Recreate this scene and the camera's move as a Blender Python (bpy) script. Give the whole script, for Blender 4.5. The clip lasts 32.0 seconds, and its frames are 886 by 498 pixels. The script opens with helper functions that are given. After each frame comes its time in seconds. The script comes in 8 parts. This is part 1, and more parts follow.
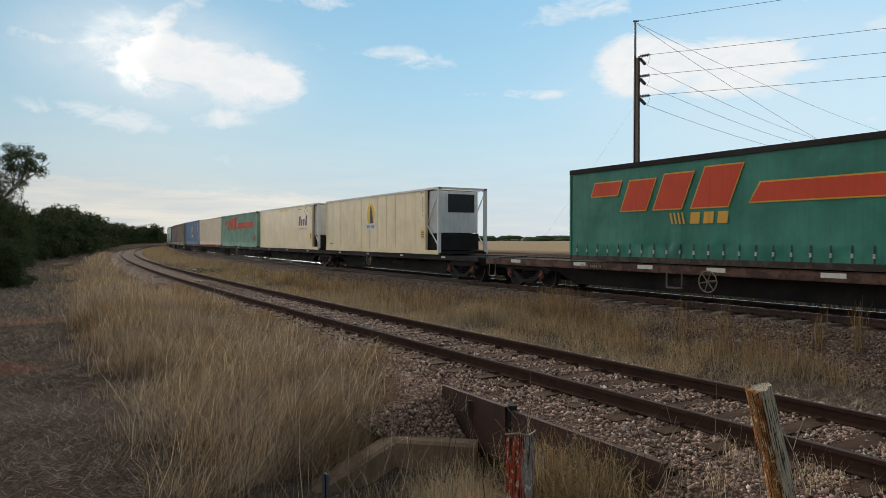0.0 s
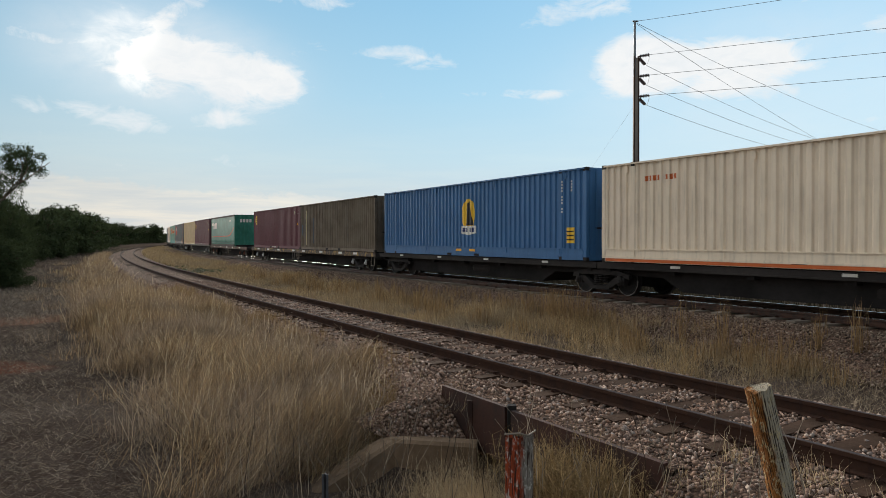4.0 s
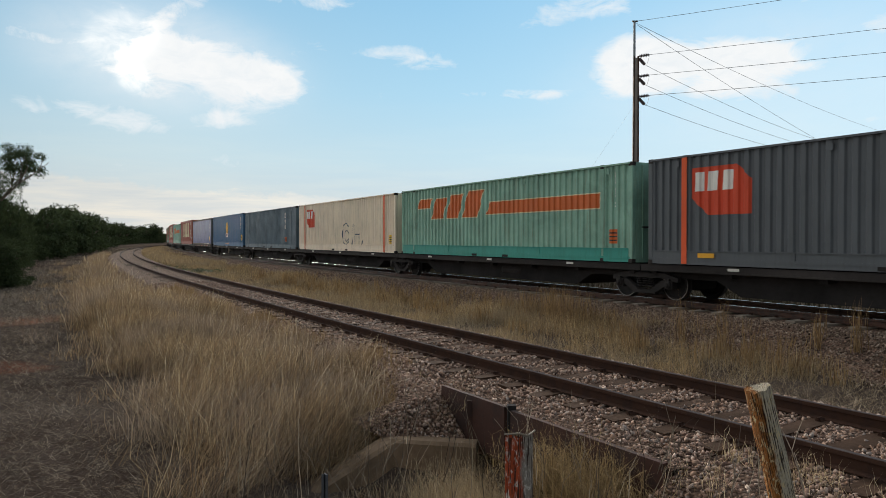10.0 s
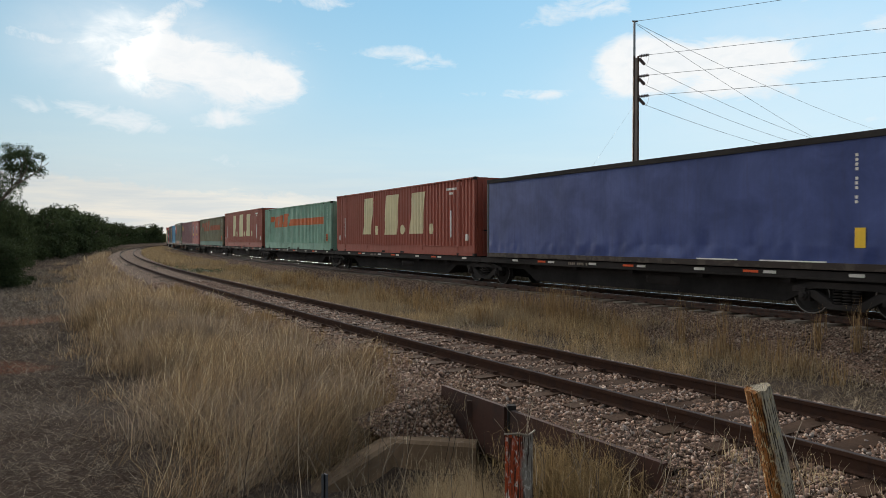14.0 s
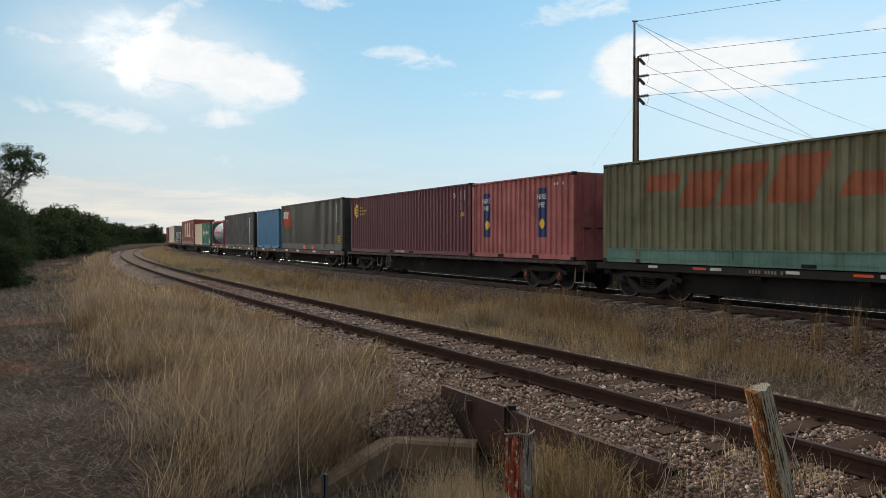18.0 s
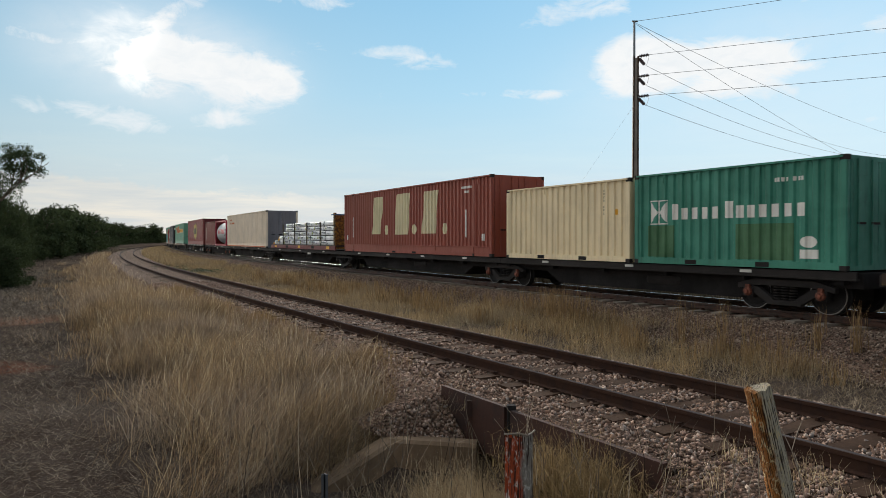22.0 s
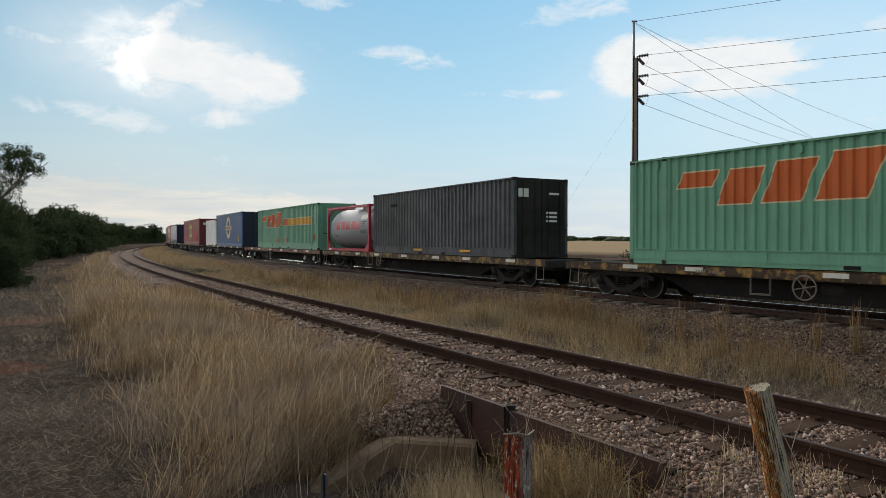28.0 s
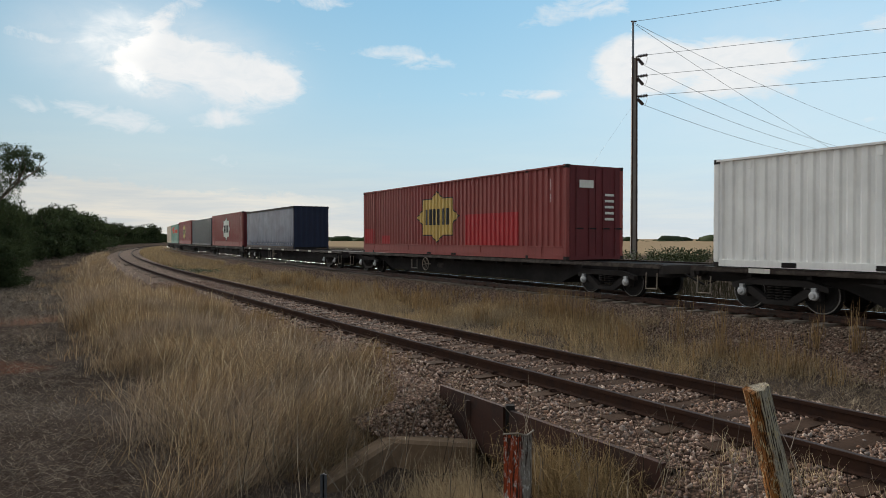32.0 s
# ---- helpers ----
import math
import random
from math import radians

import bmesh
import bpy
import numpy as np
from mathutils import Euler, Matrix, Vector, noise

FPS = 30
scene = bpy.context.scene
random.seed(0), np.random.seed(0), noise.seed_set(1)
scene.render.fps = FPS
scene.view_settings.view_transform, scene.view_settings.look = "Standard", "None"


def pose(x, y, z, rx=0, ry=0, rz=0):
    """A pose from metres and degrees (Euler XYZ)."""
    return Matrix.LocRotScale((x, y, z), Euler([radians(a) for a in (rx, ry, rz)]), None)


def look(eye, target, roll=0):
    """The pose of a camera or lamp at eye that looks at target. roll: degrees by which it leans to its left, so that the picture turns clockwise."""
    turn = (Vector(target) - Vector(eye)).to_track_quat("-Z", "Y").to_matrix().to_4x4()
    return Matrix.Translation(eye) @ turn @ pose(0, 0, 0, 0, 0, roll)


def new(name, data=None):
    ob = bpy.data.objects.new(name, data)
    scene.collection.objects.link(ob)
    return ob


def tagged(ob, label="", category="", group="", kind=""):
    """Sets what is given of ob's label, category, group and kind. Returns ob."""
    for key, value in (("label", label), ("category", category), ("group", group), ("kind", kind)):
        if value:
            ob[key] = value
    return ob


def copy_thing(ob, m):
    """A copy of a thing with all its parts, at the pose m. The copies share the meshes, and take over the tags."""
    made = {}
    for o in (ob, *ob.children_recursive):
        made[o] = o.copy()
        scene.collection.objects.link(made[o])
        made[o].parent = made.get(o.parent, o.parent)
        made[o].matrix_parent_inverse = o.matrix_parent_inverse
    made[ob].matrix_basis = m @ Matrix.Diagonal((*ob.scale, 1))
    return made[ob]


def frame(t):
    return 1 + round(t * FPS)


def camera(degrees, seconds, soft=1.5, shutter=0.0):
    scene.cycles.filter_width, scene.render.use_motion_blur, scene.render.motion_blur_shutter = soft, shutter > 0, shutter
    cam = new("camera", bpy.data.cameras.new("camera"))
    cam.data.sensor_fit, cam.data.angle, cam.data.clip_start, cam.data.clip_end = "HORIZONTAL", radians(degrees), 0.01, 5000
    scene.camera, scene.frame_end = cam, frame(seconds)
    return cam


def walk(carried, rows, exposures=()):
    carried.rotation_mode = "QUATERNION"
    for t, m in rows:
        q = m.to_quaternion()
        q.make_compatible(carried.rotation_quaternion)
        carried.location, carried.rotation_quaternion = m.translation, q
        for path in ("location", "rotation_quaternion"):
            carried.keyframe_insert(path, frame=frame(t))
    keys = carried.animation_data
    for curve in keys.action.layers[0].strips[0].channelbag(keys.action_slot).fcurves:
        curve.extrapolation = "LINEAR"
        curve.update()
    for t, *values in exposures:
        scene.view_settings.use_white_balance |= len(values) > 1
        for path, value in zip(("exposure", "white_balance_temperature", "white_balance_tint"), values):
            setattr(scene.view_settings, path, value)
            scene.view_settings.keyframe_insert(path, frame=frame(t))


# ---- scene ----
# ---------------------------------------------------------------- camera
EYE = (0.0, 0.0, 1.69)
PITCH = 0.846


def aim(yaw):
    return pose(*EYE, 90 - PITCH, 0, -yaw)


cam = camera(65.245, 32.0, soft=0.55, shutter=0.05)
walk(cam, [(0, aim(-0.06)), (9, aim(0.0)), (20, aim(0.01)), (27, aim(0.04)), (32, aim(0.11))],
     exposures=[(0, 0.03), (1, 0.0), (3, 0.03), (6, 0.13), (7, 0.05), (9, 0.13), (10, 0.10), (12, 0.12), (14, 0.11), (17, 0.12), (19, 0.15), (21, 0.16), (22, 0.10), (24, -0.03), (25, 0.02), (28, 0.06), (29, 0.13), (30, 0.15), (31, 0.08), (32, -0.01)])

# ---------------------------------------------------------------- world and light
SUN_AZ, SUN_EL = radians(-24.0), radians(14.0)   # azimuth from +Y, to the right positive


def node(nt, kind, **inputs):
    n = nt.nodes.new(kind)
    for k, v in inputs.items():
        if k.startswith("i") and k[1:].isdigit():
            n.inputs[int(k[1:])].default_value = v
        elif k in n.inputs:
            n.inputs[k].default_value = v
    return n


def maths(nt, op, a, b=None, c=None, clamp=False):
    n = nt.nodes.new("ShaderNodeMath")
    n.operation, n.use_clamp = op, clamp
    for i, v in enumerate((a, b, c)):
        if v is None:
            continue
        if isinstance(v, (int, float)):
            n.inputs[i].default_value = v
        else:
            nt.links.new(v, n.inputs[i])
    return n.outputs[0]


def mixcol(nt, fac, a, b, blend="MIX"):
    n = nt.nodes.new("ShaderNodeMix")
    n.data_type, n.blend_type = "RGBA", blend
    for sock, v in ((n.inputs[0], fac), (n.inputs[6], a), (n.inputs[7], b)):
        if isinstance(v, (int, float)):
            sock.default_value = v
        elif isinstance(v, tuple):
            sock.default_value = (*v[:3], 1)
        else:
            nt.links.new(v, sock)
    return n.outputs[2]


def ramp(nt, fac, stops):
    n = nt.nodes.new("ShaderNodeValToRGB")
    e = n.color_ramp.elements
    while len(e) < len(stops):
        e.new(0.5)
    for el, (p, c) in zip(e, stops):
        el.position = p
        el.color = (*c, 1) if isinstance(c, tuple) else (c, c, c, 1)
    nt.links.new(fac, n.inputs[0])
    return n.outputs[0]


def noise_tex(nt, vec, scale, detail=4.0, rough=0.55, dist=0.0):
    n = nt.nodes.new("ShaderNodeTexNoise")
    n.inputs["Scale"].default_value, n.inputs["Detail"].default_value = scale, detail
    n.inputs["Roughness"].default_value, n.inputs["Distortion"].default_value = rough, dist
    if vec is not None:
        nt.links.new(vec, n.inputs["Vector"])
    return n.outputs["Fac"]


def build_world():
    w = bpy.data.worlds.new("sky")
    scene.world = w
    w.use_nodes = True
    nt = w.node_tree
    nt.nodes.clear()
    out = nt.nodes.new("ShaderNodeOutputWorld")
    bg = nt.nodes.new("ShaderNodeBackground")
    sky = nt.nodes.new("ShaderNodeTexSky")
    sky.sky_type, sky.sun_disc = "NISHITA", False
    sky.sun_elevation, sky.sun_rotation = SUN_EL, SUN_AZ
    sky.altitude, sky.air_density, sky.dust_density, sky.ozone_density = 50, 1.0, 0.6, 2.0
    tc = nt.nodes.new("ShaderNodeTexCoord")
    sep = nt.nodes.new("ShaderNodeSeparateXYZ")
    nt.links.new(tc.outputs["Generated"], sep.inputs[0])
    dx, dy, dz = sep.outputs
    # azimuth and elevation in degrees of the direction
    az = maths(nt, "MULTIPLY", maths(nt, "ARCTAN2", dx, dy), 57.2958)
    el = maths(nt, "MULTIPLY", maths(nt, "ARCSINE", dz), 57.2958)
    # cloud texture in angles, stretched level, its edges broken up at several scales
    comb = nt.nodes.new("ShaderNodeCombineXYZ")
    nt.links.new(maths(nt, "MULTIPLY", az, 0.105), comb.inputs[0])
    nt.links.new(maths(nt, "MULTIPLY", el, 0.21), comb.inputs[1])
    deck = comb.outputs[0]
    n1 = noise_tex(nt, deck, 1.3, 10, 0.62, 0.6)
    n2 = noise_tex(nt, deck, 3.4, 8, 0.66, 0.8)
    n3 = noise_tex(nt, tc.outputs["Generated"], 2.2, 6, 0.6, 0.4)
    fine = maths(nt, "SUBTRACT", maths(nt, "ADD", maths(nt, "MULTIPLY", n1, 0.5), maths(nt, "MULTIPLY", n2, 0.5)), 0.5)

    def bank(a0, e0, wa, we, gain, tilt=0.0):
        u = maths(nt, "DIVIDE", maths(nt, "SUBTRACT", az, a0), wa)
        v = maths(nt, "DIVIDE", maths(nt, "SUBTRACT", maths(nt, "SUBTRACT", el, e0), maths(nt, "MULTIPLY", maths(nt, "SUBTRACT", az, a0), tilt)), we)
        r = maths(nt, "ADD", maths(nt, "MULTIPLY", u, u), maths(nt, "MULTIPLY", v, v))
        return maths(nt, "MULTIPLY", maths(nt, "EXPONENT", maths(nt, "MULTIPLY", maths(nt, "MULTIPLY", r, r), -0.6)), gain)

    # the great cloud before the sun, its long right arm, the low streaks, and the white bank behind the pole
    banks = [bank(-24.6, 14.6, 4.6, 2.5, 0.62, -0.05), bank(-23.2, 12.2, 3.0, 1.9, 0.35), bank(-17.0, 13.4, 5.2, 1.7, 0.80, -0.10), bank(-15.4, 11.3, 3.6, 2.0, 0.66, 0.1), bank(-20.6, 12.6, 3.8, 2.4, 0.40),
             bank(-20.5, 17.3, 2.6, 0.9, 0.5, 0.55), bank(-31.0, 14.2, 2.0, 0.45, 0.42, -0.1), bank(-29.5, 9.7, 2.2, 0.8, 0.44), bank(-24.8, 8.9, 3.6, 1.0, 0.56, -0.1), bank(-18.2, 9.2, 2.2, 0.7, 0.5),
             bank(-10.6, 14.9, 2.4, 0.8, 0.42, -0.15), bank(-3.2, 15.0, 3.8, 0.55, 0.5), bank(-1.0, 14.1, 2.6, 0.5, 0.42), bank(-11.8, 18.8, 4.2, 0.8, 0.6, -0.1),
             bank(15.4, 13.5, 2.9, 2.2, 1.25), bank(20.8, 13.2, 5.8, 2.0, 1.0, -0.05), bank(24.0, 10.9, 4.4, 0.9, 0.55, -0.08), bank(23.6, 13.4, 4.4, 1.2, 0.5), bank(28.4, 12.4, 1.3, 0.4, 0.5),
             bank(6.6, 11.7, 4.4, 0.4, 0.48, -0.02), bank(11.2, 18.0, 4.6, 1.1, 0.56, 0.12), bank(33.0, 15.0, 2.4, 0.8, 0.5, 0.2), bank(32.0, 8.6, 3.0, 0.8, 0.5), bank(30.5, 17.8, 3.4, 0.8, 0.42, 0.2)]
    total = banks[0]
    for b in banks[1:]:
        total = maths(nt, "ADD", total, b)
    dens = maths(nt, "MULTIPLY", maths(nt, "SUBTRACT", maths(nt, "ADD", total, maths(nt, "MULTIPLY", fine, 3.0)), 0.32), 1.5, clamp=True)
    dens = maths(nt, "MULTIPLY", dens, maths(nt, "MULTIPLY", maths(nt, "SUBTRACT", 26.0, el), 0.3, clamp=True))
    # a thin veil round the great cloud and, paler, over the right-hand sky
    veil = maths(nt, "ADD", bank(-22.0, 13.6, 8.5, 3.6, 0.62, -0.08), bank(24.0, 12.0, 12.0, 4.5, 0.30))
    veil = maths(nt, "MULTIPLY", veil, maths(nt, "ADD", 0.75, maths(nt, "MULTIPLY", fine, 2.0)), clamp=True)
    dens = maths(nt, "MAXIMUM", dens, veil)
    # over the rest of the dome: unseen broken cloud, added to brighten ground and sides
    high = maths(nt, "MULTIPLY", maths(nt, "SUBTRACT", el, 22.0), 0.1, clamp=True)
    # unseen white cloud added to the left lights the container sides; the sky away from the sun is deeper and darker
    back = maths(nt, "MULTIPLY", maths(nt, "SUBTRACT", maths(nt, "MULTIPLY", dx, -1.0), maths(nt, "ADD", maths(nt, "MULTIPLY", dy, 0.35), 0.45)), 2.6, clamp=True)
    sunward = maths(nt, "ADD", maths(nt, "MULTIPLY", dx, math.sin(SUN_AZ)), maths(nt, "MULTIPLY", dy, math.cos(SUN_AZ)))
    sunward = maths(nt, "MINIMUM", maths(nt, "ADD", maths(nt, "MULTIPLY", sunward, 0.5), 0.75), 1.0)
    rest = maths(nt, "MULTIPLY", maths(nt, "SUBTRACT", n3, 0.40), 5.0, clamp=True)
    dens2 = maths(nt, "MULTIPLY", rest, maths(nt, "MAXIMUM", high, back))
    # haze with soft streaks low over the horizon
    low = maths(nt, "EXPONENT", maths(nt, "MULTIPLY", maths(nt, "POWER", maths(nt, "DIVIDE", maths(nt, "MAXIMUM", el, 0.0), 5.0), 1.5), -1.0))
    strk = nt.nodes.new("ShaderNodeCombineXYZ")
    nt.links.new(maths(nt, "MULTIPLY", az, 0.06), strk.inputs[0])
    nt.links.new(maths(nt, "MULTIPLY", el, 0.55), strk.inputs[1])
    streak = noise_tex(nt, strk.outputs[0], 1.6, 5, 0.6, 0.3)
    lowcol = mixcol(nt, maths(nt, "MULTIPLY", maths(nt, "SUBTRACT", streak, 0.42), 3.2, clamp=True), (0.60, 0.66, 0.70), (0.83, 0.79, 0.70))
    # a level bank of warm cloud stands over the wood, its top edge brightest
    rim = maths(nt, "ADD", maths(nt, "ADD", 4.2, maths(nt, "MULTIPLY", maths(nt, "ADD", az, 22.0), -0.07)), maths(nt, "MULTIPLY", fine, 4.0))
    under = maths(nt, "MULTIPLY", maths(nt, "SUBTRACT", rim, el), 2.2, clamp=True)
    under = maths(nt, "MULTIPLY", under, maths(nt, "MULTIPLY", maths(nt, "SUBTRACT", -2.0, az), 0.09, clamp=True))
    # the clear sky, cooled a little
    grad = ramp(nt, maths(nt, "DIVIDE", el, 90.0, clamp=True), [(0.0, (0.53, 0.61, 0.67)), (0.07, (0.47, 0.665, 0.77)), (0.13, (0.37, 0.62, 0.79)), (0.22, (0.265, 0.53, 0.755)), (0.45, (0.17, 0.37, 0.62)), (1.0, (0.13, 0.28, 0.52))])
    base = mixcol(nt, 1.0, mixcol(nt, 1.0, sky.outputs[0], SKY_TINT, "MULTIPLY"), grad, "ADD")
    col = mixcol(nt, maths(nt, "MULTIPLY", low, 0.62), base, lowcol)
    col = mixcol(nt, maths(nt, "MULTIPLY", under, 0.72), col, mixcol(nt, maths(nt, "MULTIPLY", maths(nt, "SUBTRACT", streak, 0.4), 4.0, clamp=True), (0.74, 0.76, 0.75), (0.97, 0.91, 0.80)))
    col = mixcol(nt, 1.0, col, maths(nt, "MULTIPLY", sunward, maths(nt, "ADD", 1.0, maths(nt, "MULTIPLY", dx, 0.34))), "MULTIPLY")
    # the right-hand sky is paler
    col = mixcol(nt, maths(nt, "MULTIPLY", maths(nt, "DIVIDE", az, 30.0, clamp=True), 0.22), col, (0.68, 0.74, 0.77))
    # brighter near the veiled sun
    sund = maths(nt, "MULTIPLY", maths(nt, "ADD", bank(-25.1, 14.7, 2.6, 1.9, 0.85, 0.15), bank(-24.1, 11.9, 1.1, 1.0, 0.95)), maths(nt, "ADD", 0.85, maths(nt, "MULTIPLY", fine, 2.4)), clamp=True)
    shade = maths(nt, "MULTIPLY", maths(nt, "SUBTRACT", n2, 0.42), 3.0, clamp=True)
    cloud = mixcol(nt, maths(nt, "MULTIPLY", shade, 0.5), (0.87, 0.885, 0.89), (0.66, 0.74, 0.80))
    cloud = mixcol(nt, sund, cloud, (1.12, 1.10, 1.06))
    col = mixcol(nt, maths(nt, "MAXIMUM", dens, sund), col, cloud)
    col = mixcol(nt, dens2, col, mixcol(nt, 1.0, sunward, mixcol(nt, back, (FILL_CLOUD_UP, FILL_CLOUD_UP, FILL_CLOUD_UP), (FILL_CLOUD_LEFT, FILL_CLOUD_LEFT * 0.98, FILL_CLOUD_LEFT * 0.94)), "MULTIPLY"))
    nt.links.new(col, bg.inputs[0])
    bg.inputs[1].default_value = SKY_GAIN
    nt.links.new(bg.outputs[0], out.inputs[0])


SKY_TINT, SKY_GAIN = (0.006, 0.006, 0.006), 1.0
# brightness of the unseen cloud added overhead and to the left
FILL_CLOUD_UP, FILL_CLOUD_LEFT = 1.3, 1.3
build_world()
sun = bpy.data.lights.new("sun", "SUN")
sun.energy, sun.angle, sun.color = 4.6, radians(34), (1.0, 0.93, 0.82)
sun_ob = new("sun", sun)
sun_ob.matrix_world = look((math.sin(SUN_AZ) * 50, math.cos(SUN_AZ) * 50, math.tan(SUN_EL) * 50), (0, 0, 0))

# ---------------------------------------------------------------- materials


def lin(h):
    c = [int(h[i:i + 2], 16) / 255 for i in (0, 2, 4)]
    return tuple(v / 12.92 if v <= 0.04045 else ((v + 0.055) / 1.055) ** 2.4 for v in c)


def material(name):
    m = bpy.data.materials.new(name)
    m.use_nodes = True
    nt = m.node_tree
    b = nt.nodes["Principled BSDF"]
    return m, nt, b


def coords(nt, which="Object"):
    return nt.nodes.new("ShaderNodeTexCoord").outputs[which]


def stretch(nt, vec, s):
    n = nt.nodes.new("ShaderNodeMapping")
    n.inputs["Scale"].default_value = s
    nt.links.new(vec, n.inputs[0])
    return n.outputs[0]


def bump(nt, b, height, dist, strength=1.0):
    n = nt.nodes.new("ShaderNodeBump")
    n.inputs["Distance"].default_value, n.inputs["Strength"].default_value = dist, strength
    nt.links.new(height, n.inputs["Height"])
    nt.links.new(n.outputs[0], b.inputs["Normal"])


MATS = {}


def paint(key, hexcol, rough=0.55, dirt=0.3, rust=0.25, fade=0.25, stain=(0.06, 0.05, 0.04), fine=2.2):
    """Weathered industrial paint: fading in patches, downward streaks, rust spots."""
    if key in MATS:
        return MATS[key]
    c = lin(hexcol)
    m, nt, b = material(key)
    v = coords(nt)
    info = nt.nodes.new("ShaderNodeObjectInfo")
    big = noise_tex(nt, v, 0.9, 5, 0.6, 0.4)
    strk = noise_tex(nt, stretch(nt, v, (6.0, 6.0, 0.35)), fine, 6, 0.65)
    spots = noise_tex(nt, v, 7.0, 8, 0.7)
    light = tuple(min(1, x * 1.18 + 0.03) for x in c)
    dark = tuple(x * 0.72 for x in c)
    col = mixcol(nt, ramp(nt, big, [(0.3, 0.0), (0.7, 1.0)]), dark if fade > 0.3 else tuple(x * 0.88 for x in c), light if fade > 0.3 else tuple(x * 1.06 for x in c))
    col = mixcol(nt, maths(nt, "MULTIPLY", ramp(nt, strk, [(0.5, 0.0), (0.78, 1.0)]), dirt), col, stain)
    col = mixcol(nt, maths(nt, "MULTIPLY", ramp(nt, spots, [(0.66, 0.0), (0.72, 1.0)]), rust), col, (0.13, 0.05, 0.022))
    nt.links.new(col, b.inputs["Base Color"])
    nt.links.new(ramp(nt, strk, [(0.2, rough - 0.12), (0.8, min(1.0, rough + 0.25))]), b.inputs["Roughness"])
    b.inputs["Specular IOR Level"].default_value = 0.35
    bump(nt, b, spots, 0.002, 0.5)
    MATS[key] = m
    return m


def plain(key, col, rough=0.6, metal=0.0, grain=0.15, scale=30.0, bumpd=0.001, spec=0.4):
    if key in MATS:
        return MATS[key]
    m, nt, b = material(key)
    v = coords(nt)
    n = noise_tex(nt, v, scale, 6, 0.65)
    n2 = noise_tex(nt, v, scale / 12, 4, 0.6)
    col1 = mixcol(nt, n, tuple(x * (1 - grain) for x in col), tuple(min(1, x * (1 + grain)) for x in col))
    col1 = mixcol(nt, ramp(nt, n2, [(0.35, 0.0), (0.75, 1.0)]), col1, tuple(x * (1 - 1.6 * grain) for x in col))
    nt.links.new(col1, b.inputs["Base Color"])
    b.inputs["Roughness"].default_value, b.inputs["Metallic"].default_value = rough, metal
    b.inputs["Specular IOR Level"].default_value = spec
    bump(nt, b, n, bumpd, 0.6)
    MATS[key] = m
    return m


def island_mat(key, cols, rough=0.85, noise_scale=60.0, spread=0.3, thin=0.0, patch=None, spec=0.25):
    """Colour picked piece by piece from a ramp, with fine grain."""
    if key in MATS:
        return MATS[key]
    m, nt, b = material(key)
    geo = nt.nodes.new("ShaderNodeNewGeometry")
    k = len(cols) - 1
    c = ramp(nt, geo.outputs["Random Per Island"], [(i / k, lin(h)) for i, h in enumerate(cols)])
    n = noise_tex(nt, coords(nt), noise_scale, 4, 0.6)
    c = mixcol(nt, ramp(nt, n, [(0.3, 0.0), (0.75, spread)]), c, tuple(x * 0.45 for x in lin(cols[0])))
    if patch:
        # whole drifts of older, greyer growth
        pn = noise_tex(nt, coords(nt), 0.42, 4, 0.6, 0.5)
        c = mixcol(nt, ramp(nt, pn, [(0.42, 0.0), (0.62, 0.65)]), c, mixcol(nt, geo.outputs["Random Per Island"], lin(patch[0]), lin(patch[1])))
    nt.links.new(c, b.inputs["Base Color"])
    b.inputs["Roughness"].default_value = rough
    b.inputs["Specular IOR Level"].default_value = spec
    if thin:
        # light passes through thin dry blades
        tr = nt.nodes.new("ShaderNodeBsdfTranslucent")
        nt.links.new(c, tr.inputs["Color"])
        mx = nt.nodes.new("ShaderNodeMixShader")
        mx.inputs[0].default_value = thin
        nt.links.new(b.outputs[0], mx.inputs[1])
        nt.links.new(tr.outputs[0], mx.inputs[2])
        nt.links.new(mx.outputs[0], nt.nodes["Material Output"].inputs[0])
    MATS[key] = m
    return m


def rusty(key, base, rustcol, amount=0.5, rough=0.75, scale=6.0, spec=0.3):
    if key in MATS:
        return MATS[key]
    m, nt, b = material(key)
    v = coords(nt)
    n = noise_tex(nt, v, scale, 8, 0.68, 0.3)
    f = noise_tex(nt, v, scale * 9, 5, 0.6)
    e = 0.62 - 0.3 * amount
    c = mixcol(nt, ramp(nt, n, [(e - 0.05, 0.0), (e + 0.05, 1.0)]), base, rustcol)
    c = mixcol(nt, maths(nt, "MULTIPLY", f, 0.5), c, tuple(x * 0.4 for x in rustcol))
    nt.links.new(c, b.inputs["Base Color"])
    b.inputs["Roughness"].default_value = rough
    b.inputs["Specular IOR Level"].default_value = spec
    bump(nt, b, f, 0.003, 0.6)
    MATS[key] = m
    return m


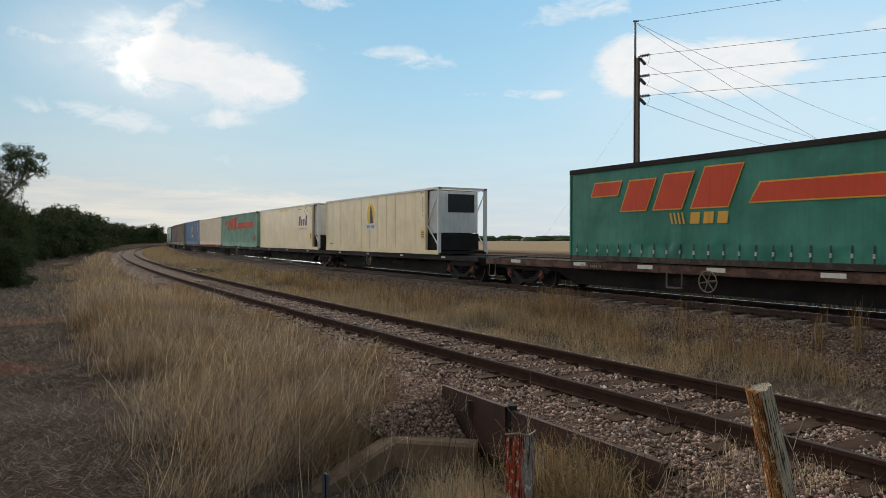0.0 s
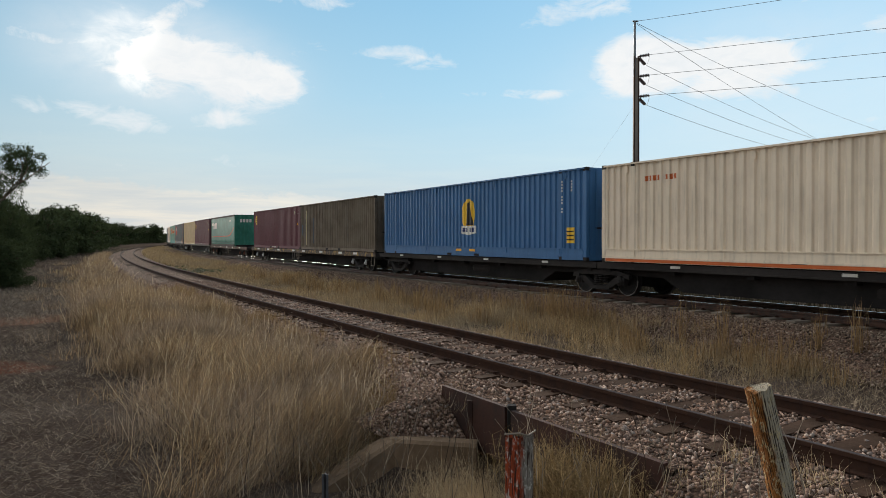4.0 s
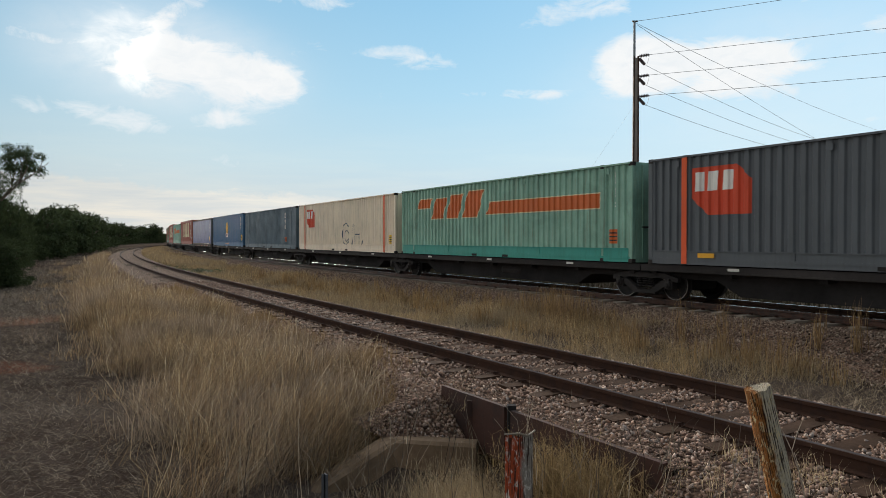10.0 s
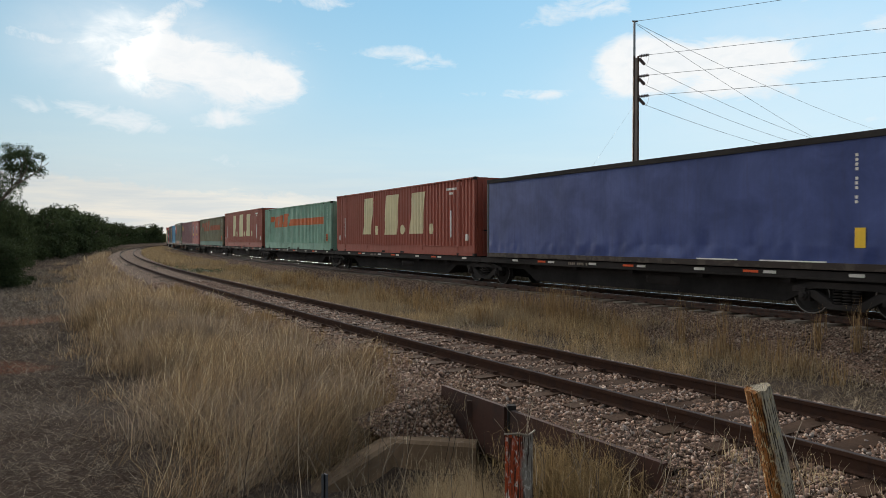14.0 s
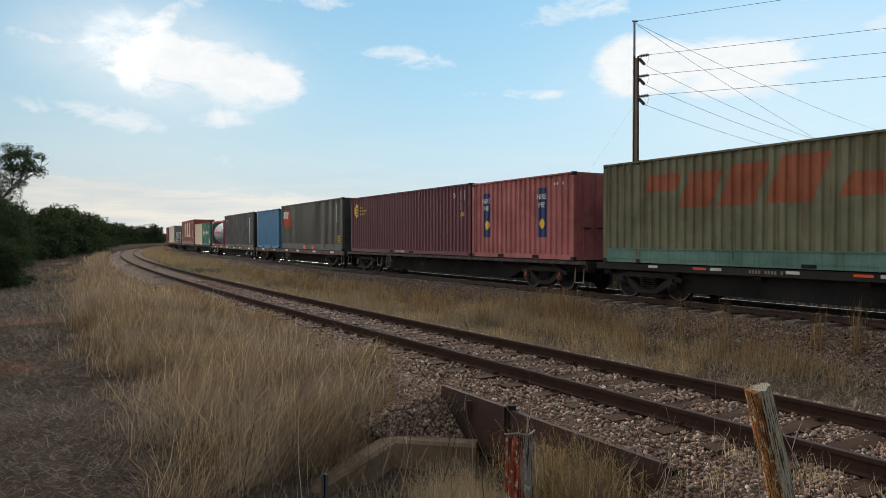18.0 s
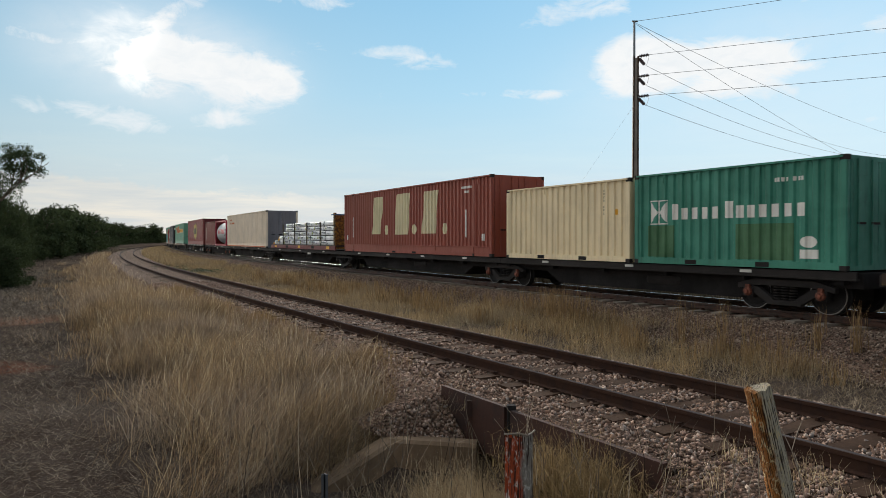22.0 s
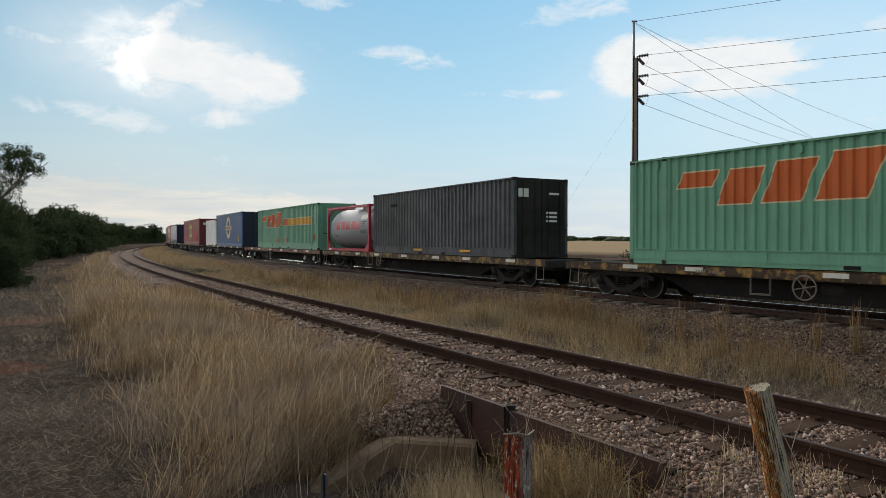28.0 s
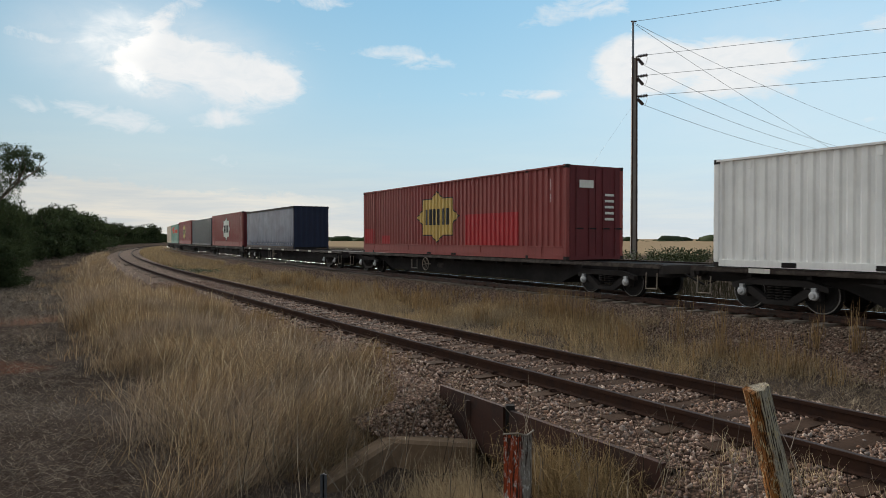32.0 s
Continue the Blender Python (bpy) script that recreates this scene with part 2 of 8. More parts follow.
def ground_mat():
    m, nt, b = material("dry_soil")
    v = coords(nt)
    big = noise_tex(nt, v, 0.12, 6, 0.6, 0.5)
    mid = noise_tex(nt, v, 0.9, 6, 0.62, 0.4)
    fine = noise_tex(nt, stretch(nt, v, (1.0, 3.0, 1.0)), 22.0, 6, 0.7)
    fine2 = noise_tex(nt, stretch(nt, v, (2.2, 1.0, 1.0)), 15.0, 7, 0.75, 0.6)
    c = mixcol(nt, ramp(nt, mid, [(0.35, 0.0), (0.65, 1.0)]), lin("3a3029"), lin("52473f"))
    c = mixcol(nt, ramp(nt, big, [(0.42, 0.0), (0.62, 1.0)]), c, lin("62574e"))
    c = mixcol(nt, ramp(nt, fine, [(0.45, 0.0), (0.66, 0.85)]), c, lin("1c1511"))
    c = mixcol(nt, ramp(nt, fine2, [(0.55, 0.0), (0.68, 0.7)]), c, lin("8a7866"))
    # bare red clay showing through on the path
    sp = nt.nodes.new("ShaderNodeSeparateXYZ")
    nt.links.new(v, sp.inputs[0])
    for px, py, rx, ry, tone in ((-12.2, 20.2, 1.3, 1.5, "8a6450"), (-8.5, 12.8, 1.2, 0.7, "6e4a3a"), (-19.0, 29.5, 4.0, 1.6, "7c6c5a")):
        ux = maths(nt, "DIVIDE", maths(nt, "SUBTRACT", sp.outputs[0], px), rx)
        uy = maths(nt, "DIVIDE", maths(nt, "SUBTRACT", sp.outputs[1], py), ry)
        rr = maths(nt, "ADD", maths(nt, "ADD", maths(nt, "MULTIPLY", ux, ux), maths(nt, "MULTIPLY", uy, uy)), maths(nt, "MULTIPLY", maths(nt, "SUBTRACT", mid, 0.5), 4.0))
        c = mixcol(nt, maths(nt, "MULTIPLY", maths(nt, "SUBTRACT", 1.2, rr), 0.8, clamp=True), c, mixcol(nt, fine, lin(tone), tuple(q * 0.6 for q in lin(tone))))
    # the stubble field beyond the line is paler
    sep = nt.nodes.new("ShaderNodeSeparateXYZ")
    nt.links.new(v, sep.inputs[0])
    far = maths(nt, "MULTIPLY", maths(nt, "SUBTRACT", maths(nt, "ADD", maths(nt, "MULTIPLY", sep.outputs[0], 0.857), maths(nt, "MULTIPLY", sep.outputs[1], 0.516)), 62.0), 0.05, clamp=True)
    c = mixcol(nt, far, c, mixcol(nt, mid, lin("8a7860"), lin("a08b70")))
    nt.links.new(c, b.inputs["Base Color"])
    b.inputs["Roughness"].default_value = 0.95
    b.inputs["Specular IOR Level"].default_value = 0.0
    bump(nt, b, maths(nt, "ADD", fine, maths(nt, "MULTIPLY", mid, 2.0)), 0.03, 0.8)
    return m


def ballast_mat():
    m, nt, b = material("ballast_bed")
    v = coords(nt)
    vor = nt.nodes.new("ShaderNodeTexVoronoi")
    vor.inputs["Scale"].default_value = 21.0
    nt.links.new(v, vor.inputs["Vector"])
    n = noise_tex(nt, v, 0.8, 5, 0.6)
    c = ramp(nt, vor.outputs["Color"], [(0.0, lin("483b34")), (0.45, lin("705b4e")), (0.75, lin("877062")), (1.0, lin("a08c7d"))])
    c = mixcol(nt, maths(nt, "MULTIPLY", n, 0.5), c, lin("6a5242"))
    # darker towards the cell borders: shade between stones put into the colour
    c = mixcol(nt, ramp(nt, vor.outputs["Distance"], [(0.35, 0.0), (0.75, 0.85)]), c, lin("3a302a"))
    nt.links.new(c, b.inputs["Base Color"])
    b.inputs["Roughness"].default_value = 1.0
    b.inputs["Specular IOR Level"].default_value = 0.02
    bump(nt, b, maths(nt, "MULTIPLY", vor.outputs["Distance"], -1.0), 0.05, 1.0)
    return m


M_GROUND, M_BALLAST = ground_mat(), ballast_mat()
M_RAIL_OLD = rusty("rusty_rail", lin("3c2e29"), lin("46332a"), 0.5, 0.9, 4.0, 0.04)
M_RAIL_MAIN = rusty("main_rail_side", lin("33261f"), lin("4a3024"), 0.5, 0.6, 4.0)
M_RAIL_TOP = plain("polished_rail_head", (0.6, 0.6, 0.6), 0.25, 1.0, 0.1, 40.0)
M_RAIL_WORN = plain("worn_rail_head", (0.09, 0.078, 0.076), 1.0, 0.0, 0.25, 30.0, spec=0.0)
M_TIMBER = plain("sleeper_timber", lin("4a382c"), 0.95, 0, 0.45, 18.0, 0.02, spec=0.08)
M_CONC_SLEEPER = plain("sleeper_concrete", lin("83776a"), 0.9, 0, 0.2, 25.0, 0.003)
M_BLACK = plain("grimy_black_steel", (0.03, 0.027, 0.026), 0.9, 0.0, 0.35, 9.0, spec=0.08)
M_DARK = plain("dirty_frame_and_shaded_end", (0.044, 0.038, 0.035), 0.85, 0.0, 0.4, 5.0, spec=0.15)
M_WHEEL = plain("wheel_steel", (0.022, 0.02, 0.019), 0.7, 0.0, 0.3, 12.0, spec=0.2)
M_TREAD = plain("bright_wheel_rim", (0.2, 0.19, 0.185), 0.4, 1.0, 0.1, 20.0)
M_WHITE = paint("white_marker_paint", "d8d4c8", 0.6, 0.35, 0.2)
M_CAP = plain("axlebox_cap", (0.5, 0.5, 0.5), 0.4, 0.3, 0.3, 15.0)
M_CAP_RUST = rusty("axlebox_rust", lin("8a4f3c"), lin("5f3424"), 0.5)
M_YELLOW = paint("yellow_label", "e2a52c", 0.6, 0.15, 0.1)
M_ORANGE = paint("orange_label", "e05a2a", 0.6, 0.15, 0.1)
M_PRINT = paint("white_lettering", "e4e0d6", 0.6, 0.2, 0.05)
M_DARKPRINT = paint("dark_lettering", "33312f", 0.6, 0.1, 0.05)
M_CREAMPRINT = paint("cream_lettering", "ddcfa6", 0.6, 0.25, 0.1)
M_HANDWHEEL = plain("handwheel_paint", lin("8a7c6c"), 0.6, 0, 0.3, 20.0)

# ---------------------------------------------------------------- mesh helpers


class Geo:
    """Collects vertices and faces for one mesh."""

    def __init__(self):
        self.v, self.f = [], []

    def box(self, x0, x1, y0, y1, z0, z1):
        n = len(self.v)
        self.v += [(x0, y0, z0), (x1, y0, z0), (x1, y1, z0), (x0, y1, z0), (x0, y0, z1), (x1, y0, z1), (x1, y1, z1), (x0, y1, z1)]
        self.f += [(n, n + 3, n + 2, n + 1), (n + 4, n + 5, n + 6, n + 7), (n, n + 1, n + 5, n + 4), (n + 1, n + 2, n + 6, n + 5), (n + 2, n + 3, n + 7, n + 6), (n + 3, n, n + 4, n + 7)]
        return self

    def bevel_box(self, x0, x1, y0, y1, z0, z1, r=0.02):
        """Box with chamfered long edges along z."""
        n = len(self.v)
        ring = [(x0 + r, y0), (x1 - r, y0), (x1, y0 + r), (x1, y1 - r), (x1 - r, y1), (x0 + r, y1), (x0, y1 - r), (x0, y0 + r)]
        self.v += [(x, y, z0) for x, y in ring] + [(x, y, z1) for x, y in ring]
        for i in range(8):
            j = (i + 1) % 8
            self.f.append((n + i, n + j, n + 8 + j, n + 8 + i))
        self.f += [tuple(n + 7 - i for i in range(8)), tuple(n + 8 + i for i in range(8))]
        return self

    def prism(self, pts, y0, y1):
        """Polygon in x-z extruded along y."""
        n, k = len(self.v), len(pts)
        self.v += [(x, y0, z) for x, z in pts] + [(x, y1, z) for x, z in pts]
        self.f += [tuple(n + i for i in range(k)), tuple(n + k + k - 1 - i for i in range(k))]
        for i in range(k):
            j = (i + 1) % k
            self.f.append((n + j, n + i, n + k + i, n + k + j))
        return self

    def tube(self, a, b, r0, r1=None, seg=8, caps=True):
        a, b = Vector(a), Vector(b)
        r1 = r0 if r1 is None else r1
        d = (b - a).normalized()
        u = d.orthogonal().normalized()
        w = d.cross(u)
        n = len(self.v)
        for p, r in ((a, r0), (b, r1)):
            for i in range(seg):
                t = 2 * math.pi * i / seg
                self.v.append(tuple(p + r * (math.cos(t) * u + math.sin(t) * w)))
        for i in range(seg):
            j = (i + 1) % seg
            self.f.append((n + i, n + j, n + seg + j, n + seg + i))
        if caps:
            self.f += [tuple(n + seg - 1 - i for i in range(seg)), tuple(n + seg + i for i in range(seg))]
        return self

    def path(self, pts, rad, seg=5):
        """One unbroken thin tube along a line of points."""
        n = len(self.v)
        for i, p in enumerate(pts):
            d = (pts[min(i + 1, len(pts) - 1)] - pts[max(i - 1, 0)]).normalized()
            u = Vector((d.y, -d.x, 0)).normalized()
            w = d.cross(u)
            r = rad[i] if isinstance(rad, (list, tuple)) else rad
            for j in range(seg):
                a = 2 * math.pi * j / seg
                self.v.append(tuple(p + r * (math.cos(a) * u + math.sin(a) * w)))
        for i in range(len(pts) - 1):
            for j in range(seg):
                k = (j + 1) % seg
                a = n + i * seg
                self.f.append((a + j, a + k, a + seg + k, a + seg + j))
        return self

    def ring(self, c, axis, R, r, seg=20, sides=6):
        """Torus round c with its axis along 'x', 'y' or 'z'."""
        n = len(self.v)
        for i in range(seg):
            t = 2 * math.pi * i / seg
            for j in range(sides):
                q = 2 * math.pi * j / sides
                a, b, h = (R + r * math.cos(q)) * math.cos(t), (R + r * math.cos(q)) * math.sin(t), r * math.sin(q)
                p = {"y": (a, h, b), "x": (h, a, b), "z": (a, b, h)}[axis]
                self.v.append((c[0] + p[0], c[1] + p[1], c[2] + p[2]))
        for i in range(seg):
            for j in range(sides):
                a, b = n + i * sides + j, n + i * sides + (j + 1) % sides
                c2, d = n + ((i + 1) % seg) * sides + (j + 1) % sides, n + ((i + 1) % seg) * sides + j
                self.f.append((a, d, c2, b))
        return self

    def lathe(self, prof, axis="y", seg=20, c=(0, 0, 0)):
        """Profile of (radius, along) turned about an axis."""
        n, k = len(self.v), len(prof)
        for i in range(seg):
            t = 2 * math.pi * i / seg
            for r, h in prof:
                a, b = r * math.cos(t), r * math.sin(t)
                p = {"y": (a, h, b), "x": (h, a, b), "z": (a, b, h)}[axis]
                self.v.append((c[0] + p[0], c[1] + p[1], c[2] + p[2]))
        for i in range(seg):
            for j in range(k - 1):
                a, b = n + i * k + j, n + i * k + j + 1
                c2, d = n + ((i + 1) % seg) * k + j + 1, n + ((i + 1) % seg) * k + j
                self.f.append((a, b, c2, d))
        return self

    def mesh(self, name, mat=None, smooth=False):
        me = bpy.data.meshes.new(name)
        me.from_pydata(self.v, [], self.f)
        if mat is not None:
            me.materials.append(mat)
        if smooth:
            me.polygons.foreach_set("use_smooth", [True] * len(me.polygons))
        me.update()
        return me


def part(name, geo, mat, parent, label="", at=None, smooth=False):
    me = geo if isinstance(geo, bpy.types.Mesh) else geo.mesh(name, mat, smooth)
    ob = new(name, me)
    ob.parent = parent
    if at is not None:
        ob.matrix_basis = at if isinstance(at, Matrix) else Matrix.Translation(at)
    if label:
        ob["label"] = label
    return ob


def thing(name, label, category, group="", kind=""):
    return tagged(new(name), label, category, group, kind)


# ---------------------------------------------------------------- the two lines of track


def line_point(s, line, off=0.0):
    """Place on a track: s metres along it, off metres towards the camera's side. Gives x, y and the heading's cos and sin."""
    D, phi, sc, Lt, k = line
    c, sn = math.cos(phi), math.sin(phi)
    s = np.atleast_1d(np.asarray(s, float))
    u = np.maximum(-s - sc, 0)
    g = (np.arange(60) + 0.5) / 60
    uu = u[:, None] * g
    th = np.where(uu < Lt, k * uu ** 2 / (2 * Lt), k * (uu - Lt / 2))
    a, b = np.cos(th).mean(-1) * u, np.sin(th).mean(-1) * u
    the = np.where(u < Lt, k * u ** 2 / (2 * Lt), k * (u - Lt / 2))
    base = np.where(u > 0, -sc, s)
    x = D * sn + c * (base - a) + sn * b
    y = D * c - sn * (base - a) + c * b
    hx, hy = c * np.cos(the) - sn * np.sin(the), -sn * np.cos(the) - c * np.sin(the)
    nx, ny = hy, -hx
    return x + nx * off, y + ny * off, hx, hy


MAIN = (15.908, 1.02853, -30.086, 97.02, 1 / 908.8)
SIDING = (6.821, 1.0168, 10.99, 1.5, 1 / 672.8)
Z_SIDING = -0.138
GROUND_Z = -0.75


def sweep(name, prof, line, svals, mat, z0=0.0, closed=True, jitter=0.0, rng=None, smooth=False):
    """Sweep a profile of (offset, z) along a track."""
    g = Geo()
    k = len(prof)
    cols = [line_point(svals, line, o) for o, z in prof]
    for i in range(len(svals)):
        for j, (o, z) in enumerate(prof):
            dz = 0.0 if not jitter else (rng.random() - 0.5) * jitter
            g.v.append((float(cols[j][0][i]), float(cols[j][1][i]), z0 + z + dz))
    for i in range(len(svals) - 1):
        for j in range(k if closed else k - 1):
            a, b = i * k + j, i * k + (j + 1) % k
            g.f.append((a, b, b + k, a + k))
    return g.mesh(name, mat, smooth)


RAIL_PROFILE = [(0.035, 0.0), (0.037, -0.035), (0.009, -0.045), (0.009, -0.135), (0.068, -0.15), (0.068, -0.16), (-0.068, -0.16), (-0.068, -0.15), (-0.009, -0.135), (-0.009, -0.045), (-0.037, -0.035), (-0.035, 0.0)]


def steps(lo, hi, near, far):
    out, s = [], hi
    while s > lo:
        out.append(s)
        s -= near if s > -45 else far
    out.append(lo)
    return np.array(out)


def build_track(name, label, line, z0, side_mat, head_mat, sleeper_mat, gap, half, hi, lo):
    t = tagged(new(name), label, "railway track", kind="structure")
    sv = steps(lo, hi, 0.5, 1.5)
    for o in (0.752, -0.752):
        prof = [(o + p, z) for p, z in RAIL_PROFILE]
        r = part("rail", sweep("rail", prof, line, sv, side_mat, z0), None, t)
        part("rail_head", sweep("rail_head", [(o + 0.026, 0.003), (o - 0.026, 0.003)], line, sv, head_mat, z0, closed=False), None, r, "worn running surface")
    return t


rng = random.Random(4)
track_main = build_track("main_line_track", "main line railway track with polished rails on ballast", MAIN, 0.0, M_RAIL_MAIN, M_RAIL_TOP, M_CONC_SLEEPER, 0.68, 1.25, 60, -300)
track_side = build_track("siding_track", "rusty brown siding track curving over pale ballast", SIDING, Z_SIDING, M_RAIL_OLD, M_RAIL_WORN, M_TIMBER, 0.65, 1.25, 14, -215)

bed_side = [(2.95, -0.90), (2.6, -0.74), (2.3, -0.56), (2.05, -0.42), (1.8, -0.31), (1.5, -0.255), (1.2, -0.235), (0.95, -0.225), (0.6, -0.215), (0.3, -0.22), (0.0, -0.215), (-0.3, -0.22), (-0.6, -0.215), (-0.95, -0.22), (-1.3, -0.235), (-1.7, -0.28), (-2.1, -0.43), (-2.5, -0.62), (-2.9, -0.85)]
bed_main = [(4.2, -0.9), (3.4, -0.66), (2.7, -0.42), (2.1, -0.24), (1.75, -0.2), (1.2, -0.19), (0.7, -0.185), (0, -0.185), (-0.7, -0.185), (-1.2, -0.17), (-1.75, -0.18), (-2.6, -0.42), (-4.0, -0.9)]
CUT_A, CUT_B = -8.02, -4.15   # the stretch over the culvert, where the stone stops at the edge plates
bed_cut = [(1.86, -0.9), (1.855, -0.29)] + [p for p in bed_side if p[0] < 1.8]
for k, (lo, hi, prof) in enumerate(((CUT_B, 14, bed_side), (CUT_A, CUT_B, bed_cut), (-215, CUT_A, bed_side))):
    tagged(new("siding_ballast", sweep("siding_ballast", prof, SIDING, steps(lo, hi, 0.35, 2.0), M_BALLAST, -0.10, False, 0.03, rng, True)), "bed of pinkish-brown crushed stone under the siding", "ballast", kind="structure")
tagged(new("main_ballast", sweep("main_ballast", bed_main, MAIN, steps(-300, 60, 0.5, 2.0), M_BALLAST, -0.02, False, 0.03, rng, True)), "raised bed of crushed stone under the main line", "ballast", kind="structure")


# ---------------------------------------------------------------- ground
def ground_height(x, y):
    """The level of the land: flat and slightly uneven, a little hollow before the culvert."""
    r = math.hypot(x, y)
    z = GROUND_Z + 0.10 * noise.noise((x * 0.15, y * 0.15, 0.3)) * min(1, r / 4) + 0.03 * noise.noise((x * 0.9, y * 0.9, 7.1))
    z -= 0.62 * math.exp(-(((x - 0.2) ** 2 / 3.4) ** 2 + ((y - 7.2) ** 2 / 3.0) ** 2))
    # the land beyond the line stands a little higher
    z += 0.25 * min(1.0, max(0.0, (0.857 * x + 0.516 * y - 20.5) / 6.0)) if r < 149 else 0.0
    if y > 12:
        z += 0.03
    return z


def build_ground():
    radii = [0.0]
    r = 1.0
    while r < 4200:
        radii.append(r)
        r *= 1.045 if r < 60 else 1.12
    angles = []
    a = -180.0
    while a < 180:
        angles.append(a)
        a += 0.5 if -42 <= a < 42 else 4.0
    g = Geo()
    g.v.append((0, 0, GROUND_Z))
    n = len(angles)
    for r in radii[1:]:
        for a in angles:
            x, y = r * math.sin(radians(a)), r * math.cos(radians(a))
            g.v.append((x, y, ground_height(x, y) if r < 150 else GROUND_Z + (0.25 if 0.857 * x + 0.516 * y > 26 else 0.0)))
    for i in range(len(radii) - 1):
        for j in range(n):
            k = (j + 1) % n
            if i == 0:
                g.f.append((0, 1 + k, 1 + j))
            else:
                p, q = 1 + (i - 1) * n, 1 + i * n
                g.f.append((p + j, p + k, q + k, q + j))
    return tagged(new("ground", g.mesh("ground", M_GROUND, True)), "flat dry land of bare earth, straw and stubble", "ground", kind="structure")


build_ground()

# ---------------------------------------------------------------- the train: rolling parts
SPEED, SLOWING = 17.498, -0.01974


def travel(t):
    return SPEED * t + SLOWING * t * t / 2


def train_pose(s_mid, length, t):
    """Pose of a wagon whose middle starts at s_mid, t seconds in, riding on the chord between its bogies."""
    s = s_mid * 1.0011 - 0.03 + travel(t)
    x, y, _, _ = line_point([s - length * 0.35, s + length * 0.35], MAIN)
    a = math.atan2(y[1] - y[0], x[1] - x[0])
    return Matrix.Translation(((x[0] + x[1]) / 2, (y[0] + y[1]) / 2, 0)) @ Matrix.Rotation(a, 4, "Z")


TIMES = [i * 1.0 for i in range(33)]
MOVERS = []       # thing, wagon middle, wagon length, place on the wagon
WHEELSETS = []    # wheelset, rest pose, place along the train
WR = 0.43


def bogie_meshes():
    m = {}
    g = Geo()
    for y0, y1 in ((-1.08, -0.94), (0.94, 1.08)):
        g.prism([(-1.2, 0.50), (-1.2, 0.62), (-0.75, 0.74), (0.75, 0.74), (1.2, 0.62), (1.2, 0.50), (0.62, 0.60), (-0.62, 0.60)], y0, y1)
        g.prism([(-0.82, 0.55), (-0.66, 0.55), (-0.28, 0.30), (-0.28, 0.18), (-0.40, 0.18), (-0.80, 0.42)], y0, y1)
        g.prism([(0.82, 0.55), (0.80, 0.42), (0.40, 0.18), (0.28, 0.18), (0.28, 0.30), (0.66, 0.55)], y0, y1)
        g.prism([(-0.42, 0.16), (0.42, 0.16), (0.42, 0.27), (-0.42, 0.27)], y0 - 0.01, y1 + 0.01)
        for sx in (-1, 1):
            g.box(sx * 0.9 - 0.13, sx * 0.9 + 0.13, y0 - 0.03, y1 + 0.03, 0.31, 0.53)
    m["side_frame"] = g.mesh("side_frame", M_DARK)
    g = Geo()
    for y in (-1.0, 1.0):
        for x in (-0.2, 0.0, 0.2):
            for k in range(5):
                g.ring((x, y, 0.30 + k * 0.065), "z", 0.075, 0.018, 10, 4)
    m["spring"] = g.mesh("spring", M_DARK)
    # the second box is added filler, black as the shade behind the wheels
    m["bolster"] = Geo().box(-0.2, 0.2, -1.05, 1.05, 0.60, 0.72).box(-1.15, 1.15, -0.55, 0.55, 0.30, 0.80).mesh("bolster", M_BLACK)
    wheel = [(0.0, -0.06), (0.13, -0.09), (0.15, -0.035), (0.33, -0.03), (0.37, -0.065), (0.43, -0.065), (0.43, 0.05), (0.455, 0.06), (0.455, 0.085), (0.36, 0.085), (0.33, 0.03), (0.15, 0.035), (0.13, 0.09), (0.0, 0.09)]
    g = Geo()
    g.lathe([(r, y - 0.76) for r, y in wheel], "y", 28)
    g.lathe([(r, 0.76 - y) for r, y in wheel], "y", 28)
    g.tube((0, -1.1, 0), (0, 1.1, 0), 0.075, seg=10)
    m["wheelset"] = g.mesh("wheelset", M_WHEEL, False)
    for sg in (-1, 1):
        m["rim", sg] = Geo().lathe([(0.405, sg * 0.828), (0.425, sg * 0.828)], "y", 28).mesh("wheel_rim", M_TREAD)
    for k, mat in (("cap", M_CAP), ("cap_rust", M_CAP_RUST), ("cap_dark", M_DARK)):
        for sg in (-1, 1):
            g = Geo()
            g.lathe([(0.0, sg * 1.21), (0.05, sg * 1.21), (0.06, sg * 1.17), (0.10, sg * 1.16), (0.115, sg * 1.10), (0.115, sg * 1.0)], "y", 12)
            g.box(-0.05, 0.05, sg * 1.1 - 0.05, sg * 1.1 + 0.05, 0.08, 0.17)
            m[k, sg] = g.mesh("axle_cap", mat)
    g = Geo()
    for sx in (-1, 1):
        g.box(sx * 0.40 - 0.03, sx * 0.40 + 0.03, -0.9, 0.9, 0.30, 0.42)
        for y in (-0.76, 0.76):
            g.prism([(sx * 0.46, 0.28), (sx * 0.40, 0.28), (sx * 0.40, 0.58), (sx * 0.50, 0.58)], y - 0.05, y + 0.05)
    m["brake_beam"] = g.mesh("brake_beam", M_BLACK)
    return m


BOGIE = bogie_meshes()


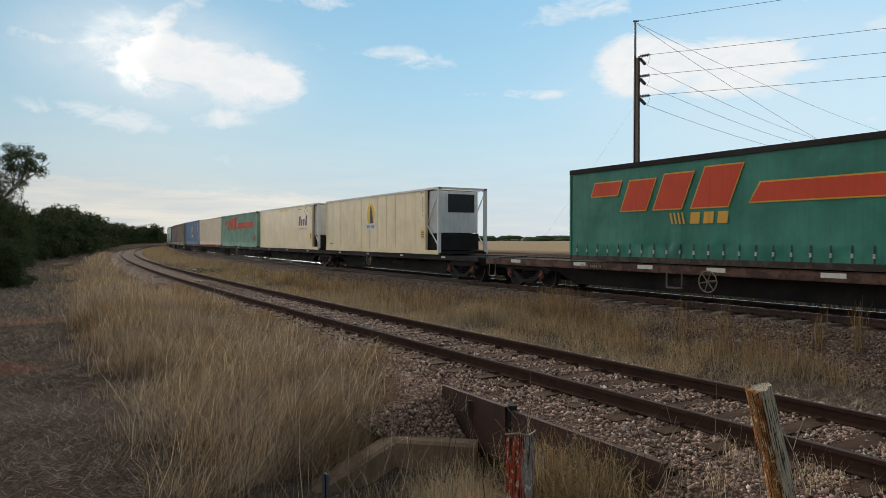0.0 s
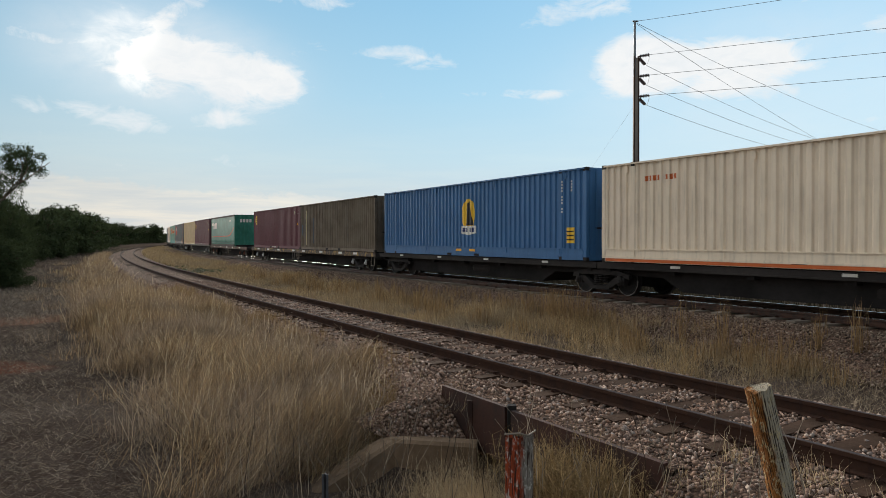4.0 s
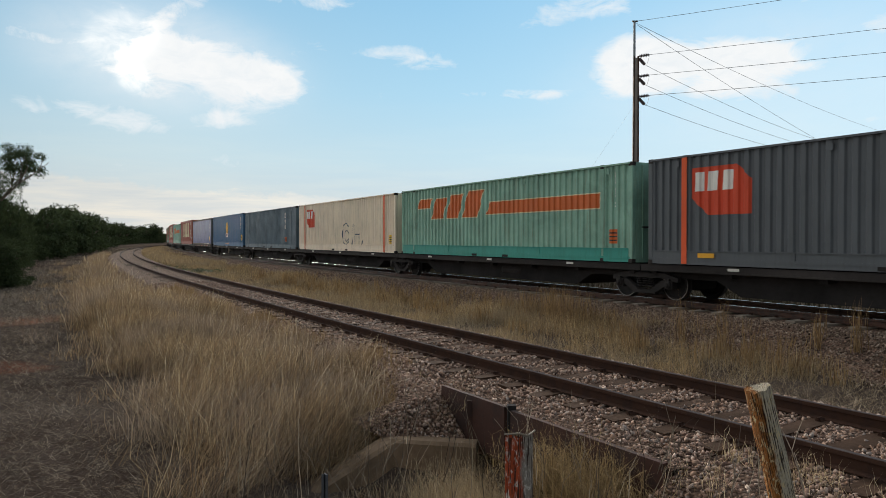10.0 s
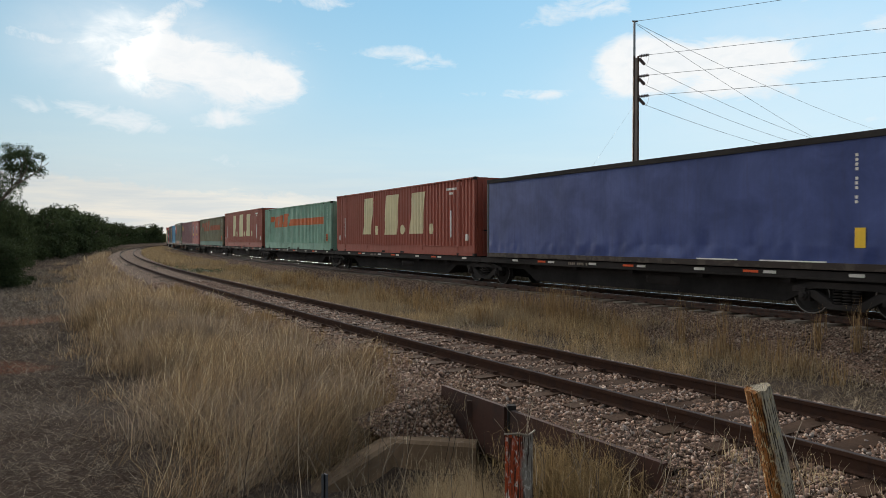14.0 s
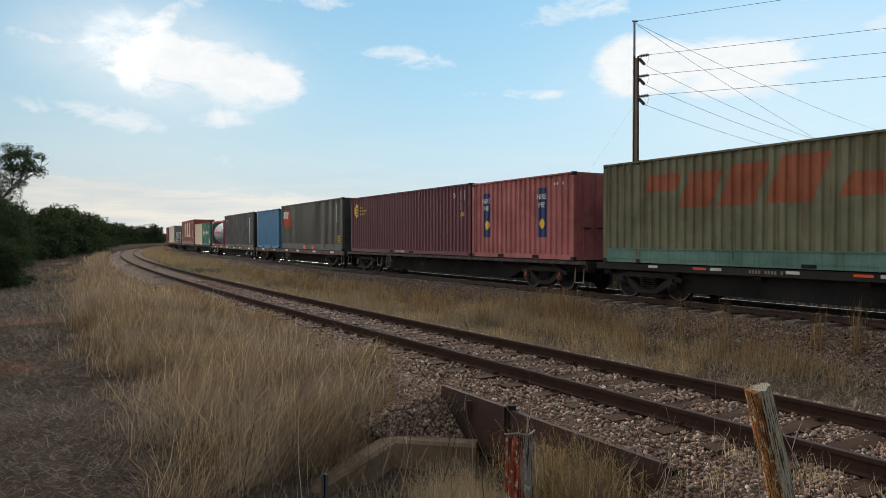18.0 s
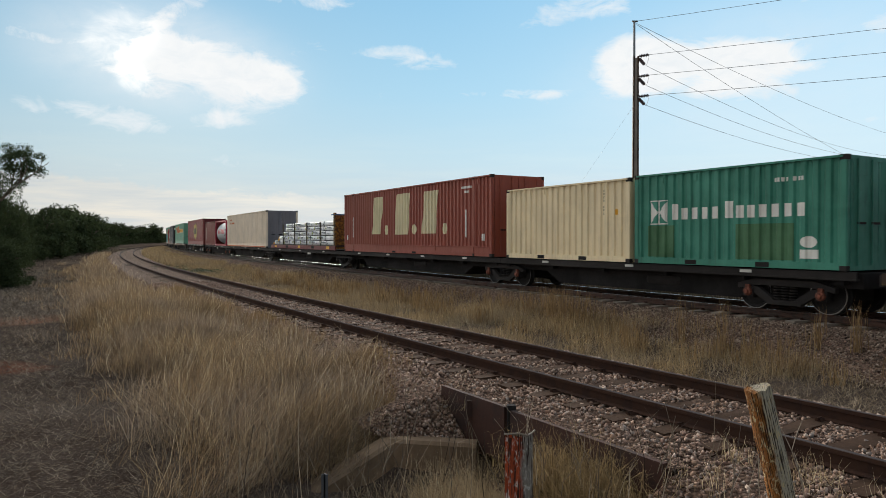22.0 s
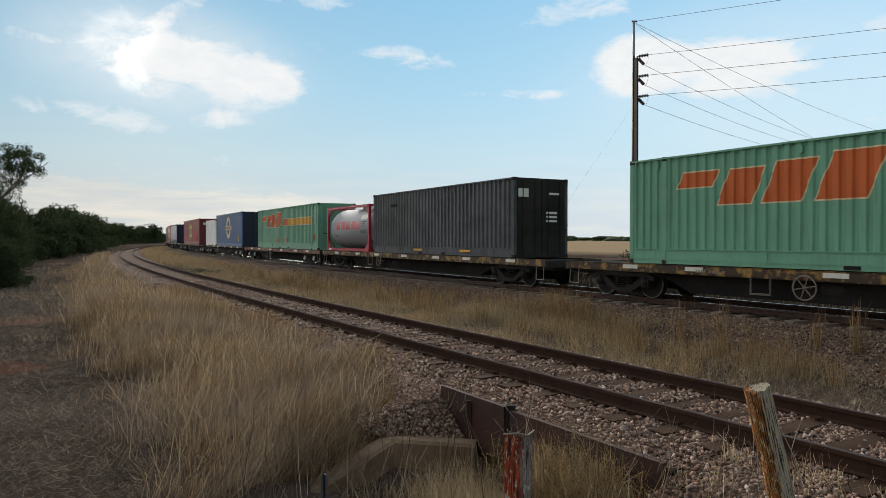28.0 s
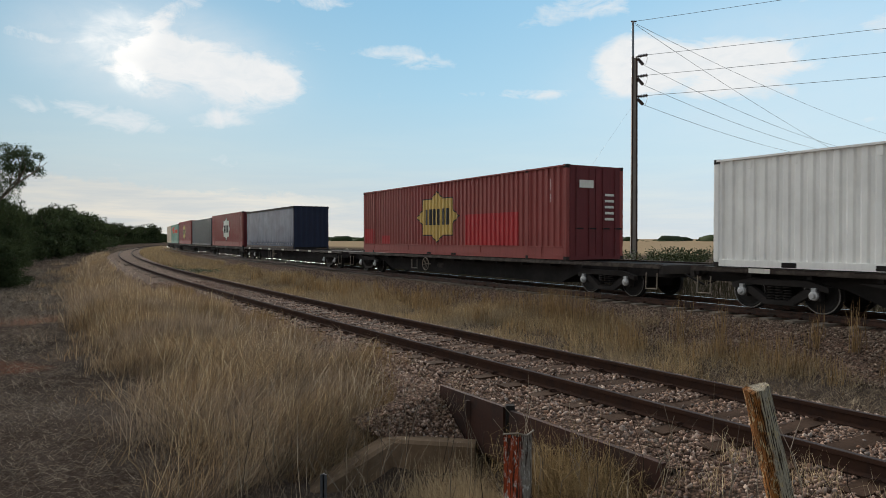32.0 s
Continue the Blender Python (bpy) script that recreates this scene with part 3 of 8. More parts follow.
def add_bogie(wagon, x, s0, cap="cap"):
    b = new("bogie")
    b.parent = wagon
    b.location = (x, 0, 0)
    part("side_frame", BOGIE["side_frame"], None, b)
    tagged(part("spring_nest", BOGIE["spring"], None, b), kind="stuff")
    part("bolster", BOGIE["bolster"], None, b)
    part("brake_beam", BOGIE["brake_beam"], None, b)
    for dx in (-0.9, 0.9):
        for sg in (-1, 1):
            part("axle_cap", BOGIE[cap, sg], None, b, "", (dx, 0, WR))
    for dx in (-0.9, 0.9):
        w = new("wheelset", BOGIE["wheelset"])
        w.parent = b
        w.location = (dx, 0, WR)
        for sg in (-1, 1):
            part("rim", BOGIE["rim", sg], None, w)
        WHEELSETS.append((w, dx, s0 + x + dx))
    return b


def handwheel_mesh(mat):
    g = Geo()
    g.ring((0, 0, 0), "y", 0.27, 0.017, 24, 6)
    for i in range(6):
        a = i * math.pi / 3 + 0.2
        g.tube((0, 0, 0), (0.27 * math.cos(a), 0, 0.27 * math.sin(a)), 0.012, seg=5)
    g.tube((0, -0.03, 0), (0, 0.25, 0), 0.03, seg=8)
    return g.mesh("handwheel", mat)


HANDWHEEL = handwheel_mesh(M_HANDWHEEL)


def coupler_mesh():
    g = Geo()
    g.box(-0.1, 0.55, -0.09, 0.09, 0.72, 0.92)
    g.prism([(0.5, 0.68), (0.72, 0.68), (0.8, 0.74), (0.8, 0.92), (0.5, 0.96)], -0.14, 0.05)
    g.tube((0.0, -0.3, 0.7), (0.6, -0.25, 0.45), 0.03, seg=6)
    return g.mesh("coupler", M_BLACK)


COUPLER = coupler_mesh()
STEP = Geo().tube((-0.2, -1.18, 0.75), (-0.2, -1.2, 0.30), 0.014, seg=5).tube((0.2, -1.18, 0.75), (0.2, -1.2, 0.30), 0.014, seg=5).tube((-0.2, -1.2, 0.31), (0.2, -1.2, 0.31), 0.016, seg=5).mesh("step", M_HANDWHEEL)
STEP_BIG = Geo().box(-0.27, -0.24, -1.22, -1.18, 0.36, 0.78).box(0.24, 0.27, -1.22, -1.18, 0.36, 0.78).box(-0.24, 0.24, -1.24, -1.16, 0.36, 0.40).mesh("step", plain("grey_step_paint", lin("6a6258"), 0.7, 0, 0.3, 15.0))
PLATE = Geo().box(-0.16, 0.16, -0.006, 0.0, -0.035, 0.035).mesh("marker_plate", paint("grimy_white_paint", "d0ccc2", 0.7, 0.35, 0.2))
PLATE_BIG = Geo().box(-0.28, 0.28, -0.006, 0.0, -0.055, 0.055).mesh("marker_plate", M_WHITE)
PLATE_ORANGE = Geo().box(-0.2, 0.2, -0.006, 0.0, -0.03, 0.03).mesh("marker_plate", M_ORANGE)


def number_bars(length, height, n, mat, name="number_bar"):
    """A row of plain upright bars where a number stands."""
    g = Geo()
    w = length / n
    for i in range(n):
        x = -length / 2 + i * w
        if i % 5 == 4:
            continue
        g.box(x, x + w * 0.62, -0.004, 0.0, -height / 2, height / 2)
    return g.mesh(name, mat)


NUM = number_bars(0.9, 0.08, 11, M_HANDWHEEL)


def skeletal_wagon(sL, sR, bogies, caps, seed, accent=False, plate=None, hand=None):
    """One platform of an articulated container wagon."""
    r = random.Random(seed)
    L = sR - sL
    mid = (sL + sR) / 2
    w = thing("skeletal_wagon", "dark grimy skeletal container wagon with small white edge markers", "rail wagon", "wagons of the train")
    h = L / 2
    for sg, nm in ((-1, "side_sill"), (1, "side_sill")):
        y = sg * 1.2
        part(nm, Geo().box(-h, h, min(y, y - sg * 0.07), max(y, y - sg * 0.07), 0.84, 0.985).box(-h, h, min(y, y - sg * 0.14), max(y, y - sg * 0.14), 0.80, 0.838), M_DARK, w)
    # oversized black sill stands in for the shade beneath the wagon
    part("centre_sill", Geo().prism([(-h, 0.96), (h, 0.96), (h, 0.62), (h - 2.3, 0.60), (h - 3.0, 0.24), (-h + 3.0, 0.24), (-h + 2.3, 0.60), (-h, 0.62)], -0.9, 0.9), M_BLACK, w)
    for i in range(int(L // 2.4) + 1):
        x = -h + 0.4 + i * (L - 0.8) / max(1, int(L // 2.4))
        part("crossbearer", Geo().prism([(x - 0.1, 0.93), (x + 0.1, 0.93), (x + 0.1, 0.7), (x - 0.1, 0.7)], -1.12, 1.12), M_BLACK, w)
    k = int(L // (2.0 if accent else 3.9))
    for i in range(k):
        x = -h + 0.7 + (L - 1.4) * (i + 0.5) / k
        if accent and i % 2:
            part("marker_plate", PLATE_ORANGE, None, w, "orange edge marker", (x, -1.203, 0.92))
        part("marker_plate", PLATE, None, w, "", (x + (0.5 if accent else 0), -1.203, 0.92))
    part("reservoir", Geo().lathe([(0.0, -0.6), (0.17, -0.6), (0.2, -0.5), (0.2, 0.5), (0.17, 0.6), (0.0, 0.6)], "x", 12, (1.0, -0.75, 0.55)), M_DARK, w)
    if hand is not None:
        part("handwheel", HANDWHEEL, None, w, "", (hand, -1.18, 0.62))
        part("hand_brake_bracket", Geo().box(hand - 0.85, hand - 0.8, -1.2, -1.15, 0.36, 0.82).box(hand - 0.55, hand - 0.5, -1.2, -1.15, 0.36, 0.82).box(hand - 0.8, hand - 0.55, -1.21, -1.14, 0.36, 0.4), M_DARK, w)
    part("cable_plate", PLATE_BIG, None, w, "pale stencilled plate", (h * 0.25, -1.203, 0.76)) if plate else None
    if accent:
        tagged(part("number_bars", NUM, None, w, "", (-h * 0.28, -1.208, 0.90)), kind="stuff")
    for x, c in zip(bogies, caps):
        add_bogie(w, x, mid, c)
    MOVERS.append((w, mid, L, Matrix()))
    return w, mid, L


def flat_wagon(sL, sR, mat, caps, seed, deep=False, label="container flat wagon with a rust-brown side sill and white patches", hand=0.1, white=True, thin=False):
    """A bogie flat wagon with a deep painted side sill."""
    r = random.Random(seed)
    L = sR - sL
    mid = (sL + sR) / 2
    h = L / 2
    w = thing("flat_wagon", label, "rail wagon", "wagons of the train")
    for sg in (-1, 1):
        g = Geo()
        y = sg * 1.23
        a, b = min(y, y - sg * 0.03), max(y, y - sg * 0.03)
        z0 = 0.875 if thin else 0.76
        g.box(-h, h, a, b, z0, 0.985)
        g.box(-h, h, min(y, y - sg * 0.11), max(y, y - sg * 0.11), z0 - 0.005, z0 + 0.018)
        g.box(-h, h, min(y, y - sg * 0.11), max(y, y - sg * 0.11), 0.962, 0.99)
        part("side_sill", g, mat, w)
    # sill broadened and lowered so its black fills the shaded underside
    part("centre_sill", Geo().prism([(-h, 0.95), (h, 0.95), (h, 0.62), (h - 3.7, 0.60), (h - 4.6, 0.24), (-h + 4.6, 0.24), (-h + 3.7, 0.60), (-h, 0.62)], -0.85, 0.85), M_BLACK, w)
    n = int(L // 1.5)
    for i in range(n + 1):
        x = -h + 0.15 + i * (L - 0.3) / n
        part("crossbearer", Geo().prism([(x - 0.06, 0.94), (x + 0.06, 0.94), (x + 0.06, 0.78), (x - 0.06, 0.78)], -1.19, 1.19), M_BLACK, w)
    if deep:
        for sg in (-1, 1):
            g = Geo()
            y0, y1 = sg * 1.16 - 0.02, sg * 1.16 + 0.02
            g.prism([(-h + 4.2, 0.75), (-h + 6.6, 0.36), (h - 6.6, 0.36), (h - 4.2, 0.75), (h - 4.7, 0.75), (h - 6.9, 0.45), (-h + 6.9, 0.45), (-h + 4.7, 0.75)], y0, y1)
            for i in range(6):
                x = -h + 6.4 + i * (L - 12.8) / 5
                g.box(x - 0.16, x + 0.16, y0, y1, 0.45, 0.76)
            part("fishbelly_girder", g, M_DARK, w)
    for sg in (-1, 1):
        part("headstock", Geo().box(sg * h - 0.06, sg * h + 0.06, -1.2, 1.2, 0.72, 0.96), M_DARK, w)
        part("coupler", COUPLER, None, w, "", Matrix.Translation((sg * (h + 0.05), 0, 0)) @ Matrix.Rotation(0 if sg > 0 else math.pi, 4, "Z"))
        part("step", STEP, None, w, "", (sg * (h - 0.35), 0, 0))
    if white:
        k = int(L // 3)
        for i in range(k):
            x = -h + 0.8 + (L - 1.6) * (i + 0.5 + r.uniform(-0.15, 0.15)) / k
            part("marker_plate", PLATE_BIG, None, w, "white reflective patch", (x, -1.233, 0.93 if thin else 0.9))
    if not thin:
        tagged(part("number_bars", NUM, None, w, "", (-h * 0.45, -1.236, 0.85)), kind="stuff")
    part("handwheel", HANDWHEEL, None, w, "", (L * hand, -1.27, 0.60))
    part("step", STEP_BIG, None, w, "grey framed step", (L * hand - 1.1, -0.03, 0))
    part("brake_cylinder", Geo().lathe([(0.0, -0.3), (0.15, -0.3), (0.19, -0.2), (0.19, 0.2), (0.12, 0.3), (0.0, 0.3)], "x", 12, (-1.6, -0.7, 0.55)), M_DARK, w)
    add_bogie(w, -h + 2.3, mid, caps)
    add_bogie(w, h - 2.3, mid, caps)
    MOVERS.append((w, mid, L, Matrix()))
    return w, mid, L


# ---------------------------------------------------------------- the train: loads
def corrugation(L, posts=(), pitch=0.285):
    """Outline of a corrugated side: pairs of place along it and depth of the recess."""
    pts = [(-L / 2, 0.0), (-L / 2 + 0.16, 0.0)]
    spans, a = [], -L / 2 + 0.16
    for p in posts:
        spans.append((a, p - 0.09))
        a = p + 0.09
    spans.append((a, L / 2 - 0.16))
    for i, (a, b) in enumerate(spans):
        n = max(1, round((b - a) / pitch))
        q = (b - a) / n
        for j in range(n):
            x = a + j * q
            pts += [(x + 0.001, 0.004), (x + q * 0.28, 0.004), (x + q * 0.42, 0.048), (x + q * 0.74, 0.048), (x + q * 0.88, 0.004)]
        pts.append((b, 0.006))
        if i < len(spans) - 1:
            pts += [(b + 0.002, -0.012), (spans[i + 1][0] - 0.002, -0.012)]
    pts += [(L / 2 - 0.16, 0.0), (L / 2, 0.0)]
    out = []
    for x, d in sorted(pts, key=lambda p: p[0]):
        if out and x - out[-1][0] < 1e-4:
            x = out[-1][0] + 1e-4
        out.append((x, d))
    return out


FLAT_SIDE = [(-9.0, 0.0), (9.0, 0.0)]


def depth_at(prof, x):
    return float(np.interp(x, [p[0] for p in prof], [p[1] for p in prof]))


def side_sheet(prof, z0, z1, side, y):
    g = Geo()
    for x, d in prof:
        yy = side * (y - d)
        g.v += [(x, yy, z0), (x, yy, z1)]
    for i in range(len(prof) - 1):
        a = 2 * i
        g.f.append((a, a + 2, a + 3, a + 1) if side < 0 else (a, a + 1, a + 3, a + 2))
    return g


def decal(g, prof, poly, y=1.22, lift=0.004):
    """A convex painted shape that follows the corrugated near side."""
    xs = [p[0] for p in poly]
    lo, hi = min(xs), max(xs)
    px = np.array([p[0] for p in prof])
    cut = sorted(set([lo, hi] + xs + [float(v) for v in px[(px > lo) & (px < hi)]]))
    rows = []
    for x in cut:
        zs = []
        for (xa, za), (xb, zb) in zip(poly, poly[1:] + poly[:1]):
            if min(xa, xb) - 1e-9 <= x <= max(xa, xb) + 1e-9:
                if abs(xb - xa) < 1e-9:
                    zs += [za, zb]
                else:
                    zs.append(za + (zb - za) * (x - xa) / (xb - xa))
        if zs:
            rows.append((x, min(zs), max(zs)))
    n = len(g.v)
    for x, a, b in rows:
        yy = -(y - depth_at(prof, x) + lift)
        g.v += [(x, yy, a), (x, yy, b)]
    for i in range(len(rows) - 1):
        k = n + 2 * i
        g.f.append((k, k + 2, k + 3, k + 1))
    return g


def oval(cx, cz, rx, rz, n=20):
    return [(cx + rx * math.cos(2 * math.pi * i / n), cz + rz * math.sin(2 * math.pi * i / n)) for i in range(n)]


def slant(x, z, w, h, k=0.35):
    return [(x, z), (x + w, z), (x + w + k * h, z + h), (x + k * h, z + h)]


def rect(x, z, w, h):
    return [(x, z), (x + w, z), (x + w, z + h), (x, z + h)]


def ring_polys(cx, cz, rx, rz, t, n=24):
    out = []
    for i in range(n):
        a, b = 2 * math.pi * i / n, 2 * math.pi * (i + 1) / n
        out.append([(cx + (rx - t) * math.cos(a), cz + (rz - t) * math.sin(a)), (cx + rx * math.cos(a), cz + rz * math.sin(a)), (cx + rx * math.cos(b), cz + rz * math.sin(b)), (cx + (rx - t) * math.cos(b), cz + (rz - t) * math.sin(b))])
    return out


CASTING = Geo().bevel_box(-0.085, 0.085, -0.08, 0.08, 0.0, 0.115, 0.015).mesh("corner_casting", M_DARK)


def swift_mark(x, z, h, orange, edge, L, prof, ob, stripe=True, gold=None):
    """Sloping speed-stripe lettering blocks and a long tapering bar."""
    for lift, grow, mat, nm in ((0.004, 0.035, edge, "mark_outline"), (0.007, 0.0, orange, "mark")):
        g = Geo()
        u, e = h, grow

        def sl(px, pz, w, hh, k=0.42):
            return slant(px - e - k * e, pz - e, w + 2 * e, hh + 2 * e, k)
        polys = [sl(x, z + u * 0.5, u * 1.15, u * 0.4), sl(x + u * 1.3, z, u * 1.0, u * 0.88), sl(x + u * 2.6, z, u * 1.0, u * 0.97), sl(x + u * 3.95, z, u * 1.15, u * 1.06)]
        if stripe:
            x5, x6, z5 = x + u * 5.75, L / 2 - 1.35, z + u * 0.08
            polys.append([(x5 - e, z5 - e), (x6 + e, z5 - e), (x6 + e, z5 + u * 0.46 + e), (x5 + u * 0.3 - e, z5 + u * 0.46 + e)])
            if gold is not None and not grow:
                part("mark_bar", decal(Geo(), prof, rect(x + u * 7.0, z + u * 0.08, L / 2 - 1.35 - (x + u * 7.0), u * 0.46), lift=0.010), gold, ob)
        for p in polys:
            decal(g, prof, p, lift=lift)
        part(nm, g, mat, ob)


def container(L, top, mat, prof=None, posts=(), label="", dark=None, floor=1.0, base_mat=None, pockets=True, flat=False, doors="right", name="shipping_container", lower=0.0, pitch=0.285):
    """A steel box container whose floor is at z = 0; returns the thing and the outline of its near side."""
    H = top - floor
    ob = thing(name, label, "container", "containers on the train")
    prof = prof or corrugation(L, posts, pitch)
    h, y = L / 2, 1.22
    zb, zt = 0.17 + lower, H - 0.055
    for sd in (-1, 1):
        part("side_panel", side_sheet(prof, zb, zt, sd, y), mat, ob)
        part("top_rail", Geo().box(-h + 0.09, h - 0.09, sd * y - 0.035, sd * y + 0.035, zt - 0.005, H - 0.012), mat, ob)
        g = Geo().box(-h + 0.09, h - 0.09, sd * (y - 0.02) - 0.035, sd * (y - 0.02) + 0.035, 0.015, 0.175)
        if lower:
            g.box(-h + 0.16, h - 0.16, sd * (y - 0.012) - 0.02, sd * (y - 0.012) + 0.02, 0.17, 0.17 + lower)
            for x in (-h + 1.3, -3.0, 3.0, h - 1.3):
                g.box(x, x + 0.03, sd * (y + 0.006) - 0.022, sd * (y + 0.006) + 0.022, 0.10, 0.17 + lower)
            g.box(-h + 0.18, h - 0.18, sd * (y + 0.01) - 0.02, sd * (y + 0.01) + 0.02, 0.155 + lower, 0.18 + lower)
            g.box(-h + 0.18, h - 0.18, sd * (y + 0.006) - 0.02, sd * (y + 0.006) + 0.02, 0.12, 0.18)
        part("bottom_rail", g, base_mat or mat, ob)
    for x in (-h + 1.0, -h * 0.3, h * 0.3, h - 1.0):
        part("lashing_tab", Geo().box(x - 0.05, x + 0.05, -y - 0.012, -y + 0.03, H - 0.29, H - 0.13), mat, ob)
    if pockets:
        # raised black blocks take the place of the shaded pocket openings
        for x in (-1.03, 1.03):
            part("forklift_pocket", Geo().box(x - 0.18, x + 0.18, -y - 0.019, -y + 0.05, 0.03, 0.145), M_BLACK, ob, "black block standing in for a shaded forklift pocket opening")
    # roof with shallow ribs, floor
    g = Geo()
    n = max(4, int(L / 0.55))
    for i in range(n + 1):
        x = -h + 0.05 + i * (L - 0.1) / n
        dz = 0.0 if i % 2 else 0.018
        g.v += [(x, -y, H - 0.03 + dz), (x, y, H - 0.03 + dz)]
    for i in range(n):
        g.f.append((2 * i, 2 * i + 2, 2 * i + 3, 2 * i + 1))
    part("roof", g, mat, ob)
    part("floor", Geo().box(-h + 0.1, h - 0.1, -y + 0.06, y - 0.06, 0.04, 0.14), M_BLACK, ob)
    xs = [-h + 0.085, h - 0.085] + list(posts)
    for x in xs:
        for sd in (-1, 1):
            part("corner_post", Geo().bevel_box(x - 0.075, x + 0.075, sd * (y - 0.055) - 0.07, sd * (y - 0.055) + 0.07, 0.11, H - 0.10, 0.015), mat, ob)
            for z in (0.0, H - 0.115):
                part("corner_casting", CASTING, None, ob, "", (x, sd * (y - 0.06), z))
    # ends: a corrugated wall and a pair of doors
    # dark is a deeper end colour that has the ends' shade put in
    for sg in (-1, 1):
        x = sg * (h - 0.03)
        g = Geo()
        n = 22
        for i in range(n + 1):
            yy = -y + 0.13 + i * (2 * y - 0.26) / n
            d = 0.04 if i % 4 in (1, 2) else 0.0
            g.v += [(x - sg * d, yy, 0.15), (x - sg * d, yy, H - 0.1)]
        for i in range(n):
            g.f.append((2 * i, 2 * i + 2, 2 * i + 3, 2 * i + 1) if sg > 0 else (2 * i, 2 * i + 1, 2 * i + 3, 2 * i + 2))
        is_door = (doors == "right") == (sg > 0)
        if not is_door:
            part("end_wall", g, dark or mat, ob)
        else:
            for k in (-1, 1):
                a, b = sorted((k * 0.012, k * (y - 0.14)))
                dg = Geo().box(x - 0.02, x + 0.02, a, b, 0.16, H - 0.11)
                for zz in (0.4, 0.95, 1.5, 2.05):
                    dg.box(x + sg * 0.02 - 0.008, x + sg * 0.02 + 0.008, a + 0.08, b - 0.08, zz, zz + 0.32)
                d = part("door", dg, dark or mat, ob)
                for yy in (k * 0.3, k * 0.85):
                    part("locking_bar", Geo().tube((x + sg * 0.05, yy, 0.12), (x + sg * 0.05, yy, H - 0.08), 0.018, seg=6), dark or mat, d)
                    part("lock_handle", Geo().box(x + sg * 0.05 - 0.012, x + sg * 0.05 + 0.012, yy - 0.02, yy + 0.3, 1.0, 1.05), M_DARK, d)
        part("end_sill", Geo().box(x - 0.05, x + 0.03, -y + 0.1, y - 0.1, 0.01, 0.16), dark or mat, ob)
        part("end_header", Geo().box(x - 0.05, x + 0.03, -y + 0.1, y - 0.1, H - 0.115, H - 0.014), dark or mat, ob)
    return ob, prof


def code_bars(ob, prof, x, z, n=11, vertical=True, mat=None, size=0.065):
    g = Geo()
    for i in range(n):
        if i in (4, 8):
            continue
        if vertical:
            decal(g, prof, rect(x, z - i * size * 1.5, size * 0.9, size), lift=0.005)
        else:
            decal(g, prof, rect(x + i * size * 1.2, z, size * 0.7, size * 1.2), lift=0.005)
    tagged(part("number_bars", g, mat or M_PRINT, ob), kind="stuff")


def tag_square(ob, prof, x, z, w, h, mat, name="label_plate"):
    part(name, decal(Geo(), prof, rect(x, z, w, h), lift=0.006), mat, ob)
    g = Geo()
    for i in range(3):
        decal(g, prof, rect(x + 0.05 * w, z + h * (0.18 + 0.26 * i), 0.9 * w, h * 0.09), lift=0.009)
    tagged(part("small_print", g, M_DARKPRINT, ob), kind="stuff")


def words(ob, text, x, z, size, mat, vertical=False, lift=0.012, y=1.22, xscale=1.0):
    cu = bpy.data.curves.new("lettering", "FONT")
    cu.body, cu.size, cu.align_x, cu.align_y, cu.extrude = text, size, "CENTER", "CENTER", 0.002
    tmp = bpy.data.objects.new("lettering", cu)
    me = bpy.data.meshes.new_from_object(tmp)
    me.materials.clear()
    me.materials.append(mat)
    p = new("lettering", me)
    p.parent = ob
    p.matrix_basis = Matrix.Translation((x, -(y + lift), z)) @ Matrix.Rotation(math.pi / 2, 4, "X") @ Matrix.Rotation(math.pi / 2 if vertical else 0, 4, "Z") @ Matrix.Diagonal((xscale, 1, 1, 1))
    return p


def put(ob, wagon, sL, sR, floor=1.0):
    """Set a load on its wagon by its two ends along the train."""
    w, mid, L = wagon
    MOVERS.append((ob, mid, L, Matrix.Translation(((sL + sR) / 2 - mid, 0, floor))))

# paints of the loads
GREEN_FADED = paint("faded_sea_green_paint", "80a994", 0.65, 0.6, 0.45, 0.35, (0.22, 0.17, 0.11), 3.2)
GREEN_BRIGHT = paint("bright_sea_green_paint", "6fa588", 0.6, 0.5, 0.4, 0.3, (0.17, 0.13, 0.08), 3.2)
GREEN_OLD = paint("weathered_olive_green_paint", "6c6a4e", 0.7, 1.0, 0.8, 0.5, (0.12, 0.07, 0.035), 1.6)
GREEN_DEEP = paint("deep_green_paint", "2f7f68", 0.5, 0.35, 0.2, 0.4)
CURTAIN_GREEN = paint("green_tarpaulin", "20745f", 0.45, 0.3, 0.03, 0.4)
CURTAIN_BLUE = paint("indigo_tarpaulin", "2f4078", 0.5, 0.25, 0.03, 0.4)
CURTAIN_NAVY = paint("navy_tarpaulin", "3a4862", 0.5, 0.3, 0.05, 0.4)
CREAM = paint("cream_paint", "efdab0", 0.45, 0.22, 0.12, 0.2)
OFFWHITE = paint("offwhite_paint", "ead8bf", 0.55, 0.3, 0.2, 0.3)
WHITE_CLEAN = paint("clean_white_paint", "f6f4ee", 0.5, 0.1, 0.05, 0.2)
WHITE_REEFER = paint("white_machine_paint", "dcdcd8", 0.5, 0.3, 0.1, 0.3)
BEIGE = paint("beige_paint", "dabd90", 0.55, 0.4, 0.3, 0.3, (0.2, 0.12, 0.06), 3.0)
BLUE = paint("royal_blue_paint", "3a6a98", 0.55, 0.3, 0.2, 0.3)
BLUE_STEEL = paint("steel_blue_paint", "2f6288", 0.5, 0.25, 0.15, 0.3)
BLUE_LIGHT = paint("sky_blue_paint", "4788b0", 0.55, 0.3, 0.2, 0.3)
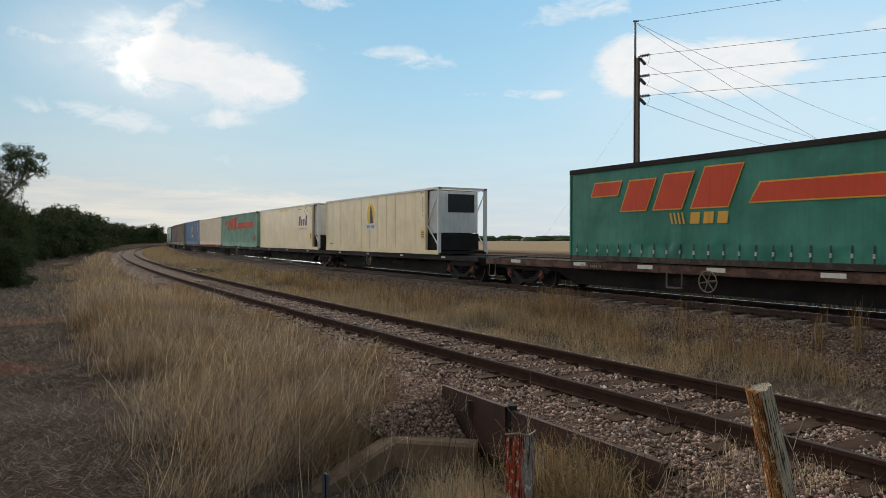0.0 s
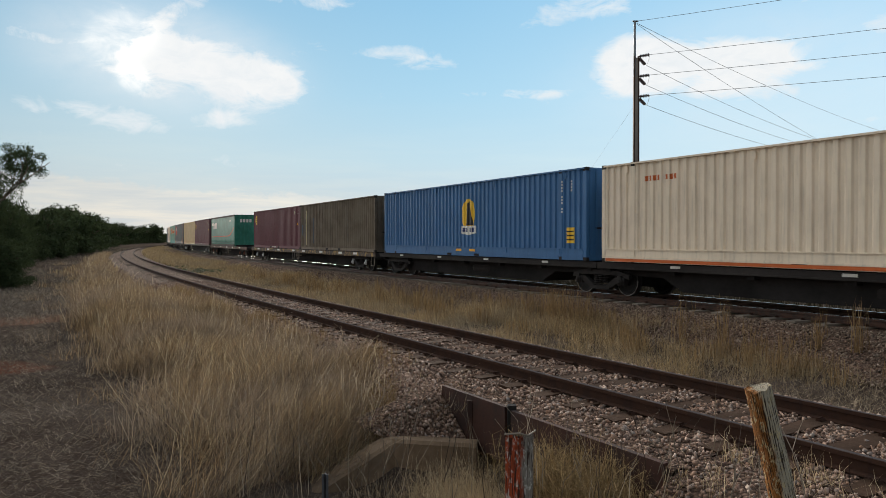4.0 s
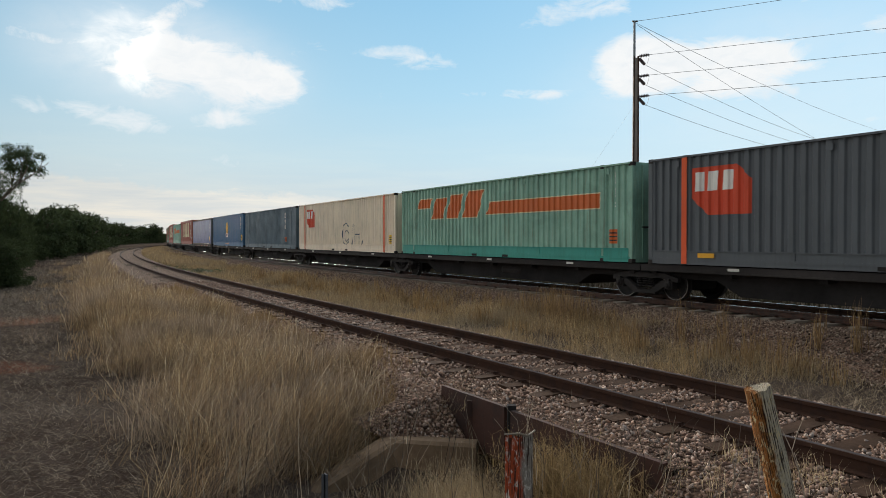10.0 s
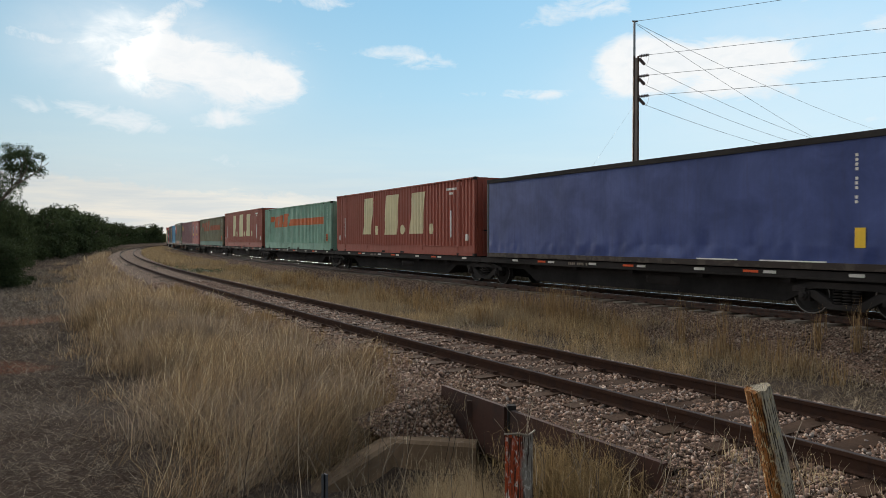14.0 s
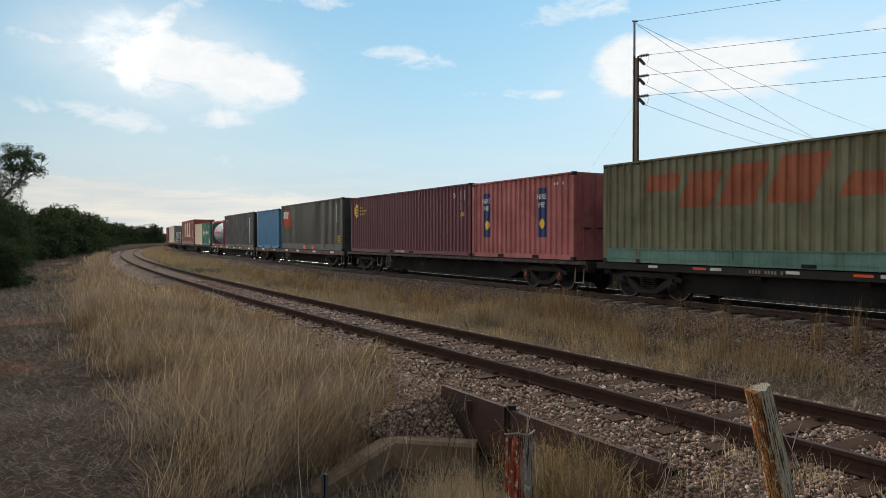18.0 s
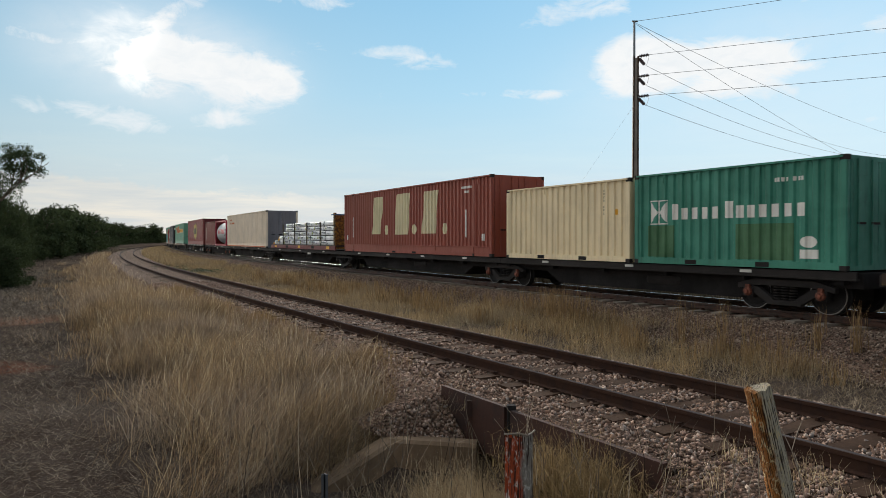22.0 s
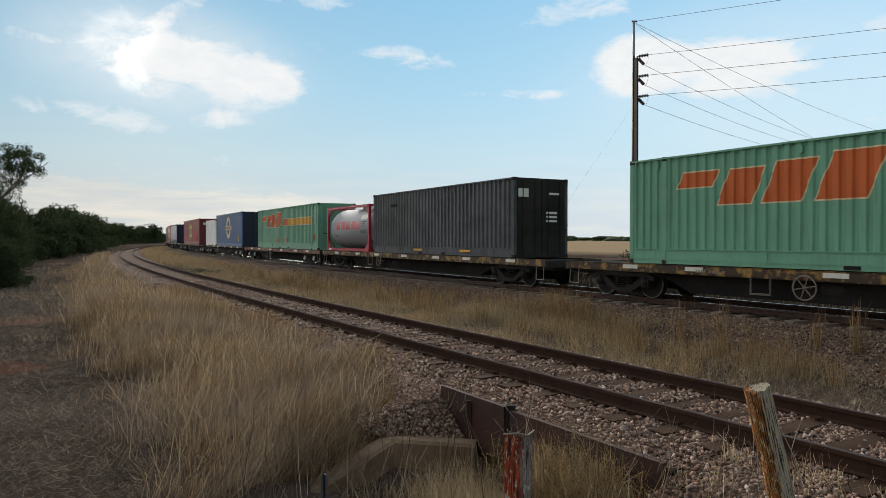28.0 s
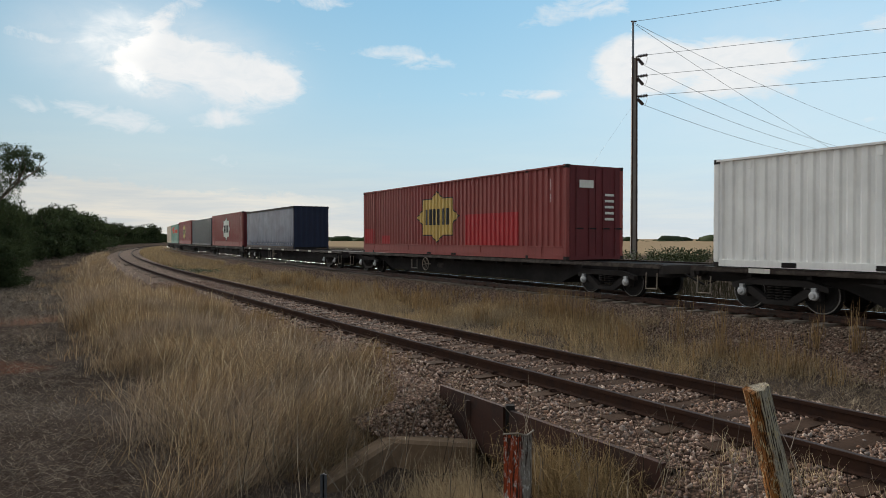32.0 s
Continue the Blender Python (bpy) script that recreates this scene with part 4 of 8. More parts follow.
BLUE_DULL = paint("dull_blue_paint", "466a92", 0.55, 0.35, 0.25, 0.3)
SLATE = paint("slate_blue_paint", "4c636e", 0.6, 0.45, 0.3, 0.4)
CHARCOAL = paint("charcoal_paint", "54585b", 0.5, 0.25, 0.1, 0.25)
OLIVE_GREY = paint("olive_grey_paint", "57554c", 0.55, 0.3, 0.15, 0.3)
DARKGREY = paint("dark_grey_paint", "3f4041", 0.6, 0.4, 0.3, 0.4)
GREYBLACK = paint("grey_black_paint", "43474a", 0.6, 0.35, 0.2, 0.4)
BROWN = paint("rust_streaked_brown_paint", "6a5c4a", 0.75, 0.7, 0.7, 0.5, (0.09, 0.05, 0.03), 3.0)
MAROON = paint("maroon_paint", "6a3840", 0.6, 0.25, 0.15, 0.3)
MAROON2 = paint("oxide_maroon_paint", "84463c", 0.6, 0.3, 0.3, 0.3)
HIRERED = paint("faded_red_paint", "a85b56", 0.6, 0.3, 0.25, 0.4)
REDBOX = paint("brick_orange_paint", "944a3a", 0.6, 0.3, 0.2, 0.3)
LINERED = paint("dull_crimson_paint", "8e403b", 0.55, 0.3, 0.2, 0.3)
LINEDARK = paint("dark_crimson_paint", "6b2a2c", 0.6, 0.35, 0.2, 0.3)
PATCHRED = paint("fresh_red_paint", "b02a2e", 0.5, 0.15, 0.05, 0.2)
TANKRED = paint("tank_frame_red", "a82e3e", 0.5, 0.25, 0.1, 0.2)
TANKRED_MARK = paint("red_lettering", "b8283c", 0.5, 0.15, 0.05)
ORANGE_MARK = paint("burnt_orange_print", "c8642e", 0.6, 0.25, 0.1)
RED_MARK = paint("orange_red_print", "cf4a2a", 0.6, 0.2, 0.05)
GOLD_MARK = paint("golden_print", "d9a441", 0.6, 0.25, 0.1)
YELLOW_MARK = paint("yellow_print", "f0c23c", 0.6, 0.15, 0.05)
NAVY_MARK = paint("navy_print", "2b3566", 0.5, 0.15, 0.0)
FADED_MARK = paint("faded_orange_print", "96502f", 0.75, 0.8, 0.5, 0.5, (0.11, 0.075, 0.04), 1.8)
GREY_MARK = paint("grey_spray", "5b6068", 0.7, 0.2, 0.0)
SILL_BROWN = rusty("brown_sill", lin("6d4f40"), lin("4a3128"), 0.4, 0.7, 3.0)
SILL_OCHRE = rusty("ochre_sill", lin("a98544"), lin("46362a"), 0.55, 0.7, 2.5)
SILL_ORANGE = rusty("orange_sill", lin("a96442"), lin("523a2e"), 0.5, 0.7, 2.5)
SILL_DARK = rusty("dark_sill", lin("544a42"), lin("3a302a"), 0.5, 0.7, 3.0)
SILL_PALE = rusty("pale_sill", lin("7d7466"), lin("4a4138"), 0.5, 0.7, 3.0)
REEFER_GRILLE = plain("dark_grille", (0.02, 0.022, 0.025), 0.5, 0, 0.2, 60)
WRAP = paint("white_plastic_wrap", "f0f1f1", 0.4, 0.12, 0.0, 0.4)
STRAP = plain("black_strap", (0.03, 0.03, 0.03), 0.6)
M_STAINLESS = plain("brushed_tank_shell", (0.41, 0.42, 0.43), 0.75, 0.25, 0.15, 3.0, spec=0.25)


def posts48(L):
    return (-6.05, 6.05) if L > 13.5 else ()


def box_swift(L, mat, mark, edge, label, **k):
    ob, pf = container(L, 3.9, mat, posts=posts48(L), label=label, lower=0.24, dark=k.pop("dark", None), base_mat=paint("grimy_green_rail_paint", "55786a", 0.65, 0.6, 0.4, 0.4) if mat is GREEN_OLD else k.pop("foot", None))
    swift_mark(-L / 2 + k.get("x", 1.6), k.get("z", 1.55), k.get("h", 0.95), mark, edge, L, pf, ob, gold=k.get("gold"))
    for xx in k.get("patches", ()):
        part("primer_patch", decal(Geo(), pf, rect(xx, 0.42, 0.34, 0.3), lift=0.004), ORANGE_MARK, ob, "orange primer patch")
    tag_square(ob, pf, L / 2 - 0.95, 0.55, 0.34, 0.42, ORANGE_MARK)
    code_bars(ob, pf, L / 2 - 0.75, 2.6, 11)
    return ob


def box_wolf(L, mat, label, ob=None, pf=None, x=0.0, z=1.65, r=0.62):
    """Round emblem: yellow disc, dark upright figure shape, white name block."""
    if ob is None:
        ob, pf = container(L, 3.92, mat, posts=posts48(L), label=label, lower=0.2)
        tag_square(ob, pf, L / 2 - 1.0, 0.55, 0.42, 0.5, YELLOW_MARK)
        code_bars(ob, pf, L / 2 - 1.2, 2.5, 11)
        code_bars(ob, pf, L / 2 - 0.8, 2.5, 5)
        for xx in (-0.45, 0.55):
            part("label_plate", decal(Geo(), FLAT_SIDE, rect(xx, 0.2, 0.42, 0.09), lift=0.05), M_YELLOW, ob)
    part("emblem_disc", decal(Geo(), pf, oval(x, z, r * 0.8, r), lift=0.005), YELLOW_MARK, ob)
    g = decal(Geo(), pf, [(x - 0.2 * r, z - 0.7 * r), (x + 0.55 * r, z - 0.7 * r), (x + 0.35 * r, z + 0.1 * r), (x + 0.1 * r, z + 0.85 * r), (x - 0.1 * r, z + 0.7 * r)], lift=0.009)
    part("emblem_figure", g, M_DARKPRINT, ob)
    part("emblem_block", decal(Geo(), pf, [(x - 0.9 * r, z - 1.2 * r), (x, z - 1.32 * r), (x + 0.9 * r, z - 1.2 * r), (x + 0.9 * r, z - 0.72 * r), (x - 0.9 * r, z - 0.72 * r)], lift=0.013), M_PRINT, ob)
    g = Geo()
    for i in range(8):
        xx = x - 0.78 * r + i * 0.2 * r
        if i != 4:
            decal(g, pf, rect(xx, z - 1.12 * r, 0.13 * r, 0.28 * r), lift=0.017)
    tagged(part("emblem_bars", g, NAVY_MARK, ob), kind="stuff")
    return ob


def box_cube(L, top, mat, label, mark_mat, stripes=True, dark=None, big=1.0, lower=0.2, pitch=0.285):
    """Box with a cube-shaped corner emblem and upright orange bands."""
    ob, pf = container(L, top, mat, posts=posts48(L), label=label, lower=lower, dark=dark, pitch=pitch)
    H = top - 1.0
    x0 = -L / 2 + (1.45 if L > 13 else 0.45)
    u, v = 1.45 * big, 1.02 * big
    part("emblem_cube", decal(Geo(), pf, [(x0, H - 0.36 - 0.64 * v), (x0 + 0.30 * u, H - 0.36 - v), (x0 + u, H - 0.36 - v), (x0 + u, H - 0.36 - 0.32 * v), (x0 + 0.78 * u, H - 0.36), (x0, H - 0.36)], lift=0.006), mark_mat, ob)
    g = Geo()
    for i in range(3):
        decal(g, pf, slant(x0 + 0.05 * u + i * 0.24 * u, H - 0.36 - 0.50 * v, 0.17 * u, 0.40 * v, 0.06), lift=0.011)
    tagged(part("emblem_bars", g, M_PRINT, ob), kind="stuff")
    if stripes:
        for x in posts48(L):
            part("orange_band", decal(Geo(), pf, rect(x - 0.085, 0.03, 0.17, H - 0.08), lift=0.02), M_ORANGE, ob)
    tag_square(ob, pf, L / 2 - 0.8, 0.45, 0.34, 0.42, YELLOW_MARK)
    code_bars(ob, pf, L / 2 - 1.0, H - 0.4, 11)
    return ob, pf


def box_leaf(L, mat, label, side=-1, words_mark=True):
    ob, pf = container(L, 3.89, mat, label=label)
    H = 2.89
    x = -L / 2 + 0.75
    part("emblem_disc", decal(Geo(), pf, oval(x, H - 0.72, 0.26, 0.36), lift=0.006), YELLOW_MARK, ob)
    g = Geo()
    for i in range(3):
        decal(g, pf, slant(x - 0.14, H - 0.92 + i * 0.14, 0.22, 0.07, 0.8), lift=0.01)
    part("emblem_leaf", g, paint("leaf_brown_print", "8a5a2a", 0.6, 0.1, 0.0), ob)
    if words_mark:
        g = Geo()
        for i, n in enumerate((4, 8, 6)):
            for j in range(n):
                decal(g, pf, rect(x + 0.45 + j * 0.1, H - 0.62 - i * 0.17, 0.065, 0.1), lift=0.007)
        tagged(part("name_bars", g, GOLD_MARK, ob), kind="stuff")
    code_bars(ob, pf, L / 2 - 0.85, 2.55, 11)
    code_bars(ob, pf, L / 2 - 0.5, 2.55, 5)
    part("label_plate", decal(Geo(), pf, rect(L / 2 - 0.7, 1.6, 0.12, 0.16), lift=0.007), M_YELLOW, ob)
    part("emblem_ring", (lambda g: [decal(g, pf, p, lift=0.007) for p in ring_polys(L / 2 - 1.3, 2.45, 0.11, 0.11, 0.03)] and g)(Geo()), M_CREAMPRINT, ob)
    words(ob, "EMPTY LIFT ONLY", -0.1, 0.10, 0.12, M_PRINT, lift=0.02)
    return ob


def box_initials(L, label):
    """Brick-orange box with three tall cream blocks and dots."""
    ob, pf = container(L, 4.11, REDBOX, posts=posts48(L), label=label, lower=0.22)
    H = 3.11
    k = 0.14
    g = Geo()
    x, z, h = -L / 2 + 3.6, 0.92, 1.85
    # sloping blocks, each with a round dot behind
    for p in (slant(x + 0.1, z, 1.05, h, k), slant(x + 2.7, z - 0.03, 1.4, h + 0.06, k), slant(x + 5.45, z, 1.25, h, k)):
        part("cream_block", decal(Geo(), pf, p, lift=0.006), M_CREAMPRINT, ob)
    for dx in (1.8, 4.75, 7.5):
        part("cream_dot", decal(Geo(), pf, oval(x + dx, z + 0.2, 0.23, 0.23), lift=0.006), M_CREAMPRINT, ob)
    g = Geo()
    for x in (-L / 2 + 1.25, L / 2 - 1.9):
        decal(g, pf, rect(x, 0.75, 0.07, 1.1), lift=0.006)
    for x in (-L / 2 + 0.3, L / 2 - 0.75):
        decal(g, pf, rect(x, 0.62, 0.2, 0.26), lift=0.006)
    decal(g, pf, rect(L / 2 - 2.2, H - 0.42, 0.75, 0.09), lift=0.006)
    decal(g, pf, rect(L / 2 - 2.0, H - 0.6, 0.35, 0.09), lift=0.006)
    tagged(part("label_bars", g, M_PRINT, ob), kind="stuff")
    return ob


def box_star(L, top, label, white=False, patched=False):
    """Crimson box with an eight-pointed emblem of two squares."""
    # the deeper crimson puts shade into the colour of the ends
    ob, pf = container(L, top, LINERED, posts=(-L / 2 + 1.25, L / 2 - 2.1) if L > 15 else posts48(L), label=label, lower=0.26, dark=LINEDARK)
    cx, cz, r = -0.4 if L > 15 else 0.1, 1.62, 1.05
    gold = M_PRINT if white else paint("gold_emblem", "c9a95e", 0.6, 0.25, 0.1)
    for grow, lift, mat, nm in ((0.06, 0.005, M_DARKPRINT, "emblem_edge"), (0.0, 0.009, gold, "emblem_star")):
        g = Geo()
        qx, qz = 1.75 + grow * 1.6, r + grow
        decal(g, pf, [(cx - qx, cz), (cx, cz - qz), (cx + qx, cz), (cx, cz + qz)], lift=lift)
        decal(g, pf, rect(cx - qx * 0.72, cz - qz * 0.72, qx * 1.44, qz * 1.44), lift=lift + 0.001)
        part(nm, g, mat, ob)
    g = Geo()
    for i in range(6):
        decal(g, pf, rect(cx - 1.02 + i * 0.36, cz - 0.34, 0.23, 0.68), lift=0.014)
    tagged(part("emblem_bars", g, M_DARKPRINT, ob), kind="stuff")
    if patched:
        for x, z, w, h in ((-L / 2 + 0.15, 0.45, 1.2, 0.75), (-L / 2 + 2.2, 0.45, 0.9, 0.4), (1.9, 0.45, 3.5, 1.2)):
            part("repainted_patch", decal(Geo(), pf, rect(x, z, w, h), lift=0.003), PATCHRED, ob, "fresh red repainted patch")
    # a small emblem and number bars on the door end
    h = L / 2
    g = Geo()
    g.box(h + 0.055, h + 0.06, -0.75, -0.15, 2.35, 2.6)
    part("door_emblem", g, M_PRINT, ob)
    g = Geo()
    for i in range(5):
        g.box(h + 0.055, h + 0.06, 0.35, 0.75, 1.3 + i * 0.2, 1.38 + i * 0.2)
    tagged(part("number_bars", g, M_PRINT, ob), kind="stuff")
    code_bars(ob, pf, L / 2 - 0.9, 2.6, 8)
    return ob


def reefer(L, label, emblem):
    """Cream insulated box with flat seamed sides and a machine frame at its right end."""
    H = 2.9
    body = L - 0.0
    ob = thing("reefer_container", label, "container", "containers on the train")
    h, y = L / 2, 1.22
    e = h - 1.15   # the insulated body ends here, then an open frame with the cooler
    pf = [(-h, 0.0), (e, 0.0)]
    for i in range(1, 12):
        x = -h + 0.2 + i * (e + h - 0.2) / 12
        pf += [(x - 0.02, 0.0), (x - 0.008, 0.03), (x + 0.008, 0.03), (x + 0.02, 0.0)]
    pf = sorted(pf)
    for sd in (-1, 1):
        part("side_panel", side_sheet(pf, 0.2, H - 0.08, sd, y), CREAM, ob)
        part("top_rail", Geo().box(-h, h, sd * y - 0.03, sd * y + 0.03, H - 0.085, H), WHITE_REEFER, ob)
        part("bottom_rail", Geo().box(-h, h, sd * y - 0.035, sd * y + 0.035, 0.02, 0.2), CREAM, ob)
        for x in (-h + 0.08, e - 0.08, h - 0.06):
            part("corner_post", Geo().bevel_box(x - 0.07, x + 0.07, sd * (y - 0.05) - 0.075, sd * (y - 0.05) + 0.075, 0.1, H - 0.09, 0.02), CREAM if x < h - 0.1 else WHITE_REEFER, ob)
        part("brace", Geo().tube((e + 0.05, sd * (y - 0.06), 1.35), (h - 0.08, sd * (y - 0.06), H - 0.2), 0.03, seg=6).tube((e + 0.05, sd * (y - 0.06), 1.25), (h - 0.08, sd * (y - 0.06), 0.35), 0.03, seg=6), WHITE_REEFER, ob)
    part("roof", Geo().box(-h, e, -y, y, H - 0.04, H - 0.01), CREAM, ob)
    part("floor", Geo().box(-h, h, -y + 0.05, y - 0.05, 0.03, 0.16), M_BLACK, ob)
    part("end_wall", Geo().box(-h + 0.005, -h + 0.04, -y + 0.1, y - 0.1, 0.15, H - 0.08), CREAM, ob)
    u = part("cooling_unit", Geo().bevel_box(e, h - 0.45, -1.05, 1.05, 0.95, H - 0.12, 0.03), WHITE_REEFER, ob, "white refrigeration unit")
    part("grille", Geo().box(h - 0.455, h - 0.435, -0.5, 0.85, 1.85, 2.65), REEFER_GRILLE, u)
    part("lower_case", Geo().box(e, h - 0.4, -1.05, 1.05, 0.2, 0.92), M_BLACK, u)
    for i in range(4):
        part("louvre", Geo().box(e + 0.01, h - 0.47, -1.07, -1.05, 1.1 + i * 0.35, 1.38 + i * 0.35), WHITE_REEFER, u)
    part("end_header", Geo().box(h - 0.1, h, -y, y, H - 0.085, H), WHITE_REEFER, ob)
    for i in range(7):
        part("hazard_stripe", Geo().prism([(e - 0.5 + i * 0.07, H - 0.2), (e - 0.46 + i * 0.07, H - 0.2), (e - 0.43 + i * 0.07, H - 0.15), (e - 0.47 + i * 0.07, H - 0.15)], -y - 0.006, -y - 0.001), M_DARKPRINT, ob)
    code_bars(ob, FLAT_SIDE, e - 0.3, 2.5, 10, mat=M_DARKPRINT, size=0.06)
    tag_square(ob, FLAT_SIDE, e - 0.45, 0.7, 0.28, 0.38, YELLOW_MARK)
    if emblem == "wolf":
        box_wolf(L, CREAM, "", ob, FLAT_SIDE, -0.3, 1.9, 0.6)
        words(ob, "BIG FREEZE", -h + 0.9, 0.42, 0.1, M_DARKPRINT)
        part("panel_hatch", Geo().box(-1.9, -1.6, -y - 0.012, -y, 0.42, 0.62), CREAM, ob)
    else:
        g = Geo()
        for i, (w, hh) in enumerate(((0.42, 0.62), (0.34, 0.42), (0.34, 0.42), (0.36, 0.66))):
            decal(g, FLAT_SIDE, slant(2.95 + i * 0.46, 1.55, w * 0.88, hh, 0.2), lift=0.004)
        tagged(part("name_blocks", g, NAVY_MARK, ob), kind="stuff")
        g = Geo()
        for i in range(5):
            a = i * 1.1
            decal(g, FLAT_SIDE, oval(4.55 + 0.3 * math.cos(a), 2.5 + 0.22 * math.sin(a), 0.07, 0.07, 5), lift=0.004)
        tagged(part("stars", g, BLUE_LIGHT, ob), kind="stuff")
        words(ob, "REFRIGERATED LOGISTICS", 3.9, 1.35, 0.14, paint("pale_grey_print", "b8bcc4", 0.6, 0.1, 0))
        part("yellow_strip", decal(Geo(), FLAT_SIDE, rect(-1.5, H - 0.28, 1.9, 0.07), lift=0.004), YELLOW_MARK, ob)
        code_bars(ob, FLAT_SIDE, 2.9, H - 0.3, 8, False, M_DARKPRINT, 0.06)
    for x in (-h + 0.085, h - 0.085):
        for sd in (-1, 1):
            for z in (0.0, H - 0.115):
                part("corner_casting", CASTING, None, ob, "", (x, sd * (y - 0.06), z))
    return ob


def curtain_box(L, top, mat, label, seed, mark=None, end_mat=None, buckles=True):
    """Container with a taut tarpaulin side, pressed roof cap, straps and buckles."""
    H = top - 1.0
    r = random.Random(seed)
    ob = thing("curtain_sided_container", label, "container", "containers on the train")
    h, y = L / 2, 1.22
    # the near and far curtain: gently rippled, gathered along the bottom
    for sd in (-1, 1):
        g = Geo()
        nx, zs = int(L * 8), [0.17, 0.22, 0.30, 0.42, 0.50, 0.56, 0.64, 1.2, 1.9, H - 0.14]
        for i in range(nx + 1):
            x = -h + 0.1 + i * (L - 0.2) / nx
            for z in zs:
                w = 0.010 * noise.noise((x * 1.3, z * 1.1, seed)) + (0.045 * noise.noise((x * 5.0, z * 3.0, seed + 3)) if z < 0.6 else 0.004 * noise.noise((x * 2.5, z * 0.6, seed + 3)))
                g.v.append((x, sd * (y + 0.012 + w), z))
        k = len(zs)
        for i in range(nx):
            for j in range(k - 1):
                a = i * k + j
                g.f.append((a, a + k, a + k + 1, a + 1) if sd < 0 else (a, a + 1, a + k + 1, a + k))
        part("curtain", g, mat, ob, "", None, True)
        part("roof_edge", Geo().box(-h, h, sd * y - 0.05, sd * y + 0.03, H - 0.14, H), M_DARK, ob)
        part("bottom_rail", Geo().box(-h, h, sd * y - 0.04, sd * y + 0.02, 0.02, 0.17), SILL_DARK, ob)
    part("roof", Geo().box(-h, h, -y, y, H - 0.02, H + 0.006), M_DARK, ob)
    part("floor", Geo().box(-h, h, -y + 0.05, y - 0.05, 0.03, 0.15), M_BLACK, ob)
    em = end_mat or mat
    for sg in (-1, 1):
        g = Geo()
        x = sg * (h - 0.02)
        for i in range(13):
            yy = -y + 0.06 + i * (2 * y - 0.12) / 12
            d = 0.05 if i % 2 else 0.0
            g.v += [(x - sg * d, yy - 0.04, 0.12), (x - sg * d, yy - 0.04, H - 0.03), (x - sg * d, yy + 0.04, 0.12), (x - sg * d, yy + 0.04, H - 0.03)]
        for i in range(25):
            a = 2 * i
            g.f.append((a, a + 2, a + 3, a + 1) if sg > 0 else (a, a + 1, a + 3, a + 2))
        part("end_wall", g, em, ob)
        part("end_wall", Geo().box(sg * (h - 0.1) - 0.02, sg * (h - 0.1) + 0.02, -y, y, 0.05, H - 0.02), em, ob)
        for sd in (-1, 1):
            part("corner_post", Geo().bevel_box(x - 0.07, x + 0.02, sd * (y - 0.05) - 0.06, sd * (y - 0.05) + 0.06, 0.0, H - 0.05, 0.015), em, ob)
    if buckles:
        n = int(L / 0.45)
        for i in range(n):
            x = -h + 0.35 + i * (L - 0.7) / (n - 1)
            b = part("strap", Geo().box(x - 0.018, x + 0.018, -y - 0.034, -y - 0.028, 0.12, 0.55), STRAP, ob)
            part("buckle", Geo().box(x - 0.024, x + 0.024, -y - 0.05, -y - 0.032, 0.28, 0.38), M_CAP, b)
    if mark:
        mark(ob, L, H)
    return ob


